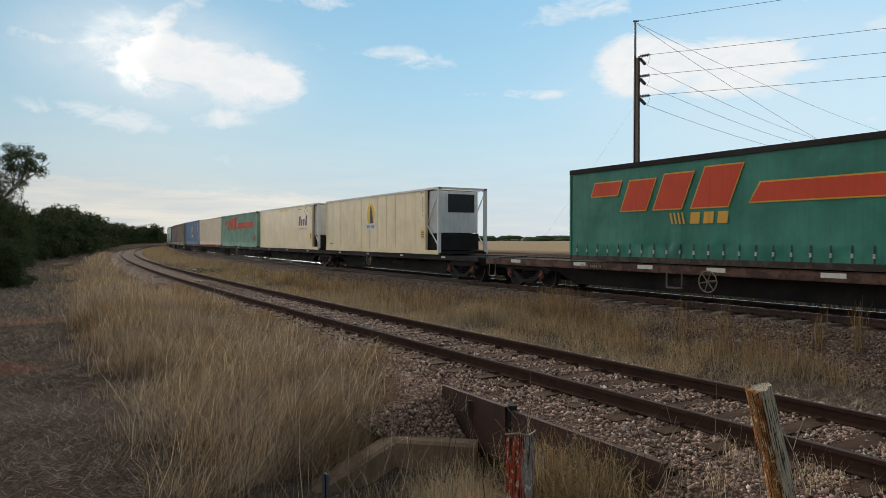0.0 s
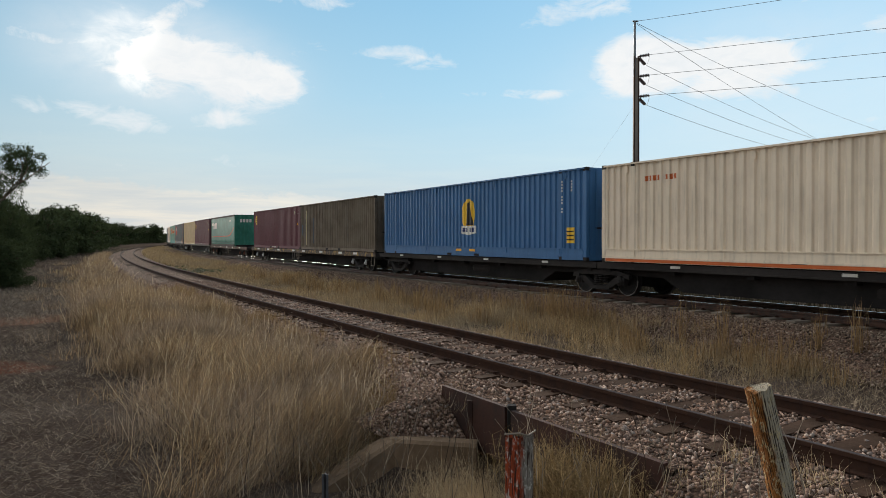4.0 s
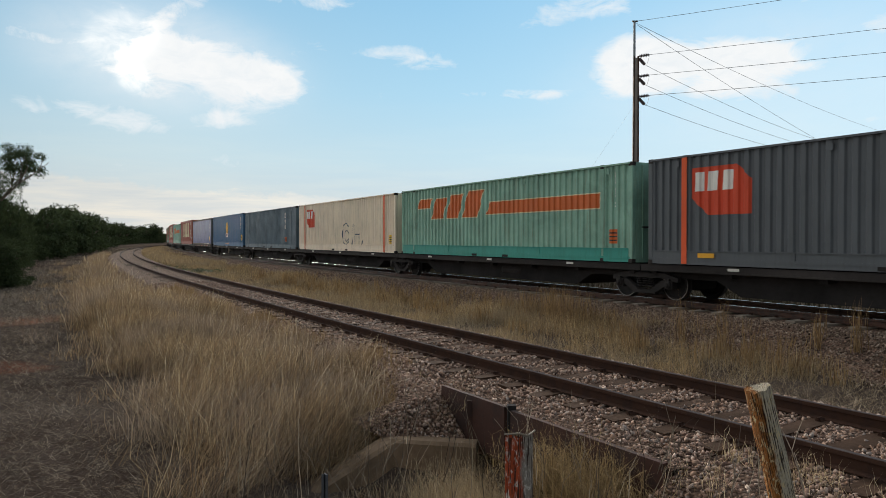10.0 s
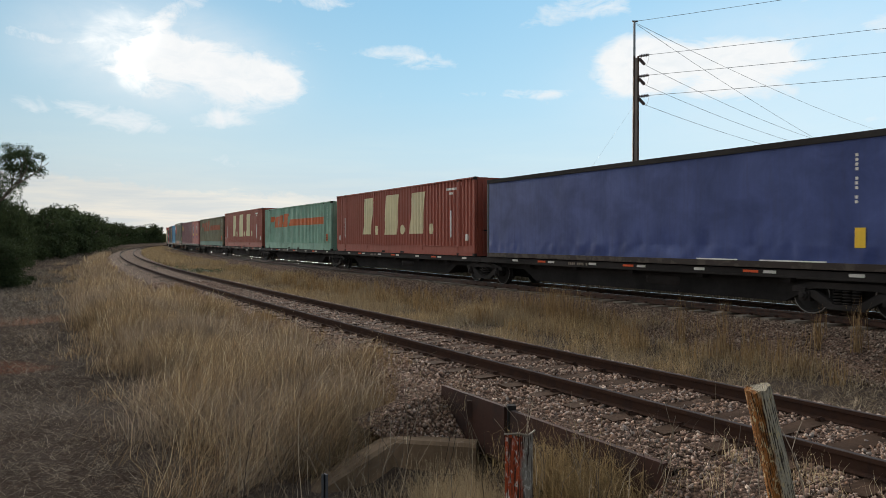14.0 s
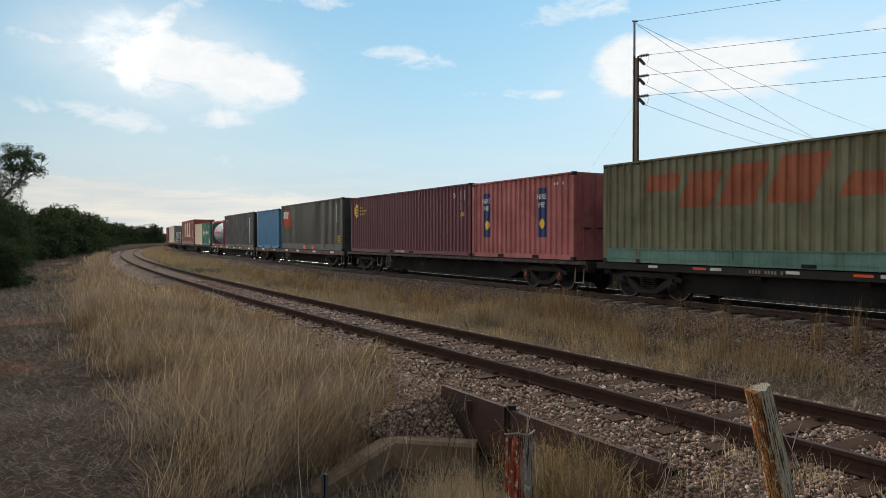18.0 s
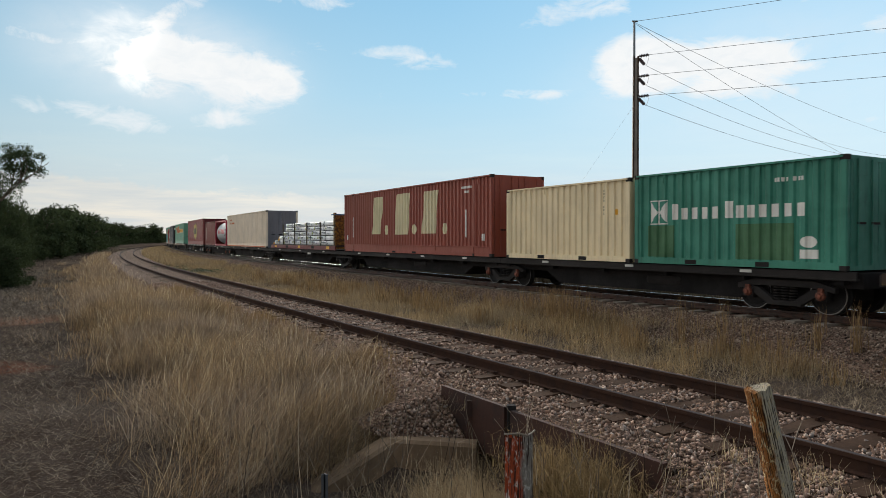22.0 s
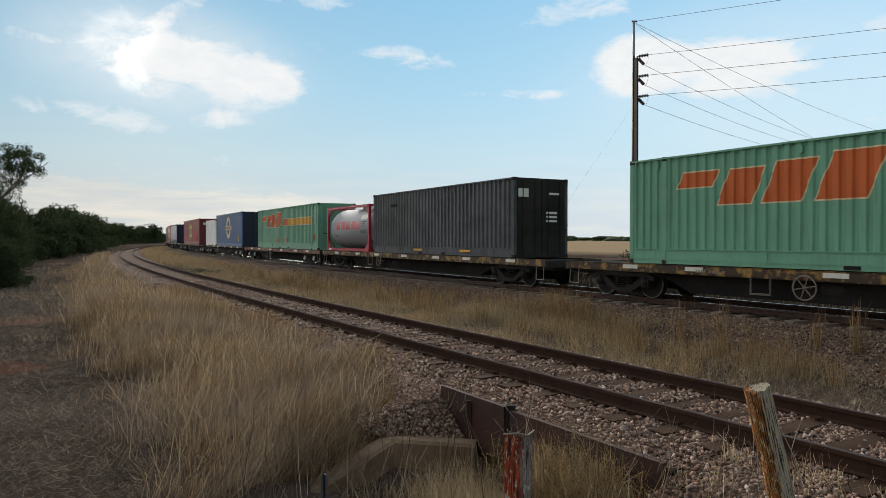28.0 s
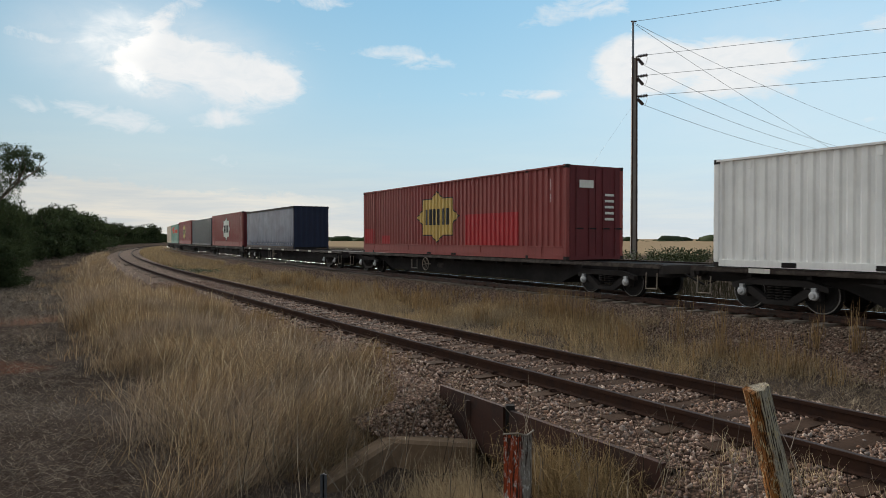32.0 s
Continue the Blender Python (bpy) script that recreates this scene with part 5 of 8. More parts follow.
def tank(label, seed):
    """Stainless tank held in a red 20-foot frame."""
    L, H = 6.06, 2.5
    ob = thing("tank_container", label, "tank container", "containers on the train")
    h, y = L / 2, 1.2
    prof = [(0.0, -h + 0.05), (0.5, -h + 0.08), (0.9, -h + 0.17), (1.08, -h + 0.3), (1.115, -h + 0.5), (1.115, h - 0.5), (1.08, h - 0.3), (0.9, h - 0.17), (0.5, h - 0.08), (0.0, h - 0.05)]
    shell = part("tank_shell", Geo().lathe(prof, "x", 40, (0, 0, 1.27)), M_STAINLESS, ob, "dull silver tank shell", None, True)
    for sg in (-1, 1):
        x = sg * (h - 0.07)
        for sd in (-1, 1):
            part("corner_post", Geo().bevel_box(x - 0.07, x + 0.07, sd * (y - 0.06) - 0.07, sd * (y - 0.06) + 0.07, 0, H, 0.02), TANKRED, ob)
            part("brace", Geo().tube((x, sd * (y - 0.1), 0.75), (x, sd * 0.7, 0.1), 0.035, seg=6).tube((x, sd * (y - 0.1), H - 0.5), (x, sd * 0.7, H - 0.1), 0.035, seg=6), TANKRED, ob)
        part("end_beam", Geo().box(x - 0.06, x + 0.06, -y, y, 0.0, 0.16), TANKRED, ob)
        part("end_beam", Geo().box(x - 0.06, x + 0.06, -y, y, H - 0.12, H), TANKRED, ob)
    for sd in (-1, 1):
        part("bottom_rail", Geo().box(-h + 0.1, h - 0.1, sd * (y - 0.02) - 0.05, sd * (y - 0.02) + 0.05, 0.02, 0.17), TANKRED, ob)
        part("top_rail", Geo().box(-h + 0.1, h - 0.1, sd * (y - 0.02) - 0.04, sd * (y - 0.02) + 0.04, H - 0.13, H - 0.01), TANKRED, ob)
        for x in (-h + 0.35, h - 0.35):
            part("gusset", Geo().prism([(x - 0.22, H - 0.13), (x + 0.22, H - 0.13), (x + (0.22 if x > 0 else -0.22), H - 0.5)], sd * (y - 0.02) - 0.02, sd * (y - 0.02) + 0.02), TANKRED, ob)
            part("gusset", Geo().prism([(x - 0.22, 0.17), (x + (0.22 if x > 0 else -0.22), 0.55), (x + 0.22, 0.17)], sd * (y - 0.02) - 0.02, sd * (y - 0.02) + 0.02), TANKRED, ob)
    part("walkway", Geo().box(-0.3, h - 0.3, -0.75, -0.3, H - 0.06, H - 0.02).tube((h - 1.4, -0.95, H - 0.1), (h - 0.4, -0.95, H - 0.1), 0.03, seg=6), M_CAP, ob)
    part("manhole", Geo().lathe([(0.0, 0.16), (0.28, 0.14), (0.3, 0.0)], "z", 14, (0.2, 0, 2.36)), M_CAP, ob)

    def on_shell(polys, mat, name):
        g = Geo()
        for x0, z0, w, hh in polys:
            n = len(g.v)
            for k in range(4):
                z = z0 + hh * k / 3
                yy = -math.sqrt(max(0.01, 1.128 ** 2 - (z - 1.27) ** 2))
                g.v += [(x0, yy, z), (x0 + w, yy, z)]
            for k in range(3):
                a = n + 2 * k
                g.f.append((a, a + 1, a + 3, a + 2))
        part(name, g, mat, shell)
    for i in range(5):
        on_shell([(-1.75 + i * 0.72, 1.2, 0.5, 0.44)], TANKRED_MARK, "name_block")
    for i in range(3):
        on_shell([(1.55 + i * 0.28, 1.72, 0.24, 0.26)], M_PRINT, "placard")
    on_shell([(1.9, 1.58 - i * 0.12, 0.5 - 0.1 * i, 0.04) for i in range(3)] + [(-2.1, 0.85, 0.3, 0.04), (-2.05, 0.78, 0.2, 0.04)], M_DARKPRINT, "small_print")
    words(ob, "FOOD", 2.1, 1.08, 0.26, M_DARKPRINT, y=1.12, lift=0.02)
    part("label_plate", Geo().box(-h + 0.4, -h + 0.75, -y - 0.04, -y - 0.035, 0.06, 0.14), M_PRINT, ob)
    return ob


def timber_rack(L, label):
    """Flat rack stacked with white-wrapped bundles of beams, stepped at one end."""
    ob = thing("flat_rack", label, "flat rack", "containers on the train")
    h = L / 2
    for sd in (-1, 1):
        part("side_rail", Geo().box(-h, h, sd * 1.2 - 0.04, sd * 1.2 + 0.04, 0.02, 0.26), LINEDARK, ob)
        for i in range(5):
            x = -h + 1.2 + i * (L - 2.4) / 4
            part("pocket", Geo().box(x - 0.25, x + 0.25, sd * 1.2 - 0.05, sd * 1.2 + 0.05, 0.08, 0.24), M_YELLOW if i % 2 == 0 else M_BLACK, ob)
    part("deck", Geo().box(-h, h, -1.16, 1.16, 0.22, 0.32), SILL_DARK, ob)
    part("end_wall", Geo().box(h - 0.12, h - 0.02, -1.2, 1.2, 0.1, 2.05), rusty("ochre_end_wall", lin("a0762e"), lin("5c4326"), 0.45), ob, "ochre steel end wall")
    part("end_cap", Geo().box(h - 0.7, h, -1.2, 1.2, 2.06, 2.12), BLUE_DULL, ob, "blue top sheet")
    for sd in (-1, 1):
        part("end_post", Geo().box(h - 0.3, h - 0.14, sd * 1.14 - 0.07, sd * 1.14 + 0.07, 0.3, 2.2), rusty("ochre_post", lin("b08a3c"), lin("3f3426"), 0.5), ob)
    for sd in (-1, 1):
        for x in (-h + 3.0, -h + 5.6, -h + 8.2, -h + 10.8):
            part("stanchion", Geo().box(x - 0.04, x + 0.04, sd * 1.21 - 0.025, sd * 1.21 + 0.025, 0.1, 1.72), rusty("grimy_stanchion", lin("6a6046"), lin("3a352c"), 0.5), ob)
    part("folded_end", Geo().box(-h + 0.1, -h + 1.7, -1.1, 1.1, 0.33, 0.42).prism([(-h + 1.3, 0.42), (-h + 1.5, 0.42), (-h + 1.9, 0.85), (-h + 1.8, 0.85)], -1.16, -1.08), M_YELLOW, ob)
    return ob


def timber_bundle(L, seed):
    r = random.Random(seed)
    ob = thing("timber_bundle", "white plastic-wrapped bundle of laminated beams with dark straps", "timber bundle", "bundles on the flat rack")
    g = Geo()
    n = 60
    for i in range(n + 1):
        x = -L / 2 + i * L / n
        # loose film: creased along its faces, rounded along its edges
        e, f, q = (0.010 * r.uniform(-1, 1) for _ in range(3))
        g.v += [(x, -0.55, 0.0), (x, 0.55, 0.0), (x, 0.57 + f, 0.03), (x, 0.575 + e, 0.12 + q), (x, 0.57, 0.215), (x, 0.55, 0.245 + q), (x, -0.55, 0.245 + e), (x, -0.57 + f, 0.215 + q), (x, -0.58 + e, 0.12 + f), (x, -0.57 + q, 0.03)]
    for i in range(n):
        for j in range(10):
            a, b = 10 * i + j, 10 * i + (j + 1) % 10
            g.f.append((a, b, b + 10, a + 10))
    g.f += [tuple(range(9, -1, -1)), tuple(10 * n + j for j in range(10))]
    part("wrapping", g, WRAP, ob)
    for i in range(int(L // 1.5) + 1):
        x = -L / 2 + 0.25 + i * (L - 0.5) / int(L // 1.5)
        # black blocks added under each bundle to put shade in the tier gaps
        part("bearer", Geo().box(x - 0.05, x + 0.05, -0.56, 0.56, -0.043, -0.001), STRAP, ob)
    for i in range(max(2, int(L // 2.4))):
        x = -L / 2 + (i + 0.5) * L / max(2, int(L // 2.4))
        part("strap", Geo().box(x - 0.03, x + 0.03, -0.59, 0.59, -0.008, 0.256), STRAP, ob)
    g = Geo()
    for i in range(int(L // 1.9)):
        x = -L / 2 + 0.75 + i * 1.9 + r.uniform(-0.2, 0.2)
        for j in range(8):
            g.box(x + j * 0.1, x + j * 0.1 + 0.07, -0.598, -0.594, 0.13, 0.19 if j else 0.21)
        g.box(x + 0.3, x + 0.8, -0.598, -0.594, 0.09, 0.105)
        part("print_disc", Geo().prism(oval(x - 0.16, 0.135, 0.1, 0.08, 14), -0.598, -0.594), paint("olive_print", "a3aa6a", 0.6, 0.1, 0.0), ob)
        part("print_mark", Geo().prism([(x + 1.08, 0.06), (x + 1.22, 0.06), (x + 1.15, 0.14)], -0.598, -0.594), GREY_MARK, ob)
    tagged(part("print_bars", g, GREY_MARK, ob), kind="stuff")
    return ob


# ---------------------------------------------------------------- the consist, from the leading end backwards
def mark_spd(ob, L, H):
    pf = FLAT_SIDE
    swift_mark(-L / 2 + 1.0, 1.5, 0.95, RED_MARK, GOLD_MARK, L, [(p, -0.03) for p in (-9, 9)], ob)
    g = Geo()
    for i in range(4):
        decal(g, [(-9, -0.03), (9, -0.03)], slant(-L / 2 + 4.1 + i * 0.13, 1.08, 0.06, 0.3, -0.25))
    for i in range(3):
        decal(g, [(-9, -0.03), (9, -0.03)], slant(-L / 2 + 4.7 + i * 0.42, 1.08, 0.3, 0.3, 0.1))
    tagged(part("mark_bars", g, GOLD_MARK, ob), kind="stuff")


def mark_swoosh(ob, L, H):
    up = [(-9, -0.03), (9, -0.03)]
    g = Geo()
    x, z = -L / 2 + 0.55, 1.7
    for p in (slant(x, z + 0.36, 0.8, 0.24, 0.3), slant(x + 0.85, z, 0.45, 0.52, 0.25), slant(x + 1.5, z, 0.4, 0.6, 0.25), slant(x + 2.05, z, 0.45, 0.62, 0.25)):
        decal(g, up, p)
    for i in range(9):
        decal(g, up, rect(L / 2 - 2.5 + i * 0.1, 2.32, 0.07, 0.09))
    tagged(part("name_blocks", g, M_PRINT, ob), kind="stuff")
    g = Geo()
    for i in range(16):
        a, b = -L / 2 + 0.1 + i * (L - 3.2) / 16, -L / 2 + 0.1 + (i + 1) * (L - 3.2) / 16
        decal(g, up, rect(a, 0.86 + 0.004 * i, b - a, 0.06))
    for i in range(8):
        a = L / 2 - 3.1 + i * 0.36
        z0, z1 = 0.92 + 0.012 * i * i, 0.92 + 0.012 * (i + 1) ** 2
        decal(g, up, [(a, z0), (a + 0.36, z1), (a + 0.36, z1 + 0.08 + 0.005 * i), (a, z0 + 0.07 + 0.005 * i)])
    part("red_swoosh", g, RED_MARK, ob)
    # name bars on the door end
    g = Geo()
    for i in range(4):
        g.box(L / 2 + 0.005, L / 2 + 0.012, -0.75 + i * 0.28, -0.55 + i * 0.28, 2.2, 2.5)
    tagged(part("name_blocks", g, M_PRINT, ob), kind="stuff")


def mark_blue(ob, L, H):
    up = [(-9, -0.03), (9, -0.03)]
    code_bars(ob, up, L / 2 - 1.0, H - 0.5, 11)
    part("label_plate", decal(Geo(), up, rect(L / 2 - 1.0, 0.5, 0.22, 0.42)), YELLOW_MARK, ob)
    g = Geo()
    for i in range(4):
        g.box(-L / 2 + 0.5 + i * 0.55, -L / 2 + 0.6 + i * 0.55, -1.25, -1.235, 0.04, 0.16)
    part("latch", g, M_YELLOW, ob)
    g = Geo()
    for x, w in ((L / 2 - 5.0, 1.2), (L / 2 - 3.2, 1.6)):
        g.box(x, x + w, -1.252, -1.238, 0.02, 0.2)
    part("torn_sheet", g, M_PRINT, ob, "torn white sheeting")


# brown flat wagon with the first green curtain-sider
w0 = flat_wagon(-21.6, -0.6, SILL_BROWN, "cap_rust", 1, hand=-0.02)
put(curtain_box(14.6, 3.86, CURTAIN_GREEN, "green curtain-sided container with a red and gold swift mark", 5, mark_spd), w0, -16.8, -2.2)
# five articulated platforms
P1 = [(-39.4, -22.2), (-54.7, -39.4), (-70.15, -54.7), (-85.35, -70.15), (-101.0, -85.35)]
wp = [skeletal_wagon(a, b, ([b - (a + b) / 2 - 1.4] if i == 0 else []) + [a - (a + b) / 2 + (1.9 if i == 4 else 0.0)], ["cap_rust", "cap_rust"] if i == 0 else ["cap_dark"], i + 3, hand=(-1.9, None, -0.82, None, None)[i]) for i, (a, b) in enumerate(P1)]
put(reefer(13.6, "cream insulated reefer container with a round wolf emblem", "wolf"), wp[0], -38.84, -25.24)
put(reefer(13.9, "cream insulated reefer container with navy name blocks", "rand"), wp[1], -54.14, -40.24)
put(box_swift(14.6, GREEN_FADED, RED_MARK, RED_MARK, "faded sea-green container with an orange-red swift mark"), wp[2], -69.83, -55.25)
ob, pf = container(14.6, 3.88, OFFWHITE, posts=posts48(14.6), label="off-white ribbed container with orange bottom rails and post edges", lower=0.22, dark=WHITE_REEFER, base_mat=OFFWHITE)
part("orange_rail", decal(Geo(), [(-9, 0), (9, 0)], rect(-7.1, 0.03, 14.2, 0.08), lift=0.04), ORANGE_MARK, ob)
code_bars(ob, pf, -5.6, 2.3, 8, False, ORANGE_MARK, 0.12)
put(ob, wp[3], -85.12, -70.51)
put(box_wolf(14.6, BLUE, "royal blue container with a yellow round emblem", x=0.4), wp[4], -100.4, -85.7)
# ochre wagon with two 40-foot boxes
w1 = flat_wagon(-126.6, -101.4, SILL_OCHRE, "cap", 9, hand=0.0, label="long container wagon with an ochre side sill and white patches")
ob, pf = container(12.19, 3.89, BROWN, label="rust-streaked brown container, badly weathered")
for x, z, w, h, mt in ((-5.0, 0.3, 0.09, 2.2, M_CREAMPRINT), (-4.9, 0.9, 0.06, 1.2, GREY_MARK), (-5.7, 0.9, 0.12, 0.7, BLUE_DULL), (-5.4, 0.7, 0.07, 1.3, GREY_MARK), (-3.6, 0.4, 0.06, 1.6, GREY_MARK), (-2.1, 0.3, 0.08, 1.9, SILL_BROWN), (0.4, 0.3, 0.07, 1.4, SILL_BROWN), (2.2, 0.5, 0.06, 1.7, GREY_MARK), (4.1, 0.3, 0.09, 2.0, SILL_BROWN)):
    part("scraped_streak", decal(Geo(), pf, rect(x, z, w, h), lift=0.004), mt, ob)
put(ob, w1, -113.55, -101.4)
put(box_leaf(12.19, MAROON, "maroon container with a yellow oval leaf emblem", words_mark=False), w1, -125.83, -113.64)
# short brown wagon with a green curtain-sider
w2 = flat_wagon(-146.2, -128.4, SILL_BROWN, "cap_rust", 12, hand=0.06)
put(curtain_box(12.16, 3.88, CURTAIN_GREEN, "green curtain-sided container with white name blocks and a red swoosh", 9, mark_swoosh, end_mat=GREEN_DEEP), w2, -145.57, -133.41)
w3 = flat_wagon(-171.9, -146.7, SILL_PALE, "cap", 13, hand=-0.13, white=False, label="long container wagon with a pale worn side sill", thin=True)
put(box_leaf(12.19, MAROON, "maroon container with a yellow disc and name bars"), w3, -159.14, -146.95)
ob, pf = container(12.1, 3.87, BEIGE, pitch=0.19, label="beige ribbed container with rust marks")
put(ob, w3, -171.34, -159.24)
# five articulated platforms
P2 = [(-187.6, -172.4), (-202.8, -187.6), (-218.0, -202.8), (-233.3, -218.0), (-248.9, -233.3)]
wp = [skeletal_wagon(a, b, ([b - (a + b) / 2 - 1.5] if i == 0 else []) + [a - (a + b) / 2 + (1.9 if i == 4 else 0.0)], ["cap_dark", "cap_dark"] if i == 0 else ["cap_dark"], i + 13, plate=i == 0, hand=0.75 if i == 4 else None) for i, (a, b) in enumerate(P2)]
ob, pf = box_cube(14.6, 3.88, CHARCOAL, "charcoal container with an orange cube emblem and orange bands", RED_MARK, big=1.2)
for x in (-5.6, 4.9):
    part("label_plate", decal(Geo(), FLAT_SIDE, rect(x, 0.2, 0.5, 0.12), lift=0.05), M_YELLOW, ob)
put(ob, wp[0], -187.28, -172.74)
put(box_swift(14.6, GREEN_FADED, ORANGE_MARK, M_CREAMPRINT, "faded sea-green container with a burnt-orange swift mark and teal repairs", foot=paint("teal_repair_paint", "2f8f80", 0.55, 0.3, 0.15, 0.3)), wp[1], -202.43, -187.9)
ob, pf = box_cube(14.6, 3.88, OFFWHITE, "off-white container with a red cube emblem, orange bands and grey graffiti", RED_MARK, big=1.1)
g = Geo()
for p in ring_polys(0.9, 0.95, 0.55, 0.62, 0.06)[3:22] + ring_polys(1.05, 0.85, 0.28, 0.34, 0.05) + [rect(1.6, 0.35, 0.06, 1.1), slant(1.75, 0.3, 0.06, 1.2, 0.2), rect(2.2, 0.9, 0.7, 0.06), rect(2.2, 0.35, 0.06, 1.1), rect(2.8, 0.3, 0.06, 0.6), slant(3.1, 0.2, 0.05, 0.4, 0.3)]:
    decal(g, pf, p, lift=0.006)
part("graffiti_lines", g, GREY_MARK, ob, "grey sprayed outline shapes")
put(ob, wp[2], -217.67, -203.13)
ob, pf = container(14.65, 3.88, SLATE, posts=posts48(14.6), label="slate-blue container, dull and scuffed", lower=0.1)
code_bars(ob, pf, 4.6, 2.45, 12)
tag_square(ob, pf, 4.6, 0.5, 0.36, 0.3, ORANGE_MARK)
put(ob, wp[3], -232.97, -218.29)
put(box_wolf(14.65, BLUE_STEEL, "steel-blue container with a yellow round emblem"), wp[4], -248.26, -233.59)
# five platforms with orange edge markers
P3 = [(-264.7, -249.4), (-280.2, -264.7), (-295.7, -280.2), (-311.25, -295.7), (-327.0, -311.25)]
wp = [skeletal_wagon(a, b, ([b - (a + b) / 2 - 1.5] if i == 0 else []) + [a - (a + b) / 2 + (1.9 if i == 4 else 0.0)], ["cap_dark", "cap_dark"] if i == 0 else ["cap_dark"], i + 23, True, plate=i == 3) for i, (a, b) in enumerate(P3)]
put(curtain_box(14.6, 3.9, CURTAIN_BLUE, "indigo curtain-sided container with torn white sheeting at its foot", 21, mark_blue, end_mat=CHARCOAL, buckles=False), wp[0], -264.23, -249.6)
put(box_initials(14.65, "brick-orange container with tall cream initial blocks"), wp[1], -279.74, -265.09)
put(box_swift(14.65, GREEN_FADED, ORANGE_MARK, ORANGE_MARK, "sea-green container with a burnt-orange swift mark", h=0.8), wp[2], -295.26, -280.59)
put(box_initials(14.63, "brick-orange container with tall cream initial blocks"), wp[3], -310.73, -296.1)
put(box_swift(14.9, GREEN_OLD, FADED_MARK, FADED_MARK, "weathered olive container with a faded orange swift mark", dark=M_DARK), wp[4], -326.7, -311.8)
# a dark flat wagon with a 20 and a 40
w4 = flat_wagon(-346.9, -327.4, SILL_DARK, "cap_rust", 31, hand=-0.22, white=False, label="container wagon with a dark worn side sill", thin=True)
ob, pf = container(6.0, 3.83, HIRERED, label="faded red 20-foot container with blue and white signs")
for x in (-2.2, 1.15):
    part("sign_panel", decal(Geo(), pf, rect(x, 0.75, 0.42, 1.65), lift=0.005), NAVY_MARK, ob)
    words(ob, "HIRE", x + 0.21, 2.1, 0.26, M_PRINT, lift=0.012)
    words(ob, "ME", x + 0.21, 1.82, 0.26, M_PRINT, lift=0.012)
    part("emblem_disc", decal(Geo(), pf, oval(x + 0.21, 1.2, 0.15, 0.18), lift=0.009), YELLOW_MARK, ob)
code_bars(ob, pf, 1.9, 2.45, 6, False, size=0.08)
put(ob, w4, -333.96, -327.98)
put(box_leaf(12.2, MAROON, "maroon container with a yellow disc and name bars"), w4, -346.3, -334.05)
w5 = flat_wagon(-366.8, -347.2, SILL_BROWN, "cap_rust", 33, hand=-0.05, label="container wagon with a brown sill and white end plate")
ob, pf = box_cube(12.0, 4.02, OLIVE_GREY, "olive-grey container with an orange cube emblem", RED_MARK, False, pitch=0.2, big=1.15, dark=DARKGREY)
for x in (-0.95, 0.75):
    part("orange_pocket", decal(Geo(), FLAT_SIDE, rect(x, 0.03, 0.5, 0.24), lift=0.05), M_ORANGE, ob)
put(ob, w5, -359.45, -347.48)
ob, pf = container(6.05, 3.87, BLUE_LIGHT, pitch=0.2, label="bright sky-blue 20-foot container")
code_bars(ob, pf, 2.2, 2.5, 9)
put(ob, w5, -366.26, -360.21)
w6 = flat_wagon(-387.1, -367.2, SILL_OCHRE, "cap", 35, hand=-0.3, label="container wagon with a yellowed ochre sill")
ob, pf = container(12.13, 3.9, DARKGREY, pitch=0.21, label="dark grey container with a pale scraped streak", dark=M_DARK)
part("white_streak", decal(Geo(), pf, rect(4.6, 0.35, 0.14, 2.1), lift=0.005), M_CREAMPRINT, ob)
code_bars(ob, pf, -5.4, 2.3, 5, False, GOLD_MARK, 0.14)
put(ob, w6, -379.64, -367.51)
put(tank("silver tank container in a red frame with red name blocks", 1), w6, -386.45, -380.36)
# five platforms, mixed loads
P4 = [(-400.4, -387.6), (-416.0, -400.4), (-431.3, -416.0), (-446.8, -431.3), (-460.0, -446.8)]
wp = [skeletal_wagon(a, b, ([b - (a + b) / 2 - 1.7] if i == 0 else []) + [a - (a + b) / 2 + (1.9 if i == 4 else 0.0)], ["cap_rust", "cap_rust"] if i == 0 else ["cap_dark" if i < 3 else "cap_rust"], i + 43, False, plate=i in (2, 4)) for i, (a, b) in enumerate(P4)]
ob, pf = container(6.0, 3.48, GREEN_DEEP, label="deep green 20-foot container with white flag emblem and name bars")
g = Geo()
for p in ([(-2.43, 1.12), (-2.14, 1.41), (-2.43, 1.70)], [(-1.85, 1.12), (-2.14, 1.41), (-1.85, 1.70)], rect(-2.16, 1.1, 0.04, 0.62), rect(-2.45, 1.08, 0.62, 0.03), rect(-2.45, 1.71, 0.62, 0.03)):
    decal(g, pf, p, lift=0.005)
for i in range(12):
    hh = 0.42 if i in (0, 5) else 0.3
    decal(g, pf, rect(-1.65 + i * 0.31 + (0.1 if i > 4 else 0), 1.2, 0.2, hh), lift=0.005)
decal(g, pf, rect(1.95, 0.25, 0.42, 0.2), lift=0.005)
decal(g, pf, oval(2.15, 0.62, 0.2, 0.13), lift=0.005)
tagged(part("name_bars", g, M_PRINT, ob), kind="stuff")
code_bars(ob, pf, 1.3, 2.0, 9, False, size=0.08)
for x, w in ((-2.5, 0.9), (0.3, 1.5)):
    part("algae_patch", decal(Geo(), pf, rect(x, 0.2, w, 0.85), lift=0.003), paint("mossy_green_paint", "3f6b45", 0.7, 0.4, 0.3, 0.4), ob)
put(ob, wp[0], -393.75, -387.8)
ob, pf = container(6.05, 3.45, CREAM, label="plain cream 20-foot container")
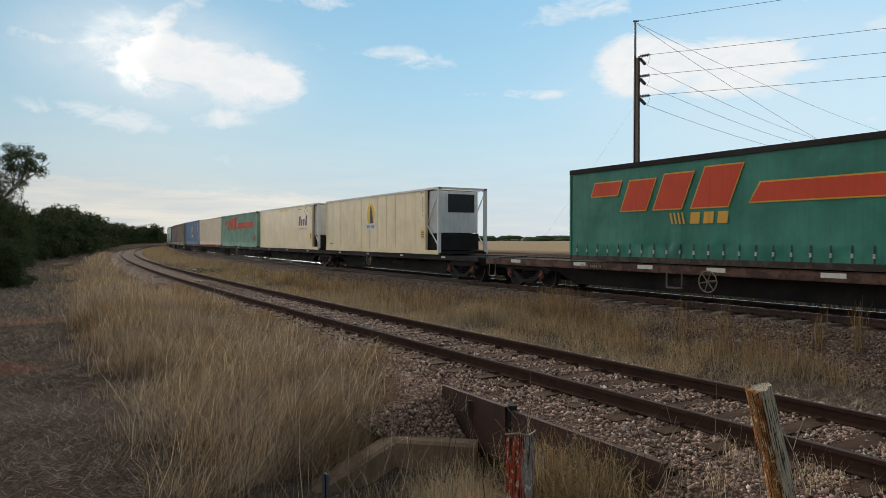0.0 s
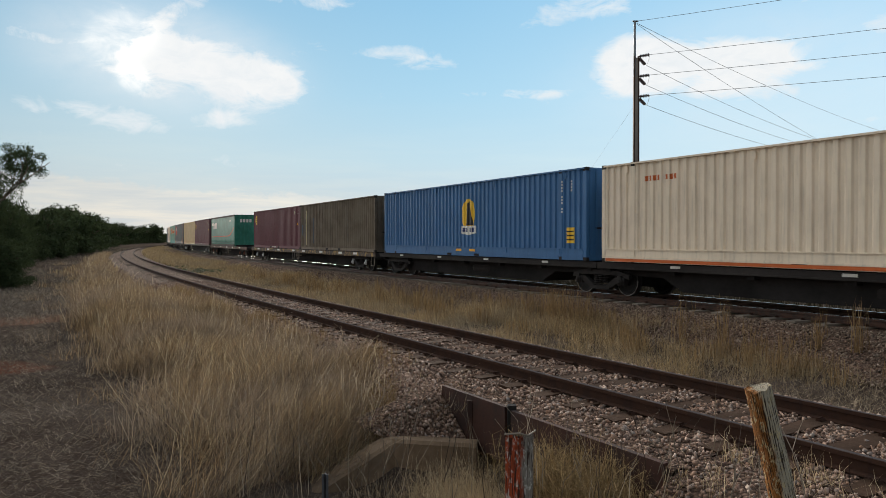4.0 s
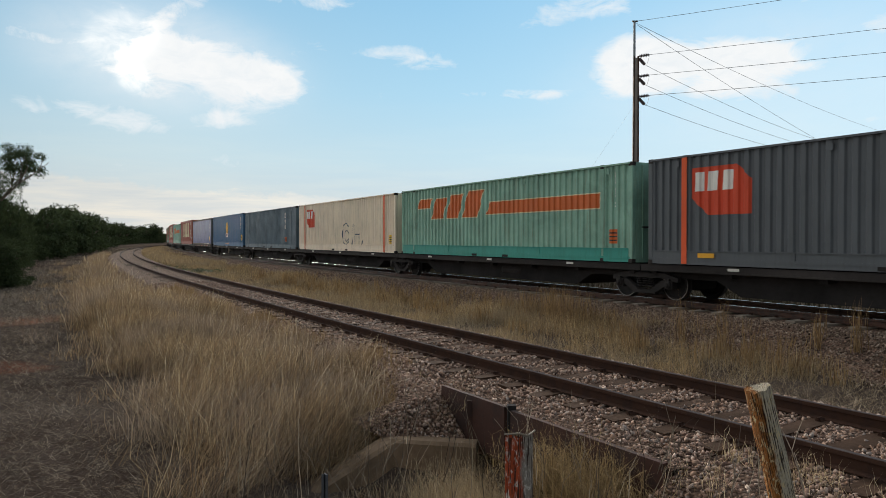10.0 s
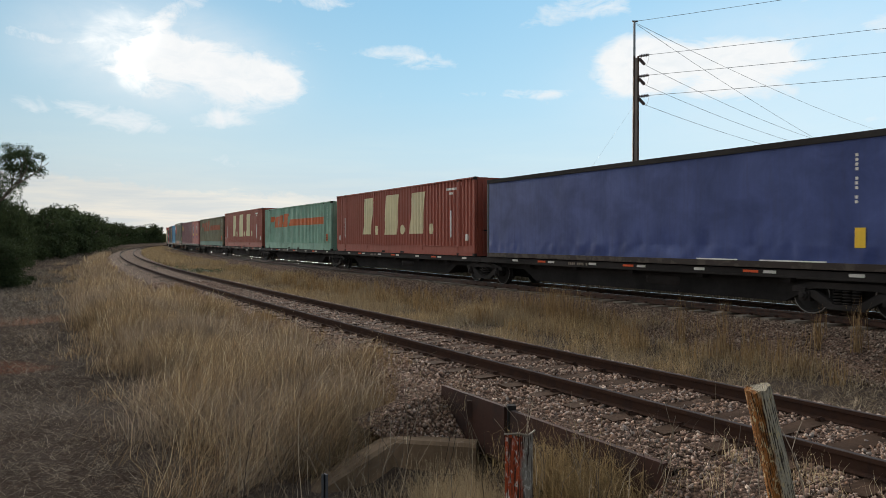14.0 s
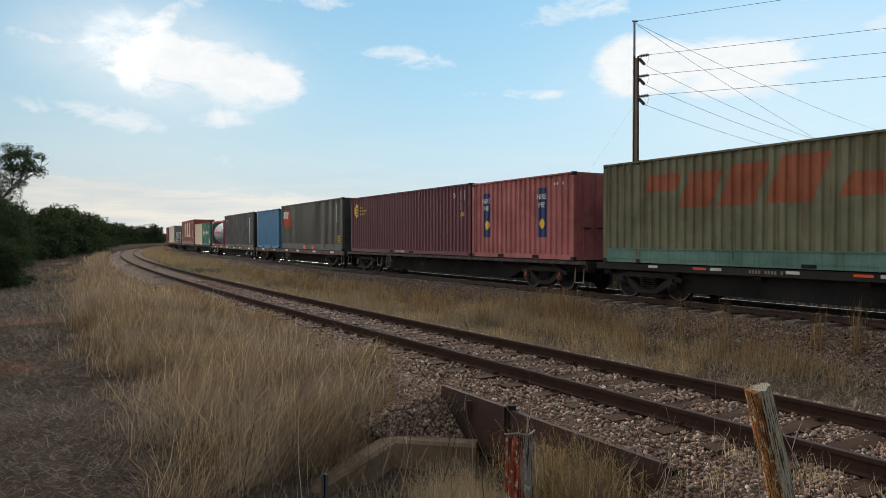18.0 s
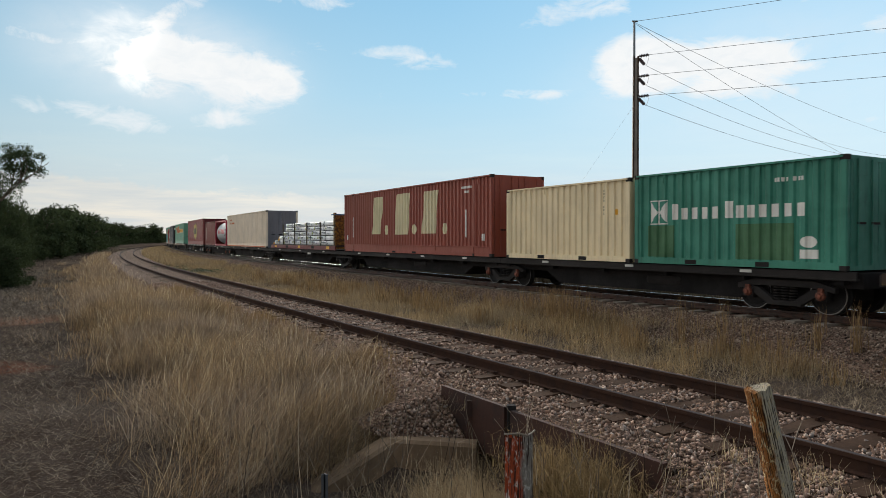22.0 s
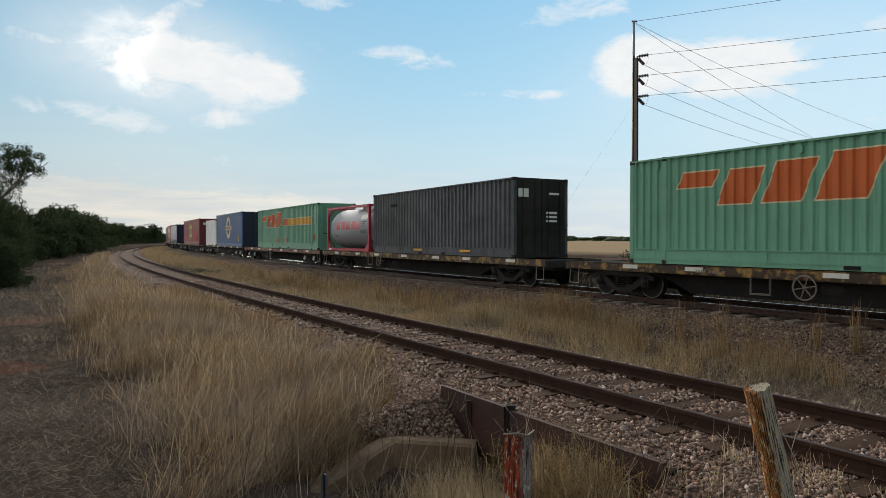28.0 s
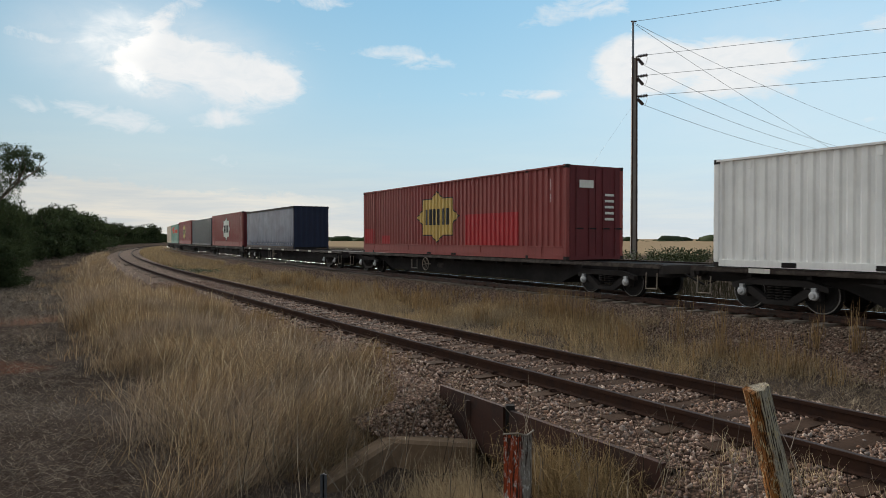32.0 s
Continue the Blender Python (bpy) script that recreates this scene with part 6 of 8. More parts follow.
code_bars(ob, pf, 1.9, 2.1, 9, mat=M_DARKPRINT)
part("label_plate", decal(Geo(), pf, rect(2.4, 1.4, 0.12, 0.16), lift=0.006), M_YELLOW, ob)
put(ob, wp[0], -400.0, -393.95)
put(box_initials(14.65, "brick-orange container with tall cream initial blocks"), wp[1], -415.56, -400.9)
rack = timber_rack(13.4, "red flat rack with ochre end wall carrying wrapped timber")
put(rack, wp[2], -430.4, -417.0)
for tier in range(5):
    reach = -429.7 + (0.0, 1.2, 2.1, 2.7, 2.8)[tier]
    for y in (-0.585, 0.585):
        b = timber_bundle(-417.45 - reach, tier * 3 + int(y > 0))
        MOVERS.append((b, wp[2][1], wp[2][2], Matrix.Translation(((reach - 417.45) / 2 - wp[2][1], y, 1.0 + 0.325 + tier * 0.288))))
# door grey is the off-white with its shade put in
ob, pf = container(14.6, 3.87, OFFWHITE, posts=posts48(14.6), label="off-white ribbed container with an orange foot, doors coloured grey as in shade", lower=0.22, dark=paint("shaded_door_offwhite", "78757a", 0.6, 0.4, 0.25))
part("orange_rail", decal(Geo(), [(-9, 0), (9, 0)], rect(-7.1, 0.03, 14.2, 0.08), lift=0.04), ORANGE_MARK, ob)
g = Geo()
for i in range(4):
    decal(g, pf, rect(-5.95 + i * 0.22, 2.3, 0.15, 0.16), lift=0.005)
for i in range(10):
    decal(g, pf, rect(-5.95 + i * 0.2, 2.02, 0.14, 0.16), lift=0.005)
tagged(part("name_bars", g, ORANGE_MARK, ob), kind="stuff")
put(ob, wp[3], -446.41, -431.8)
put(tank("silver tank container in a red frame with red name blocks", 2), wp[4], -453.32, -447.24)
ob, pf = container(6.08, 3.5, MAROON2, label="oxide-red 20-foot container with white upright name bars")
g = Geo()
for i in range(6):
    decal(g, pf, rect(-2.45, 1.75 - i * 0.24, 0.2, 0.17), lift=0.005)
tagged(part("name_bars", g, M_PRINT, ob), kind="stuff")
code_bars(ob, pf, 2.2, 2.2, 10)
put(ob, wp[4], -459.49, -453.4)
# single wagons to the end of the view
w7 = flat_wagon(-476.6, -460.9, SILL_DARK, "cap", 51, hand=-0.05, label="container wagon with a dark sill", thin=True)
put(box_star(14.62, 4.0, "crimson container with a gold eight-pointed emblem"), w7, -475.61, -461.0)
w8 = flat_wagon(-498.6, -478.6, SILL_OCHRE, "cap_dark", 52, hand=-0.1, label="container wagon with a patchy ochre sill and white plates")
put(box_swift(14.62, GREEN_BRIGHT, ORANGE_MARK, M_CREAMPRINT, "sea-green container with an orange and gold swift mark", x=1.7, gold=GOLD_MARK), w8, -495.86, -481.24)
w9 = flat_wagon(-520.9, -499.6, SILL_OCHRE, "cap_dark", 53, hand=-0.12, label="container wagon with a patchy ochre sill and white plates")
# the dark end colour stands for shade on the doors
ob, pf = container(12.13, 3.9, GREYBLACK, label="grey-black container, its door end coloured dark as in shade", dark=M_DARK, lower=0.16)
part("label_plate", decal(Geo(), pf, rect(-4.1, 2.2, 0.7, 0.14), lift=0.005), M_DARK, ob)
for x in (-1.6, 2.4):
    part("label_plate", decal(Geo(), FLAT_SIDE, rect(x, 0.17, 0.8, 0.08), lift=0.05), M_YELLOW, ob)
g = Geo()
g.box(6.07, 6.078, -1.05, -0.6, 2.2, 2.5)
for z, a in ((1.6, 0.2), (1.45, 0.2), (1.3, 0.2), (2.3, 0.3)):
    g.box(6.07, 6.078, a, a + 0.5, z, z + 0.08)
tagged(part("door_labels", g, M_PRINT, ob), kind="stuff")
put(ob, w9, -513.51, -501.38)
put(tank("silver tank container in a red frame with red name blocks", 3), w9, -520.18, -514.1)
w10 = flat_wagon(-540.9, -521.4, SILL_ORANGE, "cap", 54, hand=-0.07, label="container wagon with a rusted orange sill and white plates")
ob = box_swift(14.52, GREEN_BRIGHT, ORANGE_MARK, M_CREAMPRINT, "bright sea-green container with an orange and gold swift mark", x=1.3, gold=GOLD_MARK, patches=(-1.7, 0.5))
put(ob, w10, -536.22, -521.69)
w11 = flat_wagon(-561.2, -541.5, SILL_DARK, "cap", 55, deep=True, hand=-0.1, label="dark container wagon with a fishbelly girder", thin=True)
# a darker copy of the blue puts shade on the ends
ob, pf = container(12.18, 4.06, BLUE_DULL, label="dull blue container with a cream ring emblem and name bar", lower=0.12, pitch=0.21, dark=paint("shaded_end_blue", "2b3242", 0.6, 0.3, 0.2))
g = Geo()
for p in ring_polys(0.05, 1.72, 1.02, 1.02, 0.36, 28):
    decal(g, pf, p, lift=0.006)
decal(g, pf, rect(-1.6, 1.55, 3.3, 0.36), lift=0.009)
part("ring_emblem", g, M_CREAMPRINT, ob)
g = Geo()
for i in range(17):
    if i != 8:
        decal(g, pf, rect(-1.5 + i * 0.188, 1.63, 0.13, 0.2), lift=0.013)
tagged(part("name_bars", g, NAVY_MARK, ob), kind="stuff")
tag_square(ob, pf, 4.5, 0.5, 0.34, 0.42, YELLOW_MARK)
code_bars(ob, pf, 4.8, 2.5, 11)
code_bars(ob, pf, 5.15, 2.5, 5)
put(ob, w11, -554.0, -541.82)
ob, pf = container(6.1, 3.66, WHITE_CLEAN, label="clean white 20-foot container")
code_bars(ob, pf, 2.2, 2.25, 9, mat=GREY_MARK)
put(ob, w11, -560.53, -554.45)
w12 = flat_wagon(-584.2, -562.2, SILL_DARK, "cap", 56, hand=-0.1, white=False, label="low dark container wagon, partly empty", thin=True)
put(box_star(16.1, 4.09, "long crimson container with a gold eight-pointed emblem and repainted red patches", patched=True), w12, -582.2, -566.05)
w13 = flat_wagon(-608.2, -585.2, SILL_DARK, "cap", 57, hand=-0.1, label="container wagon with a dark sill", thin=True)
# end colour darker than the curtain, with the ends' shade in it
put(curtain_box(13.0, 3.9, CURTAIN_NAVY, "plain navy curtain-sided container, its ends coloured darker as in shade", 41, end_mat=paint("shaded_end_navy", "252c42", 0.6, 0.3, 0.2)), w13, -607.12, -594.12)
P5 = [(-624.0, -608.7), (-639.2, -624.0), (-656.5, -639.2), (-672.0, -656.5), (-688.0, -672.0)]
wp = [skeletal_wagon(a, b, ([b - (a + b) / 2 - 1.5] if i == 0 else []) + [a - (a + b) / 2 + (1.9 if i == 4 else 0.0)], ["cap_dark", "cap_dark"] if i == 0 else ["cap_dark"], i + 63) for i, (a, b) in enumerate(P5)]
put(box_star(14.6, 4.05, "crimson container with a white eight-pointed emblem", white=True), wp[0], -623.44, -608.84)
put(container(14.6, 3.9, CHARCOAL, posts=posts48(14.6), label="plain charcoal ribbed steel container")[0], wp[1], -638.9, -624.3)
put(box_star(15.6, 4.05, "crimson container with a gold eight-pointed emblem"), wp[2], -655.9, -640.3)
put(box_swift(14.6, GREEN_FADED, RED_MARK, RED_MARK, "sea-green container with an orange-red swift mark"), wp[3], -671.6, -657.0)
put(container(14.6, 3.9, OFFWHITE, posts=posts48(14.6), label="plain off-white ribbed steel container")[0], wp[4], -687.4, -672.8)

# ---------------------------------------------------------------- sleepers and fastenings
def build_sleepers(track, line, z0, gap, lo, hi, mat, half, top, seed, depth=0.14, wid=0.12):
    r = random.Random(seed)
    meshes = []
    for k in range(5):
        g = Geo()
        n = 6
        for i in range(n + 1):
            x = -half + 2 * half * i / n
            j = lambda a: r.uniform(-a, a)
            e = 0.02 if i in (0, n) else 0.0
            g.v += [(x, -wid + j(0.008) + e, -depth), (x, wid + j(0.008) - e, -depth), (x, wid + j(0.01) - e, j(0.008)), (x, -wid + j(0.01) + e, j(0.008))]
        for i in range(n):
            for q in range(4):
                a, b = 4 * i + q, 4 * i + (q + 1) % 4
                g.f.append((a, b, b + 4, a + 4))
        g.f += [(0, 3, 2, 1), (4 * n, 4 * n + 1, 4 * n + 2, 4 * n + 3)]
        meshes.append(g.mesh("sleeper", mat))
    clip = Geo().prism([(-0.04, 0.0), (0.04, 0.0), (0.025, 0.03), (-0.025, 0.03)], -0.04, 0.04).box(-0.012, 0.012, -0.06, 0.02, 0.01, 0.045).mesh("rail_clip", M_RAIL_OLD)
    s = hi
    while s > lo:
        x, y, hx, hy = line_point(s, line, r.uniform(-0.04, 0.04))
        a = math.atan2(hy[0], hx[0]) + math.pi / 2 + radians(r.uniform(-1.2, 1.2))
        sl = part("sleeper", meshes[r.randrange(5)], None, track, "", Matrix.Translation((x[0], y[0], z0 + top + r.uniform(-0.012, 0.012) - 0.028 * min(1.0, max(0.0, (-s - 24) / 8)))) @ Matrix.Rotation(a, 4, "Z"))
        if s > -24:
            for o in (-0.752, 0.752):
                for d in (-0.09, 0.09):
                    part("rail_clip", clip, None, sl, "", Matrix.Translation((o + d, 0, 0.0)) @ Matrix.Rotation(math.pi / 2 if d > 0 else -math.pi / 2, 4, "Z"))
        s -= gap


build_sleepers(track_side, SIDING, Z_SIDING, 0.66, -78, 5, M_TIMBER, 1.22, -0.163, 3)
build_sleepers(track_main, MAIN, 0.0, 0.68, -75, 3, M_CONC_SLEEPER, 1.30, -0.163, 5, 0.2, 0.13)


# ---------------------------------------------------------------- loose stones and grass, as masses
def heights(x, y):
    return np.array([ground_height(float(a), float(b)) for a, b in zip(x, y)])


def bed_height(w, prof, z0, ground):
    p = sorted(prof)
    z = np.interp(w, [q[0] for q in p], [q[1] for q in p]) + z0
    inside = (w > p[0][0]) & (w < p[-1][0])
    return np.where(inside, np.maximum(z, ground), ground)


def mass(name, verts, tris, mat, label, category):
    me = bpy.data.meshes.new(name)
    me.vertices.add(len(verts))
    me.vertices.foreach_set("co", verts.astype(np.float32).ravel())
    n = len(tris)
    me.loops.add(n * 3)
    me.polygons.add(n)
    me.loops.foreach_set("vertex_index", tris.astype(np.int32).ravel())
    me.polygons.foreach_set("loop_start", np.arange(0, n * 3, 3, dtype=np.int32))
    me.update(calc_edges=True)
    me.materials.append(mat)
    return tagged(new(name, me), label, category, kind="stuff")


def stones(name, x, y, z, size, seed, mat, label):
    R = np.random.RandomState(seed)
    n = len(x)
    cube = np.array([(-1, -1, -1), (1, -1, -1), (1, 1, -1), (-1, 1, -1), (-1, -1, 1), (1, -1, 1), (1, 1, 1), (-1, 1, 1)], float) * 0.62
    tri = np.array([(0, 2, 1), (0, 3, 2), (4, 5, 6), (4, 6, 7), (0, 1, 5), (0, 5, 4), (1, 2, 6), (1, 6, 5), (2, 3, 7), (2, 7, 6), (3, 0, 4), (3, 4, 7)])
    v = cube[None] + R.uniform(-0.34, 0.34, (n, 8, 3))
    v *= (size[:, None] * R.uniform(0.6, 1.15, (n, 3)) * np.array([1, 1, 0.62]))[:, None, :]
    q = R.normal(size=(n, 4))
    q /= np.linalg.norm(q, axis=1)[:, None]
    a, b, c, d = q.T
    M = np.stack([np.stack([1 - 2 * (c * c + d * d), 2 * (b * c - a * d), 2 * (b * d + a * c)], -1), np.stack([2 * (b * c + a * d), 1 - 2 * (b * b + d * d), 2 * (c * d - a * b)], -1), np.stack([2 * (b * d - a * c), 2 * (c * d + a * b), 1 - 2 * (b * b + c * c)], -1)], 1)
    v = np.einsum("nij,nkj->nki", M, v) + np.stack([x, y, z], -1)[:, None, :]
    t = tri[None] + (np.arange(n) * 8)[:, None, None]
    return mass(name, v.reshape(-1, 3), t.reshape(-1, 3), mat, label, "stones")


M_STONE = island_mat("crushed_stone", ["42352e", "7e665a", "987e6e", "b09686", "8a6b58", "c4b0a0", "a48672", "665348", "938880"], 0.95, 40.0, 0.4, spec=0.08)
M_STONE_DULL = island_mat("dull_crushed_stone", ["362d28", "66564b", "7a675a", "917e6f", "54453b", "a89686", "725f50"], 0.95, 40.0, 0.4, spec=0.08)
R0 = np.random.RandomState(11)


def scatter(n, lo, hi, power, line, w0, w1, R):
    """Places along a track, thicker towards the near end hi."""
    u = R.uniform(0, 1, n)
    s = hi - (hi - lo) * u ** power
    w = R.uniform(w0, w1, n)
    x, y, _, _ = line_point(s, line, w)
    return s, w, x, y


def ballast_stones():
    s, w, x, y = scatter(92000, -34, 2.5, 1.8, SIDING, -2.1, 2.6, R0)
    keep = R0.uniform(0, 1, len(w)) < np.where(w > 1.9, 0.55, 1.0)
    keep &= ~((np.abs(np.abs(w) - 0.752) < 0.07))
    keep &= ~((s < CUT_B) & (s > CUT_A) & (w > 1.83))
    tie = np.abs((5 - s) % 0.66 - 0.33)
    keep &= ~((tie > 0.21) & (np.abs(w) < 1.22) & (R0.uniform(0, 1, len(w)) < 0.95))
    s, w, x, y = s[keep], w[keep], x[keep], y[keep]
    d = np.hypot(x, y)
    z = bed_height(w, bed_side, -0.10, np.full(len(w), GROUND_Z))
    size = 0.012 + 0.022 * R0.uniform(0, 1, len(w)) ** 1.8 * (1 + d * 0.02)
    stones("ballast_stones", x, y, z + size * 0.25 + 0.005, size, 3, M_STONE, "loose pinkish-brown crushed stones along the siding")
    s, w, x, y = scatter(36000, -42, 1, 1.3, MAIN, 1.25, 4.0, R0)
    d = np.hypot(x, y)
    z = bed_height(w, bed_main, -0.02, np.full(len(w), GROUND_Z))
    size = R0.uniform(0.012, 0.03, len(w)) * (1 + d * 0.012)
    stones("shoulder_stones", x, y, z + size * 0.25, size, 5, M_STONE_DULL, "loose grey-brown crushed stones on the main line shoulder")


def culvert_heap():
    """Stones spilling down beside and against the far end of the edge plate."""
    R = np.random.RandomState(61)
    n = 6500
    s, w = R.uniform(-10.8, -7.15, n), R.uniform(1.7, 3.0, n)
    top = bed_height(w, bed_side, -0.10, np.full(n, GROUND_Z - 0.15))
    spill = -0.36 - 0.75 * np.clip(s + 8.0, 0, 1) - 0.25 * np.clip(w - 1.95, 0, 1)
    past = s > CUT_A
    z = np.where(past, spill - R.uniform(0, 0.04, n), top)
    keep = ~past | (w > 1.94)
    # the packed slope under them
    g = Geo()
    for sv in np.linspace(-8.3, -7.05, 8):
        for wv in np.linspace(1.93, 3.1, 6):
            gx, gy, _, _ = line_point(sv, SIDING, wv)
            while gy[0] < 8.66:
                wv -= 0.02
                gx, gy, _, _ = line_point(sv, SIDING, wv)
            g.v.append((float(gx[0]), float(gy[0]), -0.38 - 0.75 * min(1, max(0, sv + 8.0)) - 0.25 * (wv - 1.95)))
    g.f = [(i * 6 + j, i * 6 + j + 1, i * 6 + j + 7, i * 6 + j + 6) for i in range(7) for j in range(5)]
    tagged(new("spilled_bed", g.mesh("spilled_bed", M_BALLAST, True)), "packed stony slope beside the culvert plate", "ballast", kind="structure")
    x, y, _, _ = line_point(s, SIDING, w)
    keep &= y > 8.66
    stones("spilled_stones", x[keep], y[keep], z[keep] + 0.01, R.uniform(0.014, 0.034, n)[keep], 62, M_STONE, "grey-brown stones spilling down beside the culvert")


ballast_stones()
culvert_heap()


def blades(name, x, y, z, h, wid, lean_dir, lean, seed, mat, label, curl=0.6, kink=0.8):
    """Bent tapering blades of three lengths: h long, lean in radians from upright towards lean_dir, drooping more towards the tip."""
    R = np.random.RandomState(seed)
    n = len(x)
    f = R.uniform(0, 2 * np.pi, n)
    side = np.stack([np.cos(f) * wid / 2, np.sin(f) * wid / 2, np.zeros(n)], -1)
    p = np.stack([x, y, z], -1)
    rows, ld = [p - side, p + side], lean_dir + 0.0
    for k, (cut, turn) in enumerate(((0.9, -0.5), (0.65, 0.0), (0.0, 0.6))):
        a = np.clip(lean * (1 + curl * turn) + R.normal(0, 0.28 * kink, n), -0.9, 1.9)
        p = p + np.stack([np.cos(ld) * np.sin(a), np.sin(ld) * np.sin(a), np.cos(a)], -1) * (h * (0.38, 0.34, 0.28)[k])[:, None]
        rows += [p - side * cut, p + side * cut] if cut else [p]
        ld = ld + R.normal(0, kink, n)
    v = np.stack(rows, 1)
    t = np.array([(0, 1, 3), (0, 3, 2), (2, 3, 5), (2, 5, 4), (4, 5, 6)])[None] + (np.arange(n) * 7)[:, None, None]
    return mass(name, v.reshape(-1, 3), t.reshape(-1, 3), mat, label, "grass")


M_STRAW = island_mat("dry_straw", ["261e18", "967c5c", "5c4b3f", "bfa077", "40342b", "dcc398", "6e5945", "a68966", "30271f"], 0.85, 6.0, 0.2, 0.3, ("4e4540", "a59689"), 0.12)
M_STRAW_PALE = island_mat("pale_straw", ["74624e", "cdb48e", "b09876", "e6d4b0", "947c62", "d4be98"], 0.85, 6.0, 0.25, 0.35, spec=0.12)
M_STRAW_LONG = island_mat("long_pale_straw", ["8a7258", "bfa680", "a88e70", "dccaa6", "cdb590"], 0.85, 6.0, 0.2, 0.35, ("8a7e74", "b8aa9a"), 0.12)
M_GREENISH = island_mat("half_green_grass", ["544838", "a38a64", "b59a72", "7e6c50", "d0b890", "6c5f46", "a48a62"], 0.85, 6.0, 0.25, 0.35, ("6e6454", "a0937e"), 0.12)
M_WEED = island_mat("brown_weed", ["64503a", "8c7250", "a3875e", "5a4a36"], 0.85, 6.0, 0.3, 0.3)
M_TANGLE = island_mat("curled_dead_stems", ["5a4834", "8e7654", "b49a70", "74603f", "c4aa7c"], 0.9, 6.0, 0.3, 0.2, spec=0.1)
# tones kept dark to stand for the shade seen under the train
M_FARWEED = island_mat("shade_dark_weeds", ["2c281c", "3e3826", "4c4430", "34301f"], 0.9, 6.0, 0.3)
M_LITTER = island_mat("straw_litter", ["2a231e", "5a4f46", "807462", "ae9f8b", "3a322b", "675b4f"], 0.9, 8.0, 0.3, 0.2)
M_LITTER_PALE = island_mat("pale_fallen_straw", ["5a4c3e", "8a7a64", "a8967c", "6e6050", "c0ae92"], 0.9, 8.0, 0.3)
M_TWIG = plain("grey_twig_bark", lin("8a7c6c"), 0.9, 0, 0.3, 40.0)
DOWN = math.atan2(-0.522, -0.853)   # away from the siding, towards the path


def clumpy(x, y, scale, seed, bias):
    return np.array([noise.noise((float(a) * scale, float(b) * scale, seed)) for a, b in zip(x, y)]) + bias


def before_wing(x, y):
    """True on the culvert's side of the wing wall."""
    return (y < 8.75) & (x > np.where(y > 7.3, -0.70 + (y - 8.68) * 0.754, -1.74 + (y - 7.3) * 0.35))


def grass_bank():
    R = np.random.RandomState(21)
    parts = []
    for n, lo, hi, pw in ((300000, -26, 1.0, 1.35), (90000, -110, -20, 1.7)):
        s, w, x, y = scatter(n, lo, hi, pw, SIDING, 1.5, 6.6, R)
        d = np.hypot(x, y)
        den = clumpy(x, y, 0.55, 2.3, 0.0) + 0.5 * clumpy(x, y, 1.7, 5.3, 0.0)
        edge_out = 5.1 + 0.7 * clumpy(x, y, 0.4, 9.1, 0.0) + 0.5 * clumpy(x, y, 1.5, 19.1, 0.0) + 0.8 * np.clip((s + 5.0) / 5, 0, 1) - 1.4 * np.clip((-s - 20) / 40, 0, 1)
        keep = (w < edge_out + R.normal(0, 0.22, n)) & (R.uniform(-0.75, 0.40, n) < 0.8 * den - 0.45 * np.clip((2.6 - w) / 1.1, 0, 1))
        keep &= w > 1.5 + 0.5 * R.uniform(0, 1, n) ** 2 + 0.25 * np.clip((s + 12) / 6, 0, 1) + 0.55 * np.clip((-s - 14) / 12, 0, 1)
        keep &= ~before_wing(x, y)
        # the stones spilling behind the head wall lie nearly bare
        keep &= ~((x / y > -0.10) & (y < 11.5) & (R.uniform(0, 1, n) < 0.86))
        parts.append([q[keep] for q in (x, y, w, d, den)])
    x, y, w, d, den = [np.concatenate(q) for q in zip(*parts)]
    g = heights(x, y)
    z = bed_height(w, bed_side, -0.10, g)
    n = len(x)
    h = (0.26 + 0.55 * R.uniform(0, 1, n) ** 1.2 + 0.22 * np.clip(den + 0.25, 0, 1)) * np.clip((w - 1.0) / 1.3, 0.4, 1.0)
    h *= np.where(d > 25, 0.85, 1.0) * np.where((x / y > -0.14) & (y < 12), np.clip((y - 7.6) / 4.2, 0.4, 1.0), 1.0)
    wid = (0.0014 + 0.00032 * d) * R.uniform(0.6, 1.5, n)
    field = clumpy(x, y, 0.35, 14.0, 0.0)
    lodged = R.uniform(0, 1, n) < 0.80 + 0.3 * field - 0.45 * np.clip((d - 13) / 8, 0, 1)
    ang = np.where(lodged, 0.1 + 1.4 * field + R.normal(0, 0.85, n), R.uniform(0, 2 * np.pi, n))
    lean = np.where(lodged, R.uniform(0.45, 1.2, n) + 0.15 * np.clip((13 - d) / 5, 0, 1), R.uniform(0.05, 0.8, n))
    h *= 1 + 0.35 * np.clip((12 - d) / 4, 0, 1)
    pick = R.uniform(0, 1, n) < 0.075
    q = int(pick.sum())
    blades("long_straws", x[pick], y[pick], z[pick], R.uniform(0.55, 1.05, q) * np.clip((w[pick] - 1.0) / 1.2, 0.5, 1.0), 0.0028 + 0.0004 * d[pick], R.choice([0.2, 0.2, DOWN], q) + R.normal(0, 0.6, q), R.uniform(0.4, 1.2, q), 39, M_STRAW_LONG, "long pale straws standing out of the bank", 0.9, 0.9)
    blades("grass_bank", x, y, z - 0.02, h, wid, ang, lean, 31, M_STRAW, "tall dry straw-coloured grass lodged along the bank", 0.6, 1.0)
    # thin brown seed grass creeping up over the stones
    s, w, x, y = scatter(34000, -30, -7.5, 1.3, SIDING, 1.35, 3.0, R)
    keep = (R.uniform(-0.5, 0.5, len(x)) < clumpy(x, y, 0.8, 61.0, 0.0) + 0.5 * (w - 2.0)) & ~before_wing(x, y) & ~((x / y > -0.07) & (y < 11.0))
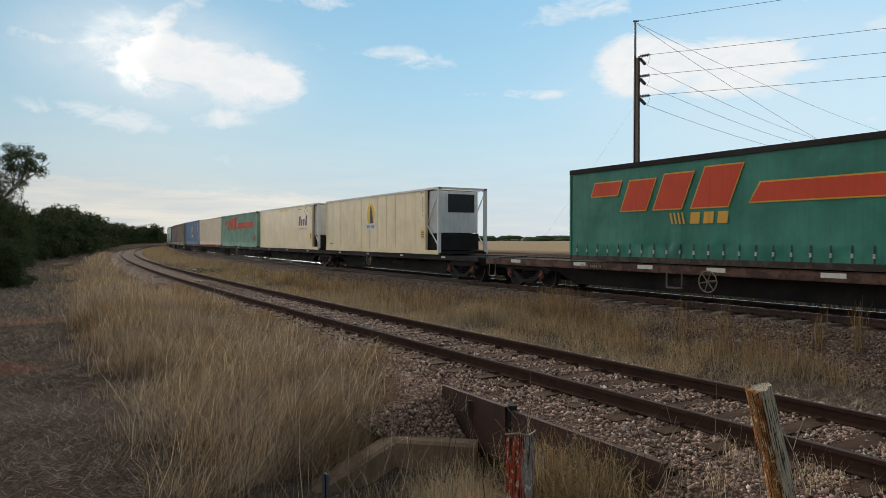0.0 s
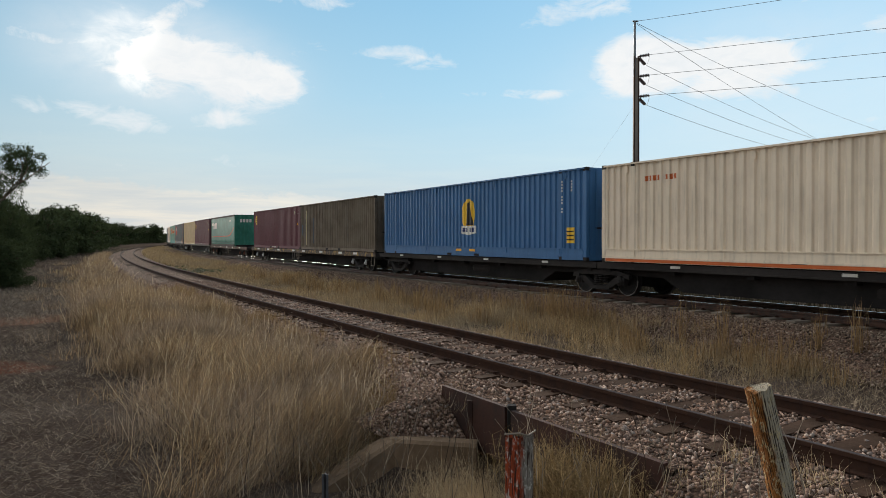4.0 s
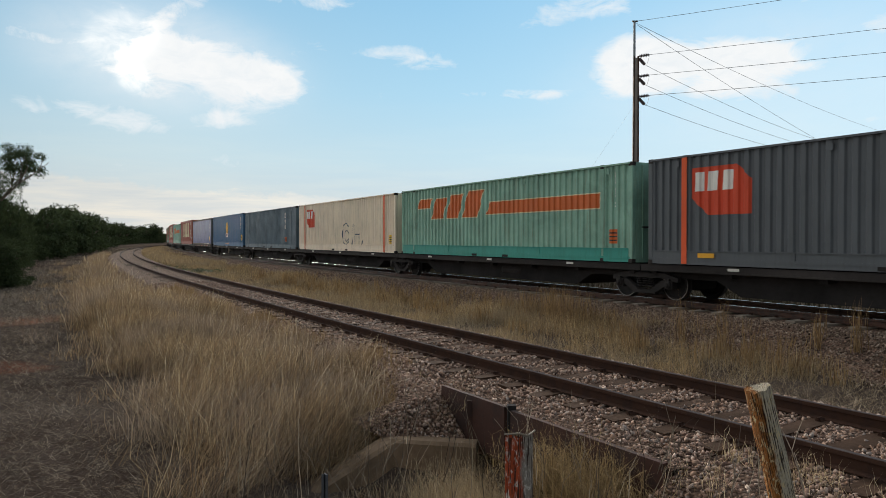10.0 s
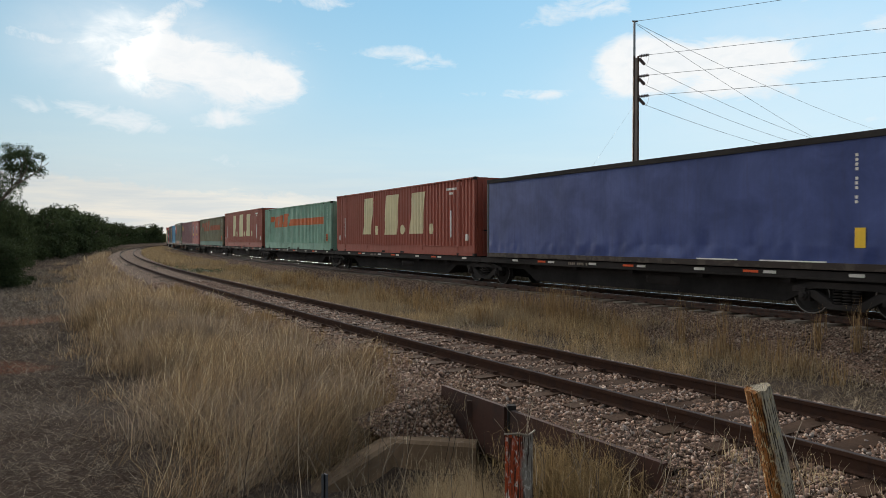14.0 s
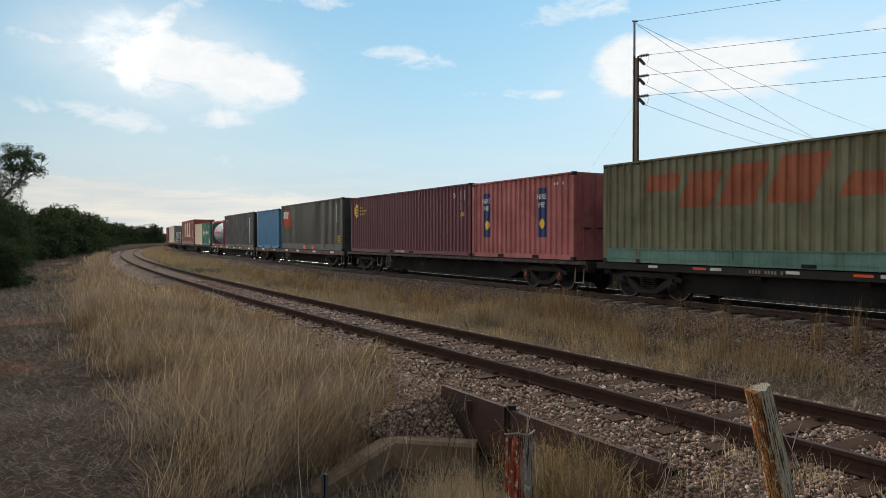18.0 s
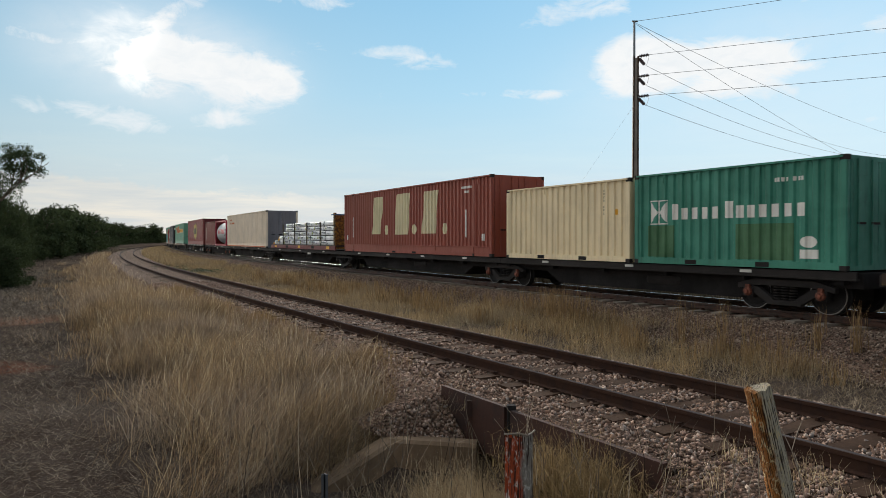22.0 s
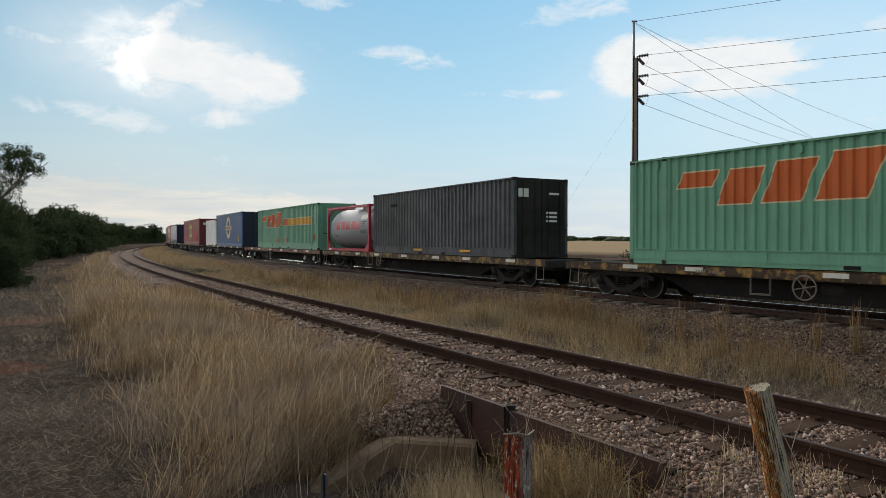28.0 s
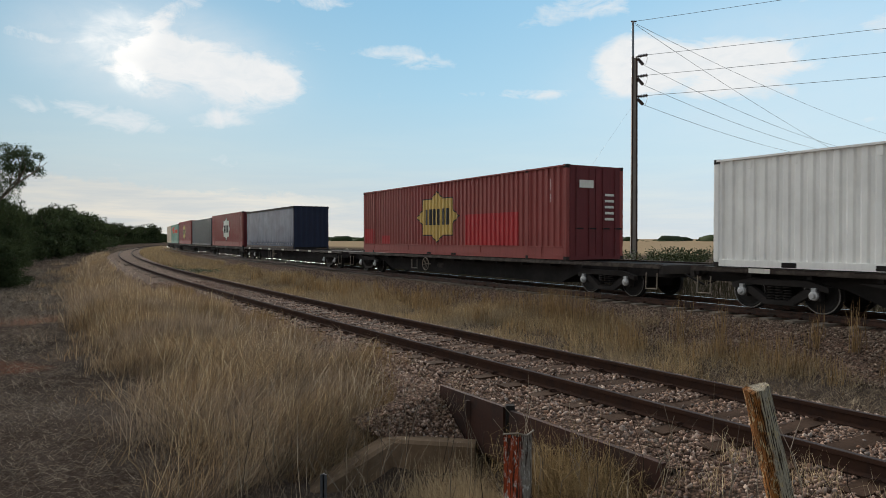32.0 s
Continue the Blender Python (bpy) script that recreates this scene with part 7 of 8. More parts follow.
    w, x, y = w[keep], x[keep], y[keep]
    n, d = len(x), np.hypot(x, y)
    blades("seed_grass", x, y, bed_height(w, bed_side, -0.10, heights(x, y)), R.uniform(0.12, 0.42, n), 0.0014 + 0.0003 * d, R.uniform(0, 2 * np.pi, n), R.uniform(0.05, 0.9, n), 53, M_WEED, "thin brown seed grass over the ballast shoulder", 0.8, 1.1)


SPIKES = [(-16.4, 3.2, 3, 0.3), (-15.6, 3.0, 4, 0.4), (-14.9, 3.4, 3, 0.42), (-14.3, 3.4, 4, 0.5), (-13.7, 3.4, 3, 0.36), (-17.4, 3.4, 3, 0.22), (-12.9, 3.2, 2, 0.05), (-10.55, 3.4, 1, 0.6), (-9.45, 3.4, 1, 0.56), (-7.75, 2.8, 1, 0.45), (-7.05, 2.7, 1, 0.66), (-11.7, 3.8, 2, -0.1), (-8.6, 3.6, 2, -0.1), (-9.0, 4.0, 2, -0.2), (-18.6, 3.2, 2, 0.1)]


def grass_between():
    R = np.random.RandomState(22)
    s, w, x, y = scatter(170000, -75, 5, 1.25, SIDING, -7.0, -1.6, R)
    d = np.hypot(x, y)
    den = 1.3 * clumpy(x, y, 0.5, 3.3, 0.0) + 0.7 * clumpy(x, y, 2.0, 6.3, 0.0) - 0.55 * np.clip((s + 14) / 9, 0, 1)
    keep = (R.uniform(-0.5, 0.45, len(x)) < den) & (w < -1.9 - 0.5 * R.uniform(0, 1, len(x)))
    s, w, x, y, d, den = [q[keep] for q in (s, w, x, y, d, den)]
    z = bed_height(w, bed_side, -0.10, heights(x, y))
    n = len(x)
    h = 0.16 + 0.32 * R.uniform(0, 1, n) ** 1.4 + 0.18 * np.clip(den, 0, 1)
    h *= np.clip(1.0 + 0.3 * (-w - 4.5) / 2.0, 0.55, 1.3)
    blades("grass_between_tracks", x, y, z - 0.02, h, 0.0018 + 0.00034 * d, R.uniform(0, 2 * np.pi, n), R.uniform(0.05, 0.85, n), 32, M_GREENISH, "yellow-brown dry grass between the tracks", 0.7, 1.0)
    # the stretch round the far bend
    s, w, x, y = scatter(26000, -190, -60, 1.2, SIDING, -7.0, -1.9, R)
    n = len(x)
    blades("far_bend_grass", x, y, bed_height(w, bed_side, -0.10, heights(x, y)) - 0.02, R.uniform(0.25, 0.7, n), 0.0006 * np.hypot(x, y), R.uniform(0, 2 * np.pi, n), R.uniform(0.05, 0.7, n), 44, M_GREENISH, "yellowed grass between the tracks round the bend")
    # a tall brown stand and single spikes in front of the main line
    for s0, w0, k, top in SPIKES:
        m = 26 * k
        x, y, _, _ = line_point(s0 + R.normal(0, 0.05 * k, m), MAIN, w0 + R.normal(0, 0.06 * k, m))
        gz = bed_height(np.full(m, w0), bed_main, -0.02, np.full(m, GROUND_Z))
        blades("weed_spike", x, y, gz, (top - gz) * R.uniform(0.45, 1.05, m), np.full(m, 0.014), R.uniform(0, 2 * np.pi, m), R.uniform(0.0, 0.2, m), 45 + k, M_WEED, "tall brown seed-headed weed at the main line's foot")
    # brown standing weeds along the main line's foot
    cs, cw, cx, cy = scatter(230, -40, 3, 1.1, SIDING, -7.6, -4.0, R)
    m = 26
    x = np.repeat(cx, m) + R.normal(0, 0.13, 230 * m)
    y = np.repeat(cy, m) + R.normal(0, 0.13, 230 * m)
    n = len(x)
    d = np.hypot(x, y)
    tall = np.repeat(R.uniform(0.3, 0.85, 230), m)
    blades("standing_weeds", x, y, np.full(n, GROUND_Z + 0.02), tall * R.uniform(0.5, 1.0, n), 0.005 + 0.0006 * d, R.uniform(0, 2 * np.pi, n), R.uniform(0.0, 0.28, n), 33, M_WEED, "brown upright weeds at the foot of the main line")


def between_litter():
    """Flattened pale straw over the stones between the tracks, thickest at the bare near end."""
    R = np.random.RandomState(26)
    s, w, x, y = scatter(42000, -40, 4, 1.4, SIDING, -6.4, -1.9, R)
    den = clumpy(x, y, 0.7, 41.0, 0.1) - 0.6 * np.clip((-w - 4.6) / 1.5, 0, 1)
    keep = R.uniform(-0.6, 0.5, len(x)) < den
    w, x, y = w[keep], x[keep], y[keep]
    n, d = len(x), np.hypot(x, y)
    z = bed_height(w, bed_side, -0.10, heights(x, y))
    blades("fallen_straw", x, y, z + 0.015, R.uniform(0.08, 0.34, n), 0.003 + 0.0004 * d, R.uniform(0, 2 * np.pi, n), R.uniform(0.9, 1.5, n), 41, M_LITTER_PALE, "pale fallen straw over the stones between the tracks", 0.3)


def culvert_tangle():
    """A mound of tangled fine stems against the edge plate, and thin tufts out of the shoulder."""
    R = np.random.RandomState(27)
    n = 2400
    s, w = R.normal(-4.9, 0.45, n), R.uniform(1.96, 2.6, n)
    x, y, _, _ = line_point(s, SIDING, w)
    blades("tangled_stems", x, y, R.uniform(-1.0, -0.65, n), R.uniform(0.35, 0.75, n), R.uniform(0.003, 0.007, n), R.uniform(0, 2 * np.pi, n), R.uniform(0.4, 1.7, n), 42, M_TANGLE, "tangle of curled wiry stems against the culvert plate", 1.2, 2.2)
    cs, cw = R.uniform(-4.1, -0.4, 46), R.uniform(1.15, 2.2, 46)
    m = 14
    s, w = np.repeat(cs, m) + R.normal(0, 0.07, 46 * m), np.repeat(cw, m) + R.normal(0, 0.07, 46 * m)
    x, y, _, _ = line_point(s, SIDING, w)
    n = len(x)
    z = bed_height(w, bed_side, -0.10, np.full(n, GROUND_Z))
    blades("shoulder_tufts", x, y, z, R.uniform(0.1, 0.38, n), np.full(n, 0.0042), R.uniform(0, 2 * np.pi, n), R.uniform(0.1, 1.1, n), 43, M_STRAW_PALE, "thin straw tufts out of the ballast shoulder", 1.0, 1.2)
    # bare crooked twigs
    r = random.Random(6)
    for s0, w0, h in ((-3.05, 1.72, 0.75), (-3.5, 1.95, 0.55), (-4.3, 1.9, 0.6), (-2.3, 1.75, 0.5), (-5.6, 2.3, 0.7), (-4.7, 2.5, 0.65), (-7.6, 2.6, 0.8), (-8.2, 2.9, 0.85), (-7.0, 3.3, 0.7)):
        x, y, _, _ = line_point(s0, SIDING, w0)
        ob = thing("dead_twig", "bare grey dead twig standing in the stones", "twig", "dead twigs")
        g = Geo()
        p, d = Vector((0, 0, -0.25)), Vector((r.uniform(-0.3, 0.3), r.uniform(-0.3, 0.3), 1))
        pts = [p]
        for i in range(6):
            p = p + d.normalized() * (h + 0.25) / 6
            d += Vector((r.uniform(-0.35, 0.35), r.uniform(-0.35, 0.35), 0))
            pts.append(p)
        part("stem", g.path(pts, [0.006 * (1 - 0.1 * i) for i in range(7)]), M_TWIG, ob)
        for i in (2, 3, 4):
            e = pts[i] + Vector((r.uniform(-0.2, 0.2), r.uniform(-0.2, 0.2), r.uniform(0.08, 0.25)))
            part("side_shoot", Geo().path([pts[i], (pts[i] + e) / 2 + Vector((0, 0, 0.02)), e], [0.0035, 0.003, 0.0015]), M_TWIG, ob)
        ob.location = (x[0], y[0], -0.36 if w0 < 2.1 else -0.75)


def far_side_weeds():
    R = np.random.RandomState(25)
    # added growth that blacks out the bright ground seen beneath the wagons
    s, w, x, y = scatter(52000, -90, 6, 1.2, MAIN, -12.0, -2.9, R)
    n = len(x)
    d = np.hypot(x, y)
    den = clumpy(x, y, 0.35, 31.0, 0.15)
    keep = R.uniform(-0.5, 0.5, n) < den
    x, y, d = x[keep], y[keep], d[keep]
    n = len(x)
    blades("far_side_weeds", x, y, heights(x, y) - 0.05, R.uniform(0.3, 0.9, n), 0.006 + 0.0006 * d, R.uniform(0, 2 * np.pi, n), R.uniform(0.05, 0.5, n), 38, M_FARWEED, "weeds added beyond the main line, dark as shade under the train")


def grass_path():
    R = np.random.RandomState(23)
    s, w, x, y = scatter(230000, -60, 1, 1.5, SIDING, 4.2, 12.0, R)
    n = len(x)
    d = np.hypot(x, y)
    den = clumpy(x, y, 0.4, 17.0, 0.1)
    keep = R.uniform(-0.9, 0.4, n) < den
    x, y, d, den = x[keep], y[keep], d[keep], den[keep]
    n = len(x)
    blades("straw_litter", x, y, heights(x, y) + 0.005, R.uniform(0.05, 0.26, n), 0.0016 + 0.0004 * d, R.choice([0.0, math.pi], n) + R.normal(0, 0.7, n), R.uniform(1.15, 1.58, n), 34, M_LITTER, "flattened grey straw strewn over the bare path", 0.2)
    # grey tufts standing along the path's edge
    cx, cy = [], []
    for k in range(170):
        ss = R.uniform(-70, -6)
        xx, yy, _, _ = line_point(ss, SIDING, 4.6 + R.normal(0, 0.9) - 0.012 * abs(ss))
        cx.append(xx[0])
        cy.append(yy[0])
    m = 60
    x = np.repeat(cx, m) + R.normal(0, 0.22, 170 * m)
    y = np.repeat(cy, m) + R.normal(0, 0.22, 170 * m)
    d = np.hypot(x, y)
    n = len(x)
    blades("path_tufts", x, y, heights(x, y), R.uniform(0.15, 0.45, n), 0.0026 + 0.0004 * d, R.uniform(0, 2 * np.pi, n), R.uniform(0.1, 1.0, n), 35, M_STRAW, "greyish dry tufts beside the path")
    # low dry growth between the bank and the wood, far down the path
    s, w, x, y = scatter(70000, -190, -22, 1.5, SIDING, 2.6, 26.0, R)
    keep = (R.uniform(-0.7, 0.4, len(x)) < clumpy(x, y, 0.18, 71.0, 0.0) - 0.3 * np.clip((w - 7) / 10, 0, 1))
    x, y = x[keep], y[keep]
    n, d = len(x), np.hypot(x, y)
    blades("path_side_grass", x, y, np.full(n, GROUND_Z), R.uniform(0.08, 0.36, n), 0.0016 + 0.0004 * d, R.uniform(0, 2 * np.pi, n), R.uniform(0.4, 1.3, n), 54, M_LITTER, "low dry grass between the bank and the wood")


def grass_hollow():
    R = np.random.RandomState(24)
    n = 60000
    x, y = R.uniform(-1.7, 2.4, n), R.uniform(4.6, 8.4, n)
    w = 6.82 - (0.850 * x + 0.526 * y)
    den = clumpy(x, y, 0.9, 27.0, 0.25)
    keep = (R.uniform(-0.5, 0.6, n) < den) & (w > 2.2) & (x / y > -0.045 - 0.11 * R.uniform(0, 1, n) ** 2.5) & (y < 8.15 + 0.2 * x) & (x < 0.62 + 0.5 * R.uniform(0, 1, n) ** 2)
    x, y = x[keep], y[keep]
    n = len(x)
    blades("hollow_grass", x, y, heights(x, y) - 0.02, R.uniform(0.25, 0.85, n) * np.where(x > 0.45, 0.75, np.where(x / y > -0.045, 0.85, 0.6)), np.full(n, 0.0033), R.uniform(0, 2 * np.pi, n), R.uniform(0.2, 1.3, n), 36, M_STRAW_PALE, "pale tangled straw in the hollow before the culvert", 1.0, 2.0)
    # sparse wiry stems near the lens
    n = 260
    x, y = R.uniform(-2.5, 3.2, n), R.uniform(4.0, 7.0, n)
    w = 6.82 - (0.850 * x + 0.526 * y)
    keep = w > 1.4
    x, y = x[keep], y[keep]
    n = len(x)
    blades("wiry_stems", x, y, np.full(n, -0.55), R.uniform(0.5, 1.05, n), np.full(n, 0.007), R.uniform(0, 2 * np.pi, n), R.uniform(0.05, 0.9, n), 37, M_LITTER, "bare wiry grey stems", 0.9)


grass_bank()
grass_between()
between_litter()
far_side_weeds()
grass_path()
grass_hollow()
culvert_tangle()

# ---------------------------------------------------------------- culvert, posts
M_BOARD = rusty("rusted_steel_plate", lin("392a25"), lin("482f26"), 0.5, 0.85, 2.0)
M_CONCRETE = plain("weathered_concrete", lin("86705a"), 0.92, 0, 0.5, 9.0, 0.012, spec=0.15)


def culvert():
    t = thing("culvert", "old culvert with rusted steel edge plates and a concrete wing wall", "culvert")

    def along(s, w):
        x, y, _, _ = line_point(s, SIDING, w)
        return float(x[0]), float(y[0])

    for a, b, k in ((-7.98, -6.56, 0), (-6.44, -4.2, 1)):
        g = Geo()
        for s in (a, b):
            for w in (1.91, 1.85):
                px, py = along(s, w)
                for z in (-0.95, -0.30 - 0.02 * k):
                    g.v.append((px, py, z))
        g.f = [(0, 4, 5, 1), (2, 3, 7, 6), (1, 5, 7, 3), (0, 2, 6, 4), (0, 1, 3, 2), (4, 6, 7, 5)]
        pl = part("edge_plate", g, M_BOARD, t, "rust-brown steel edge plate")
        px, py = along((a + b) / 2, 1.93)
        part("plate_rib", Geo().box(px - 0.03, px + 0.03, py - 0.03, py + 0.03, -0.92, -0.36), M_BOARD, pl)
    px, py = along(-6.5, 1.85)
    part("support_beam", Geo().box(px - 0.05, px + 0.05, py - 0.05, py + 0.05, -1.2, -0.27), M_BLACK, t)
    # concrete: a head wall and a sloping wing wall
    p0, p1, p2 = Vector((0.42, 8.53, -0.82)), Vector((-0.66, 8.68, -0.80)), Vector((-1.75, 7.25, -1.14))
    for a, b, nm in ((p0, p1, "head_wall"), (p1, p2, "wing_wall")):
        g = Geo()
        d = (b - a).normalized()
        o = Vector((-d.y, d.x, 0)).normalized() * 0.13
        for q in (a, b):
            for sgn in (-1, 1):
                for dz, nar in ((0.0, 0.75), (-0.04, 1.0), (-0.9, 1.05)):
                    v = q + o * sgn * nar
                    g.v.append((v.x, v.y, v.z + dz))
        g.f = [(0, 1, 7, 6), (1, 2, 8, 7), (3, 9, 10, 4), (4, 10, 11, 5), (0, 6, 9, 3), (0, 3, 4, 1), (1, 4, 5, 2), (6, 7, 10, 9), (7, 8, 11, 10)]
        part(nm, g, M_CONCRETE, t)


culvert()


def post_mat(key, left, right, dark, flake, edge=0.0):
    """Peeling post: bare on one side, old paint left on the other, with upright cracks and flakes."""
    m, nt, b = material(key)
    v = coords(nt)
    sep = nt.nodes.new("ShaderNodeSeparateXYZ")
    nt.links.new(v, sep.inputs[0])
    n = noise_tex(nt, stretch(nt, v, (2.0, 2.0, 0.6)), 11.0, 8, 0.7, 0.5)
    f = noise_tex(nt, stretch(nt, v, (9.0, 9.0, 0.5)), 12.0, 7, 0.7)
    k = noise_tex(nt, stretch(nt, v, (2.2, 2.2, 1.0)), 20.0, 6, 0.75, 0.6)
    side = maths(nt, "MULTIPLY", maths(nt, "ADD", maths(nt, "SUBTRACT", sep.outputs[0], edge), maths(nt, "MULTIPLY", maths(nt, "SUBTRACT", n, 0.5), 0.09)), 60.0, clamp=True)
    c = mixcol(nt, side, mixcol(nt, ramp(nt, n, [(0.4, 0.0), (0.6, 1.0)]), left, tuple(x * 1.6 for x in left)), right)
    c = mixcol(nt, ramp(nt, k, [(0.54, 0.0), (0.6, 1.0)]), c, flake)
    c = mixcol(nt, ramp(nt, f, [(0.5, 0.0), (0.56, 0.95)]), c, dark)
    nt.links.new(c, b.inputs["Base Color"])
    b.inputs["Specular IOR Level"].default_value = 0.1
    b.inputs["Roughness"].default_value = 0.85
    bump(nt, b, maths(nt, "ADD", n, maths(nt, "MULTIPLY", f, -1.0)), 0.014, 1.0)
    return m


def posts():
    m_wood = post_mat("peeling_white_post", lin("86562c"), lin("b3a792"), lin("2c1e14"), lin("c9b48a"), -0.03)
    m_steel = post_mat("rusted_painted_steel", lin("98452b"), lin("958a7e"), lin("3a2a24"), lin("d2c9bc"), 0.005)
    # leaning timber post with a split, weathered head
    ob = thing("timber_post", "leaning weathered timber post with flaking white paint", "post")
    r = random.Random(5)
    g = Geo()
    n, rings = 14, 12
    for k in range(rings + 1):
        z = -1.55 * (1 - k / rings)
        for i in range(n):
            a = 2 * math.pi * i / n
            q = 0.074 + 0.007 * math.sin(3 * a + 1) + r.uniform(-0.003, 0.003)
            dz = r.uniform(-0.03, 0.012) if k == rings else 0.0
            g.v.append((q * math.cos(a), q * 0.85 * math.sin(a), z + dz))
    for k in range(rings):
        for i in range(n):
            j = (i + 1) % n
            g.f.append((k * n + i, k * n + j, (k + 1) * n + j, (k + 1) * n + i))
    g.f.append(tuple(rings * n + i for i in range(n)))
    part("shaft", g, m_wood, ob, "", None, False)
    ob.matrix_basis = Matrix.Translation((1.822, 4.0, 0.83)) @ Matrix.Rotation(-0.228, 4, "Y")
    # rusted steel channel post
    ob = thing("steel_post", "rusted steel channel post with flaking white paint", "post")
    g = Geo()
    prof = [(-0.07, -0.05), (0.0, -0.075), (0.075, -0.03), (0.068, -0.022), (0.0, -0.062), (-0.063, -0.04)]
    for k in range(9):
        z = -1.5 * (1 - k / 8)
        for x, y in prof:
            g.v.append((x, y, z + (r.uniform(-0.02, 0.01) if k == 8 else 0)))
    for k in range(8):
        for i in range(6):
            j = (i + 1) % 6
            g.f.append((k * 6 + i, k * 6 + j, (k + 1) * 6 + j, (k + 1) * 6 + i))
    part("channel", g, m_steel, ob)
    part("tie_wire", Geo().tube((-0.075, -0.06, 0.0), (0.0, -0.085, 0.012), 0.005, seg=5).tube((0.0, -0.085, 0.012), (0.045, -0.065, -0.006), 0.005, seg=5).tube((0.045, -0.065, -0.006), (0.085, -0.035, 0.014), 0.0045, seg=5), M_HANDWHEEL, ob, "twisted pale tie wire")
    ob.location = (0.385, 3.55, 0.70)
    # small steel picket by the wing wall
    ob = thing("steel_picket", "short grey steel picket in the grass", "post")
    part("shaft", Geo().box(-0.028, 0.028, -0.006, 0.006, -0.7, 0.0).box(-0.006, 0.006, -0.006, 0.03, -0.7, 0.0), plain("grey_steel", lin("5c5e62"), 0.85, 0.0, 0.3, 20, spec=0.15), ob)
    ob.location = (-1.03, 6.0, -0.36)


posts()

# ---------------------------------------------------------------- trees and scrub
M_BARK = plain("eucalypt_bark", lin("6f6052"), 0.9, 0, 0.35, 12.0, 0.01)
M_LEAF = island_mat("eucalypt_leaves", ["343d2a", "465239", "566444", "3e4a32", "525e42"], 0.9, 3.0, 0.25, 0.2, spec=0.06)
M_LEAF2 = island_mat("scrub_leaves", ["2e3624", "3e482e", "4c5638", "364028", "4a5238"], 0.9, 3.0, 0.25, 0.2, spec=0.06)
M_BUSH = island_mat("saltbush_leaves", ["3a4228", "4a5232", "5a5f3a", "42482c"], 0.7, 3.0, 0.3)


def leaf_cloud(centres, radii, per, size, R):
    """Small leaf quads gathered round many centres."""
    n = len(centres) * per
    c = np.repeat(centres, per, 0)
    rad = np.repeat(radii, per)[:, None]
    p = R.normal(size=(n, 3))
    p /= np.linalg.norm(p, axis=1)[:, None]
    p = c + p * rad * R.uniform(0.35, 1.0, (n, 1)) * np.array([1, 1, 0.75])
    a = R.normal(size=(n, 3))
    a /= np.linalg.norm(a, axis=1)[:, None]
    b = np.cross(a, R.normal(size=(n, 3)))
    b /= np.linalg.norm(b, axis=1)[:, None]
    s = size * R.uniform(0.6, 1.3, (n, 1))
    v = np.stack([p - a * s, p + b * s * 0.32, p + a * s, p - b * s * 0.32], 1).reshape(-1, 3)
    q = np.arange(n)[:, None] * 4
    t = np.concatenate([q + np.array([[0, 1, 2]]), q + np.array([[0, 2, 3]])], 1).reshape(-1, 3)
    # keep each quad's two halves together
    return v, t


def leaf_mesh(name, v, t, mat):
    me = bpy.data.meshes.new(name)
    me.vertices.add(len(v))
    me.vertices.foreach_set("co", v.astype(np.float32).ravel())
    n = len(t)
    me.loops.add(n * 3)
    me.polygons.add(n)
    me.loops.foreach_set("vertex_index", t.astype(np.int32).ravel())
    me.polygons.foreach_set("loop_start", np.arange(0, n * 3, 3, dtype=np.int32))
    me.update(calc_edges=True)
    me.materials.append(mat)
    return me


def tree(name, label, seed, H, spread, open_crown, leaf, per, size, levels=3, group=""):
    """Tapered trunk, forking limbs and leaf clumps at the twigs; H tall."""
    r, R = random.Random(seed), np.random.RandomState(seed)
    ob = thing(name, label, "tree", group)
    g, limbs, ends = Geo(), Geo(), []

    def grow(p, d, length, rad, lv):
        q = p + d * length
        (g if lv == levels else limbs).tube(p, q, rad, rad * 0.68, 7, False)
        if lv == 0:
            ends.append(q)
            return
        if lv < levels - 1:
            ends.append(p + d * length * 0.7)
        for k in range(r.choice((2, 3, 3)) if lv < levels else 4):
            a = r.uniform(0, 2 * math.pi)
            up = 0.45 if lv == levels else 0.25
            nd = (d * r.uniform(0.5, 0.9) + Vector((math.cos(a), math.sin(a), 0)) * spread * r.uniform(0.5, 1.1) + Vector((0, 0, up * r.uniform(0.2, 1)))).normalized()
            grow(q, nd, length * r.uniform(0.6, 0.85), rad * 0.6, lv - 1)

    grow(Vector((0, 0, -0.1)), Vector((r.uniform(-0.1, 0.1), r.uniform(-0.1, 0.1), 1)).normalized(), H * (0.34 if open_crown else 0.2), H * 0.022, levels)
    c = np.array([tuple(e) for e in ends])
    top = c[:, 2].max()
    k = H / (top + 0.4)
    c2 = c + R.normal(0, 0.25 if open_crown else 0.35, c.shape)
    rad = R.uniform(0.35, 0.75, len(c2)) * (0.8 if open_crown else 1.1) * H / 6.5
    if not open_crown:
        low = c2.copy()
        low[:, 2] *= R.uniform(0.15, 0.7, len(low))
        low[:, :2] *= 1.15
        c2, rad = np.concatenate([c2, low]), np.concatenate([rad, rad * 1.1])
    v, t = leaf_cloud(c2, rad, per, size, R)
    part("trunk", g, M_BARK, ob, "", None, True)
    part("branchwork", limbs, M_BARK, ob, "", None, True)
    part("crown", leaf_mesh("crown", v, t, leaf), None, ob)
    for ch in ob.children:
        ch.scale = (k, k, k)
    return ob


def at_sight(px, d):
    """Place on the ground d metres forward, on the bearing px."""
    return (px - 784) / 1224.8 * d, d


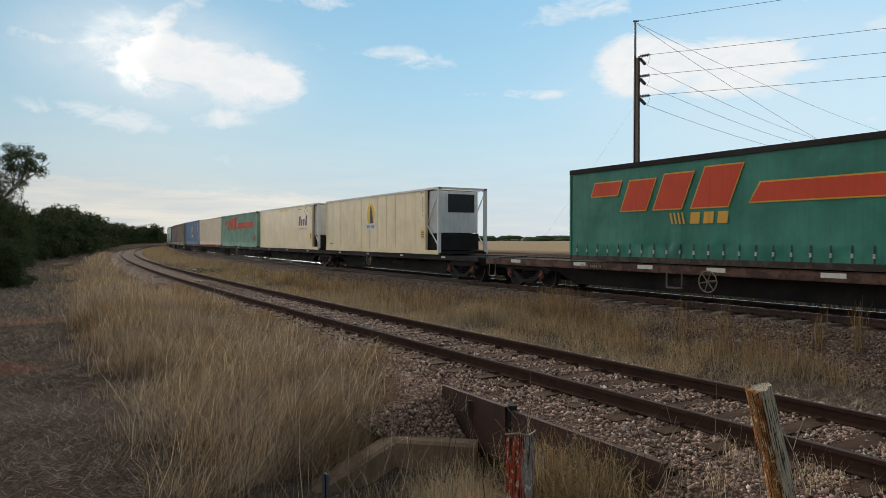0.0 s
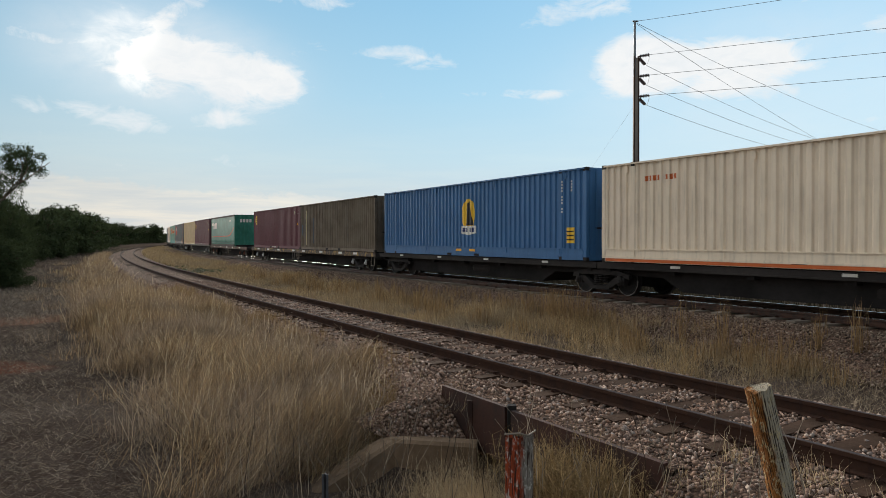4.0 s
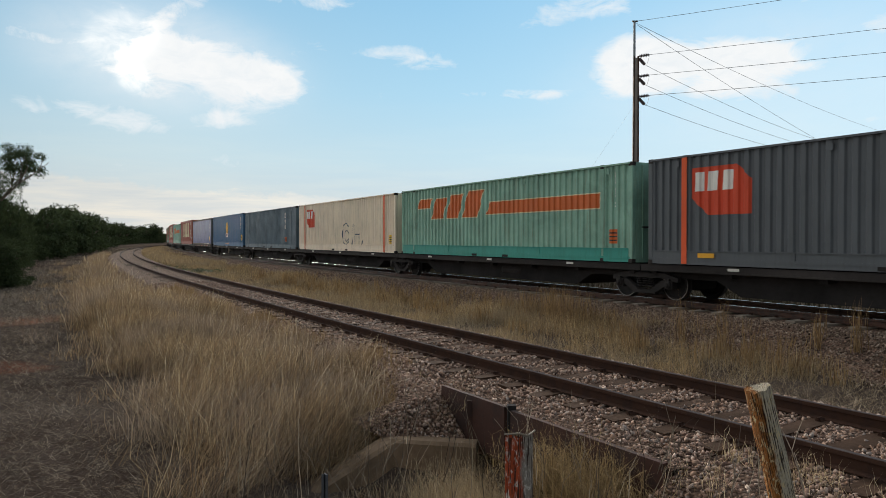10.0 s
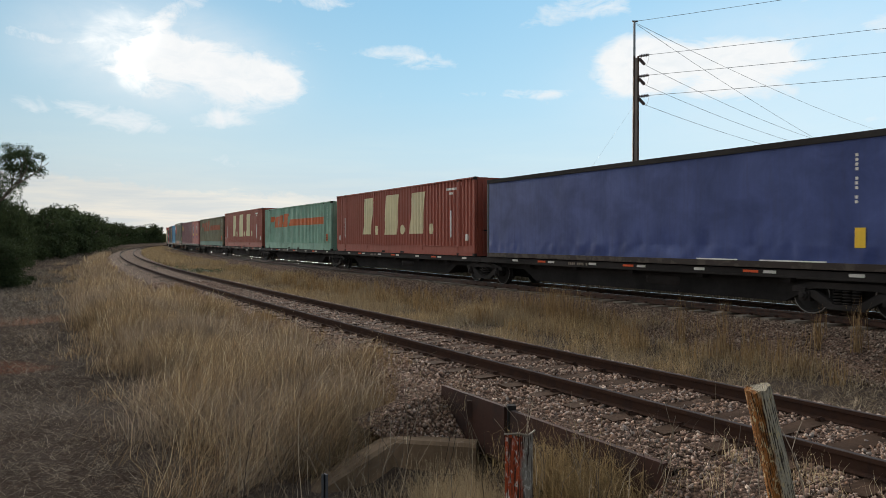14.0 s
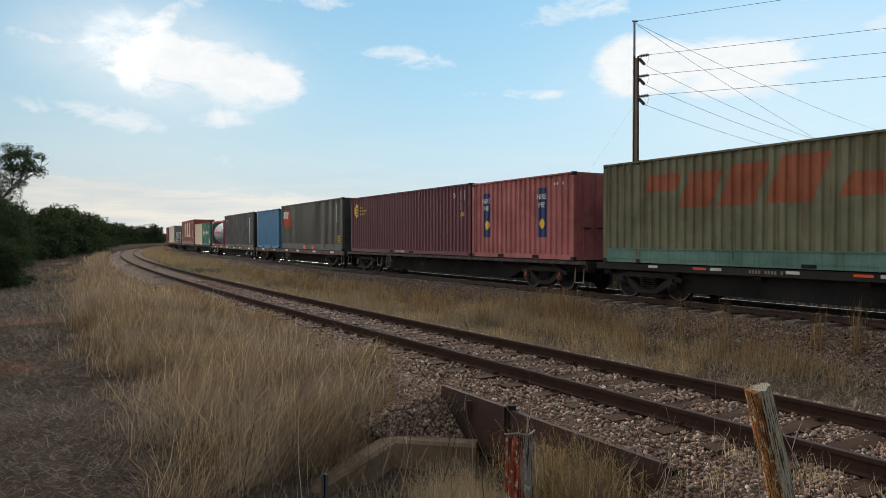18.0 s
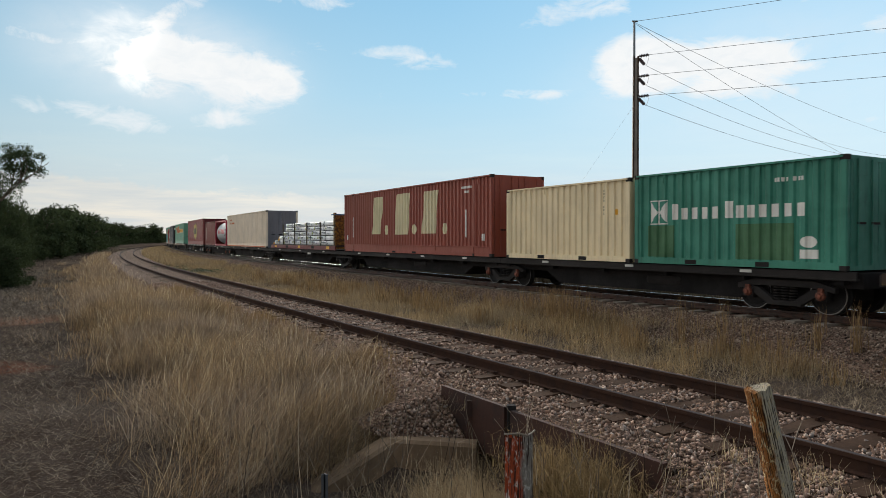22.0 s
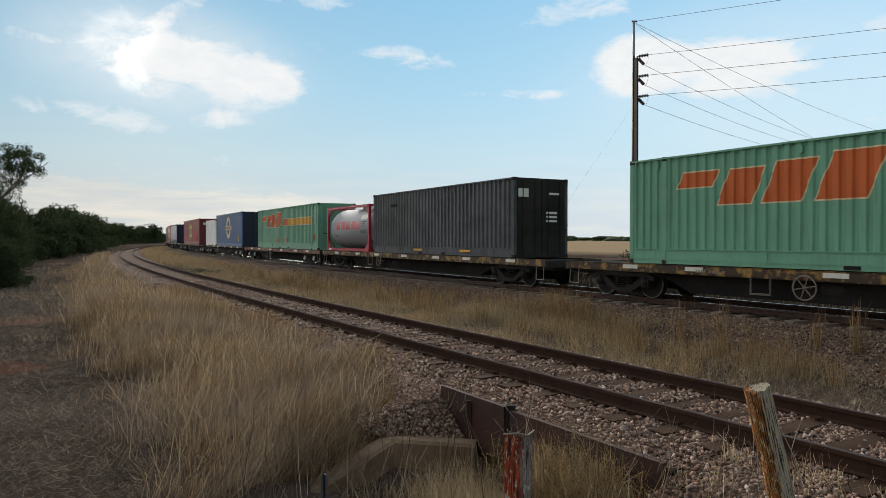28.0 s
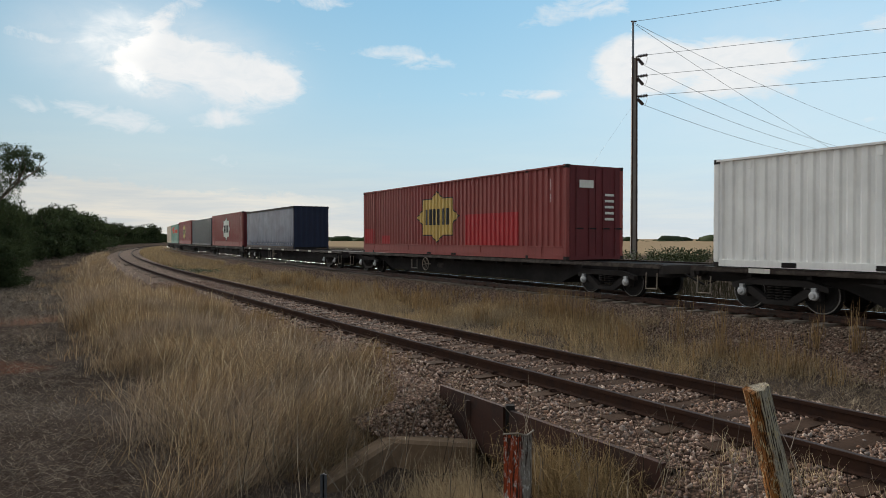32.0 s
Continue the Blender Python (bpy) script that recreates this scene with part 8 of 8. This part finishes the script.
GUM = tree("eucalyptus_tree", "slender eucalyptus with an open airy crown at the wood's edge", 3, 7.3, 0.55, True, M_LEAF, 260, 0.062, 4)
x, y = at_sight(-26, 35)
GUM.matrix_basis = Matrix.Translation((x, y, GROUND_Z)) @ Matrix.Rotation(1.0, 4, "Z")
SCRUB = [tree("scrub_tree", "dense dark mallee scrub tree beside the line", 10 + k, 6.0, 0.75, False, M_LEAF2, 210, 0.075, 3, "scrub along the line") for k in range(4)]
FAR_SCRUB = [tree("scrub_tree", "dense dark scrub tree in the belt round the bend", 30 + k, 6.0, 0.75, False, M_LEAF2, 46, 0.17, 3, "scrub along the line") for k in range(4)]


def scrub_belt():
    r = random.Random(8)
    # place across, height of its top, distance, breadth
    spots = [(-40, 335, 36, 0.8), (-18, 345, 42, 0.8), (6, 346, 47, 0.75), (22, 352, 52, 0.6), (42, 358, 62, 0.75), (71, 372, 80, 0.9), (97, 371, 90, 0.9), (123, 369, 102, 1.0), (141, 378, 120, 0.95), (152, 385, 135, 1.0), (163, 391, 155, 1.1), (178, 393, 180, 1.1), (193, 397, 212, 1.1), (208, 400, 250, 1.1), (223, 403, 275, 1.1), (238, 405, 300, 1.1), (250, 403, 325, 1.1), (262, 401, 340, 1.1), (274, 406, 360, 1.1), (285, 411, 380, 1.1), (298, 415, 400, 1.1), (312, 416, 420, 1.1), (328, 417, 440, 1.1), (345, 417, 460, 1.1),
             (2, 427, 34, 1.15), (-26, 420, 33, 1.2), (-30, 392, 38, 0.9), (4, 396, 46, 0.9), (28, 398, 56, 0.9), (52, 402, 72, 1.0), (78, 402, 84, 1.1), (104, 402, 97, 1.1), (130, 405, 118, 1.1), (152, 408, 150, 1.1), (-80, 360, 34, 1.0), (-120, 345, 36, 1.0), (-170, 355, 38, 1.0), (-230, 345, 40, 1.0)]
    first = set()

    def plant(px, d, h, wide, far):
        src = FAR_SCRUB if far else SCRUB
        k = r.randrange(4)
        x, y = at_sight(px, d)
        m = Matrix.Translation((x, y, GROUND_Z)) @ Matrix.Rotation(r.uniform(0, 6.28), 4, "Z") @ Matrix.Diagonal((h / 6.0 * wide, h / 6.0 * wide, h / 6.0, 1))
        if (far, k) not in first:
            first.add((far, k))
            src[k].matrix_basis = m
        else:
            copy_thing(src[k], m)

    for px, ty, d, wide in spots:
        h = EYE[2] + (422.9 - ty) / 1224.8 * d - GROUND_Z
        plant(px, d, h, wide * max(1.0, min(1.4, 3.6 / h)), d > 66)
        if d > 90:
            # a second row closes the belt behind
            plant(px - 10, d * 1.08, h * 0.96, 1.25, True)


scrub_belt()


def bushes():
    R = np.random.RandomState(9)
    r = random.Random(12)
    me = []
    for k in range(3):
        c = R.uniform(-1, 1, (60, 3)) * np.array([1.0, 1.0, 0.42]) + np.array([0, 0, 0.45])
        v, t = leaf_cloud(c, R.uniform(0.15, 0.32, 60), 34, 0.06, R)
        me.append(leaf_mesh("foliage", v, t, M_BUSH))
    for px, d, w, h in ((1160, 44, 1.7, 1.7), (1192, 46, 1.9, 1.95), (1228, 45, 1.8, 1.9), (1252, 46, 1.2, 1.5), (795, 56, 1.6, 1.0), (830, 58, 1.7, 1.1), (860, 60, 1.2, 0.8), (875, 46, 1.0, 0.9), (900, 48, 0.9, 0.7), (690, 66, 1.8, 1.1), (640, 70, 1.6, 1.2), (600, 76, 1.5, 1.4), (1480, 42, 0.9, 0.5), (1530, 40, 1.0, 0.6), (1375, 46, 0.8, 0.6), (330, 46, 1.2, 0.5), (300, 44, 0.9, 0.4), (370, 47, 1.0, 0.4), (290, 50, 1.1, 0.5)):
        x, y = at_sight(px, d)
        ob = thing("saltbush", "low grey-green bush on open ground", "bush", "low bushes")
        st = part("stems", Geo().tube((0, 0, -0.1), (0.2, 0.1, 0.6), 0.03, 0.012, 5).tube((0, 0, -0.1), (-0.25, 0.1, 0.55), 0.03, 0.012, 5).tube((0, 0, -0.1), (0.05, -0.25, 0.6), 0.03, 0.012, 5), M_BARK, ob)
        part("foliage", me[r.randrange(3)], None, ob)
        ob.matrix_basis = Matrix.Translation((x, y, GROUND_Z + 0.02)) @ Matrix.Rotation(r.uniform(0, 6), 4, "Z") @ Matrix.Diagonal((w, w, h, 1))


bushes()


def far_woods():
    R = np.random.RandomState(40)
    n = 420
    az = np.radians(R.uniform(-16, 60, n))
    d = R.uniform(620, 900, n)
    x, y = np.sin(az) * d, np.cos(az) * d
    hh = R.uniform(1.2, 3.6, n) * (0.5 + 1.2 * (R.uniform(0, 1, n) > 0.75))
    c = np.stack([x, y, np.full(n, GROUND_Z)], -1)
    ph = np.linspace(0, 2 * np.pi, 8)[:-1]
    vs, ts = [], []
    for i in range(n):
        w = hh[i] * R.uniform(1.5, 4.0)
        base = len(vs) * 1
        k = len(vs)
        for lv, (rr, zz) in enumerate(((1.0, 0.0), (1.05, 0.5), (0.6, 0.95))):
            for p in ph:
                q = rr * R.uniform(0.8, 1.2)
                vs.append((c[i, 0] + w * q * math.cos(p), c[i, 1] + w * q * math.sin(p), c[i, 2] + hh[i] * zz * R.uniform(0.85, 1.15)))
        m = len(ph)
        for lv in range(2):
            for j in range(m):
                a, b = k + lv * m + j, k + lv * m + (j + 1) % m
                ts += [(a, b, b + m), (a, b + m, a + m)]
        for j in range(1, m - 1):
            ts.append((k + 2 * m, k + 2 * m + j, k + 2 * m + j + 1))
    mass("far_woods", np.array(vs), np.array(ts), M_LEAF2, "thin line of dark trees on the horizon", "woods")


far_woods()

# ---------------------------------------------------------------- power line
M_POLE_STEEL = rusty("pole_steel", lin("3a2f2a"), lin("4d3526"), 0.4, 0.7, 1.5)
M_POLE_CONC = plain("pole_concrete", lin("9a8f84"), 0.9, 0, 0.2, 6.0)
M_MAST = plain("galvanised_mast", lin("8f9396"), 0.5, 0.5, 0.15, 10.0)
M_INSUL = plain("brown_porcelain", lin("4a3630"), 0.3, 0, 0.15, 20.0)
M_WIRE = plain("aluminium_wire", (0.24, 0.25, 0.26), 0.5, 0.5, 0.1, 10.0)
POLE = Vector((12.50, 45.0, 0))
NEAR_DIR, FAR_DIR = Vector((0.84, -0.543, 0)), Vector((0.733, 0.680, 0))


def power_pole(at, turn):
    ob = thing("stobie_pole", "tall power pole of two rusted steel beams with concrete between", "power pole", "power poles")
    for sg in (-1, 1):
        part("steel_beam", Geo().prism([(sg * 0.17 - 0.05, GROUND_Z - 0.3), (sg * 0.17 + 0.05, GROUND_Z - 0.3), (sg * 0.13 + 0.045, 13.5), (sg * 0.13 - 0.045, 13.5)], -0.09, 0.09), M_POLE_STEEL, ob)
    part("concrete_core", Geo().prism([(-0.12, GROUND_Z - 0.3), (0.12, GROUND_Z - 0.3), (0.085, 13.4), (-0.085, 13.4)], -0.07, 0.07), M_POLE_CONC, ob)
    part("mast", Geo().tube((-0.11, 0, 12.2), (-0.11, 0, 15.75), 0.09, 0.075, 10), M_MAST, ob, "grey galvanised top mast")
    part("mast_cap", Geo().box(-0.25, 0.11, -0.05, 0.05, 15.72, 15.8), M_POLE_STEEL, ob)
    ob.matrix_basis = Matrix.Translation(at) @ Matrix.Rotation(turn, 4, "Z")
    return ob


def insulator(name, label, a, b):
    ob = thing(name, label, "insulator", "insulator strings")
    d = (b - a)
    g = Geo()
    n = 6
    for i in range(n):
        p = a + d * ((i + 0.6) / (n + 0.5))
        q = p + d.normalized() * 0.045
        g.tube(p, q, 0.115, 0.05, 10)
    g.tube(a, b, 0.025, seg=6)
    part("discs", g, M_INSUL, ob)
    return ob


def wire(a, b, sag, rad=0.0135):
    ob = thing("overhead_wire", "thin overhead power wire", "wire", "overhead wires")
    g = Geo()
    n = 22
    pts = [a.lerp(b, i / n) - Vector((0, 0, 4 * sag * (i / n) * (1 - i / n))) for i in range(n + 1)]
    part("strand", g.path(pts, rad), M_WIRE, ob)


def power_line():
    power_pole(POLE, 0.0)
    n_pole, f_pole = POLE + NEAR_DIR * 95, POLE + FAR_DIR * 95.5
    power_pole(n_pole, 0.3)
    power_pole(f_pole, 0.3)
    for k, z in enumerate((13.5, 12.2, 10.9)):
        a = POLE + Vector((0.2, 0, z))
        b = a + Vector((0.55, -0.42, 0.0))
        insulator("insulator_string", "level string of brown insulator discs", a, b)
        wire(b, n_pole + Vector((-0.3, 0, z)), 0.9)
        a2 = POLE + Vector((0.2, 0, z - 0.14))
        b2 = a2 + Vector((0.5, 0.42, -0.3))
        insulator("insulator_string", "drooping string of brown insulator discs", a2, b2)
        wire(b2, f_pole + Vector((-0.3, 0, 15.6)), (3.05, 3.0, 2.95)[k])
        wire(b, b2, 0.25, 0.01)
    top = POLE + Vector((-0.1, 0, 15.75))
    wire(top, n_pole + Vector((0, 0, 15.9)), 0.7)
    wire(top + Vector((0.1, 0, -0.1)), f_pole + Vector((0, 0, 15.8)), 1.58)
    wire(top + Vector((0.15, 0, -0.2)), f_pole + Vector((0.2, 0, 7.3)), 1.77)
    # stay wire down to the ground
    wire(POLE + Vector((-0.2, 0, 10.2)), POLE + Vector((-7.4, 2.0, GROUND_Z)), 0.0, 0.0035)


power_line()

# ---------------------------------------------------------------- footbridge railing beyond the line
M_FENCE = plain("dark_fence_steel", lin("3a3835"), 0.6, 0.3, 0.2, 10.0)
M_WALL = plain("pale_rendered_wall", lin("a8a097"), 0.9, 0, 0.15, 3.0)
M_SIGN = plain("white_sign", (0.75, 0.75, 0.74), 0.5)


def railing(name, label, a, b, z0, z1, n, wall=True):
    ob = thing(name, label, "railing")
    d = (b - a)
    u = d.normalized()
    for i in range(n + 1):
        p = a + d * (i / n)
        part("post", Geo().box(p.x - 0.045, p.x + 0.045, p.y - 0.045, p.y + 0.045, z0 - 0.1, z1), M_FENCE, ob)
    for z in (z1, z0 + 0.1):
        part("rail", Geo().tube((a.x, a.y, z), (b.x, b.y, z), 0.05, seg=6), M_FENCE, ob)
    g = Geo()
    m = int(d.length / 0.16)
    for i in range(m):
        p = a + d * (i / m)
        g.tube((p.x, p.y, z0 + 0.1), (p.x, p.y, z1), 0.006, seg=3, caps=False)
    k = 10
    for i in range(k):
        z = z0 + 0.1 + (z1 - z0 - 0.1) * i / k
        g.tube((a.x, a.y, z), (b.x, b.y, z), 0.006, seg=3, caps=False)
    tagged(part("wire_mesh", g, M_FENCE, ob), kind="stuff")
    if wall:
        o = Vector((-u.y, u.x, 0)) * 0.15
        g = Geo()
        for q in (a, b):
            for s in (-1, 1):
                for z in (GROUND_Z - 0.2, z0 - 0.05):
                    g.v.append((q.x + o.x * s, q.y + o.y * s, z))
        g.f = [(0, 1, 5, 4), (2, 6, 7, 3), (1, 3, 7, 5), (0, 4, 6, 2), (0, 2, 3, 1), (4, 5, 7, 6)]
        part("base_wall", g, M_WALL, ob, "pale concrete base wall")
    return ob


railing("safety_railing", "dark mesh safety railing on a pale concrete wall", Vector((22.35, 50.3, 0)), Vector((34.0, 21.0, 0)), 0.74, 2.58, 20)
railing("safety_railing", "dark mesh safety railing behind the first", Vector((27.5, 57.0, 0)), Vector((40.0, 26.0, 0)), 0.74, 2.45, 20, False)
sg = thing("road_sign", "small white sign on a thin post", "sign")
part("face", Geo().box(-0.28, 0.28, -0.01, 0.01, 1.35, 2.0), M_SIGN, sg)
part("bars", Geo().box(-0.14, 0.14, -0.016, -0.011, 1.75, 1.9).box(-0.2, 0.2, -0.016, -0.011, 1.45, 1.6), M_DARKPRINT, sg)
part("post", Geo().tube((0, 0.03, GROUND_Z), (0, 0.03, 2.0), 0.03, seg=6), M_FENCE, sg)
sg.location = (36.5, 61.0, -0.35)
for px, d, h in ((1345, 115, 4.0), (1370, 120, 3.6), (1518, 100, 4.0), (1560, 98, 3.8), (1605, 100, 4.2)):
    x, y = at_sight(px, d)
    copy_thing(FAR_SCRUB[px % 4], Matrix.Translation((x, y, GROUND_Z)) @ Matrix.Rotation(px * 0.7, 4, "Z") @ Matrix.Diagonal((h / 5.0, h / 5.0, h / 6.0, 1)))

# ---------------------------------------------------------------- a small flock
BIRD = Geo()
BIRD.lathe([(0.0, -0.2), (0.05, -0.12), (0.07, 0.0), (0.045, 0.13), (0.0, 0.24)], "x", 8)
BIRD_BODY = BIRD.mesh("body", plain("bird_grey", (0.06, 0.055, 0.06), 0.8))
BIRD_WING = Geo().prism([(-0.09, 0.0), (0.1, 0.0), (0.02, 0.02)], 0.02, 0.34).mesh("wing", plain("bird_grey", (0.06, 0.055, 0.06), 0.8))
FLOCK = []


def flock():
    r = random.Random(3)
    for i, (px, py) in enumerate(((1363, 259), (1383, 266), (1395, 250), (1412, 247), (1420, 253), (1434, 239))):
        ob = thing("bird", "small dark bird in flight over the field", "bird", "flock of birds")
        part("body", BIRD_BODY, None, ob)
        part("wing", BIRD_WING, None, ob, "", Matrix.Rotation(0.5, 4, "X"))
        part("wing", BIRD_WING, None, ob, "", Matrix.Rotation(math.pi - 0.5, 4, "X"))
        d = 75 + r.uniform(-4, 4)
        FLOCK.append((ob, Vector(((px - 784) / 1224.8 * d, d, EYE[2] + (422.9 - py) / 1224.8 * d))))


flock()


# ---------------------------------------------------------------- what moves
def motions():
    for ob, mid, L, place in MOVERS:
        walk(ob, [(t, train_pose(mid, L, t) @ place) for t in TIMES])
    for w, dx, s0 in WHEELSETS:
        # the wheel rolls frame by frame while it passes near the camera
        t0 = max(0.0, min(32.0, (-50.0 - s0) / SPEED))
        t1 = max(0.0, min(32.0, (6.0 - s0) / SPEED))
        ts = [0.0] + [round(t0 * 30 + k) / 30 for k in range(1, max(1, int((t1 - t0) * 30)))] + [32.0]
        rows, last = [], -1.0
        for t in ts:
            if t <= last:
                continue
            last = t
            d = travel(min(max(t, t0), t1)) - travel(t0)
            rows.append((t, Matrix.Translation((dx, 0, WR)) @ Matrix.Rotation((d / WR) % (2 * math.pi), 4, "Y")))
        walk(w, rows)
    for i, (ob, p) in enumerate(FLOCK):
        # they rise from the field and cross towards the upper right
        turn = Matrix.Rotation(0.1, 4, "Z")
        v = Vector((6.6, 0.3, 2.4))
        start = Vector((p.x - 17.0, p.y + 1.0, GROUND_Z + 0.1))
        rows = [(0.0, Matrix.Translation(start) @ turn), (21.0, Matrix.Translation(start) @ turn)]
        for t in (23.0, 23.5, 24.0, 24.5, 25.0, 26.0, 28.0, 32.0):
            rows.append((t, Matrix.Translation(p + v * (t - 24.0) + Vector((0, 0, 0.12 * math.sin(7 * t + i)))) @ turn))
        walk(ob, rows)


motions()
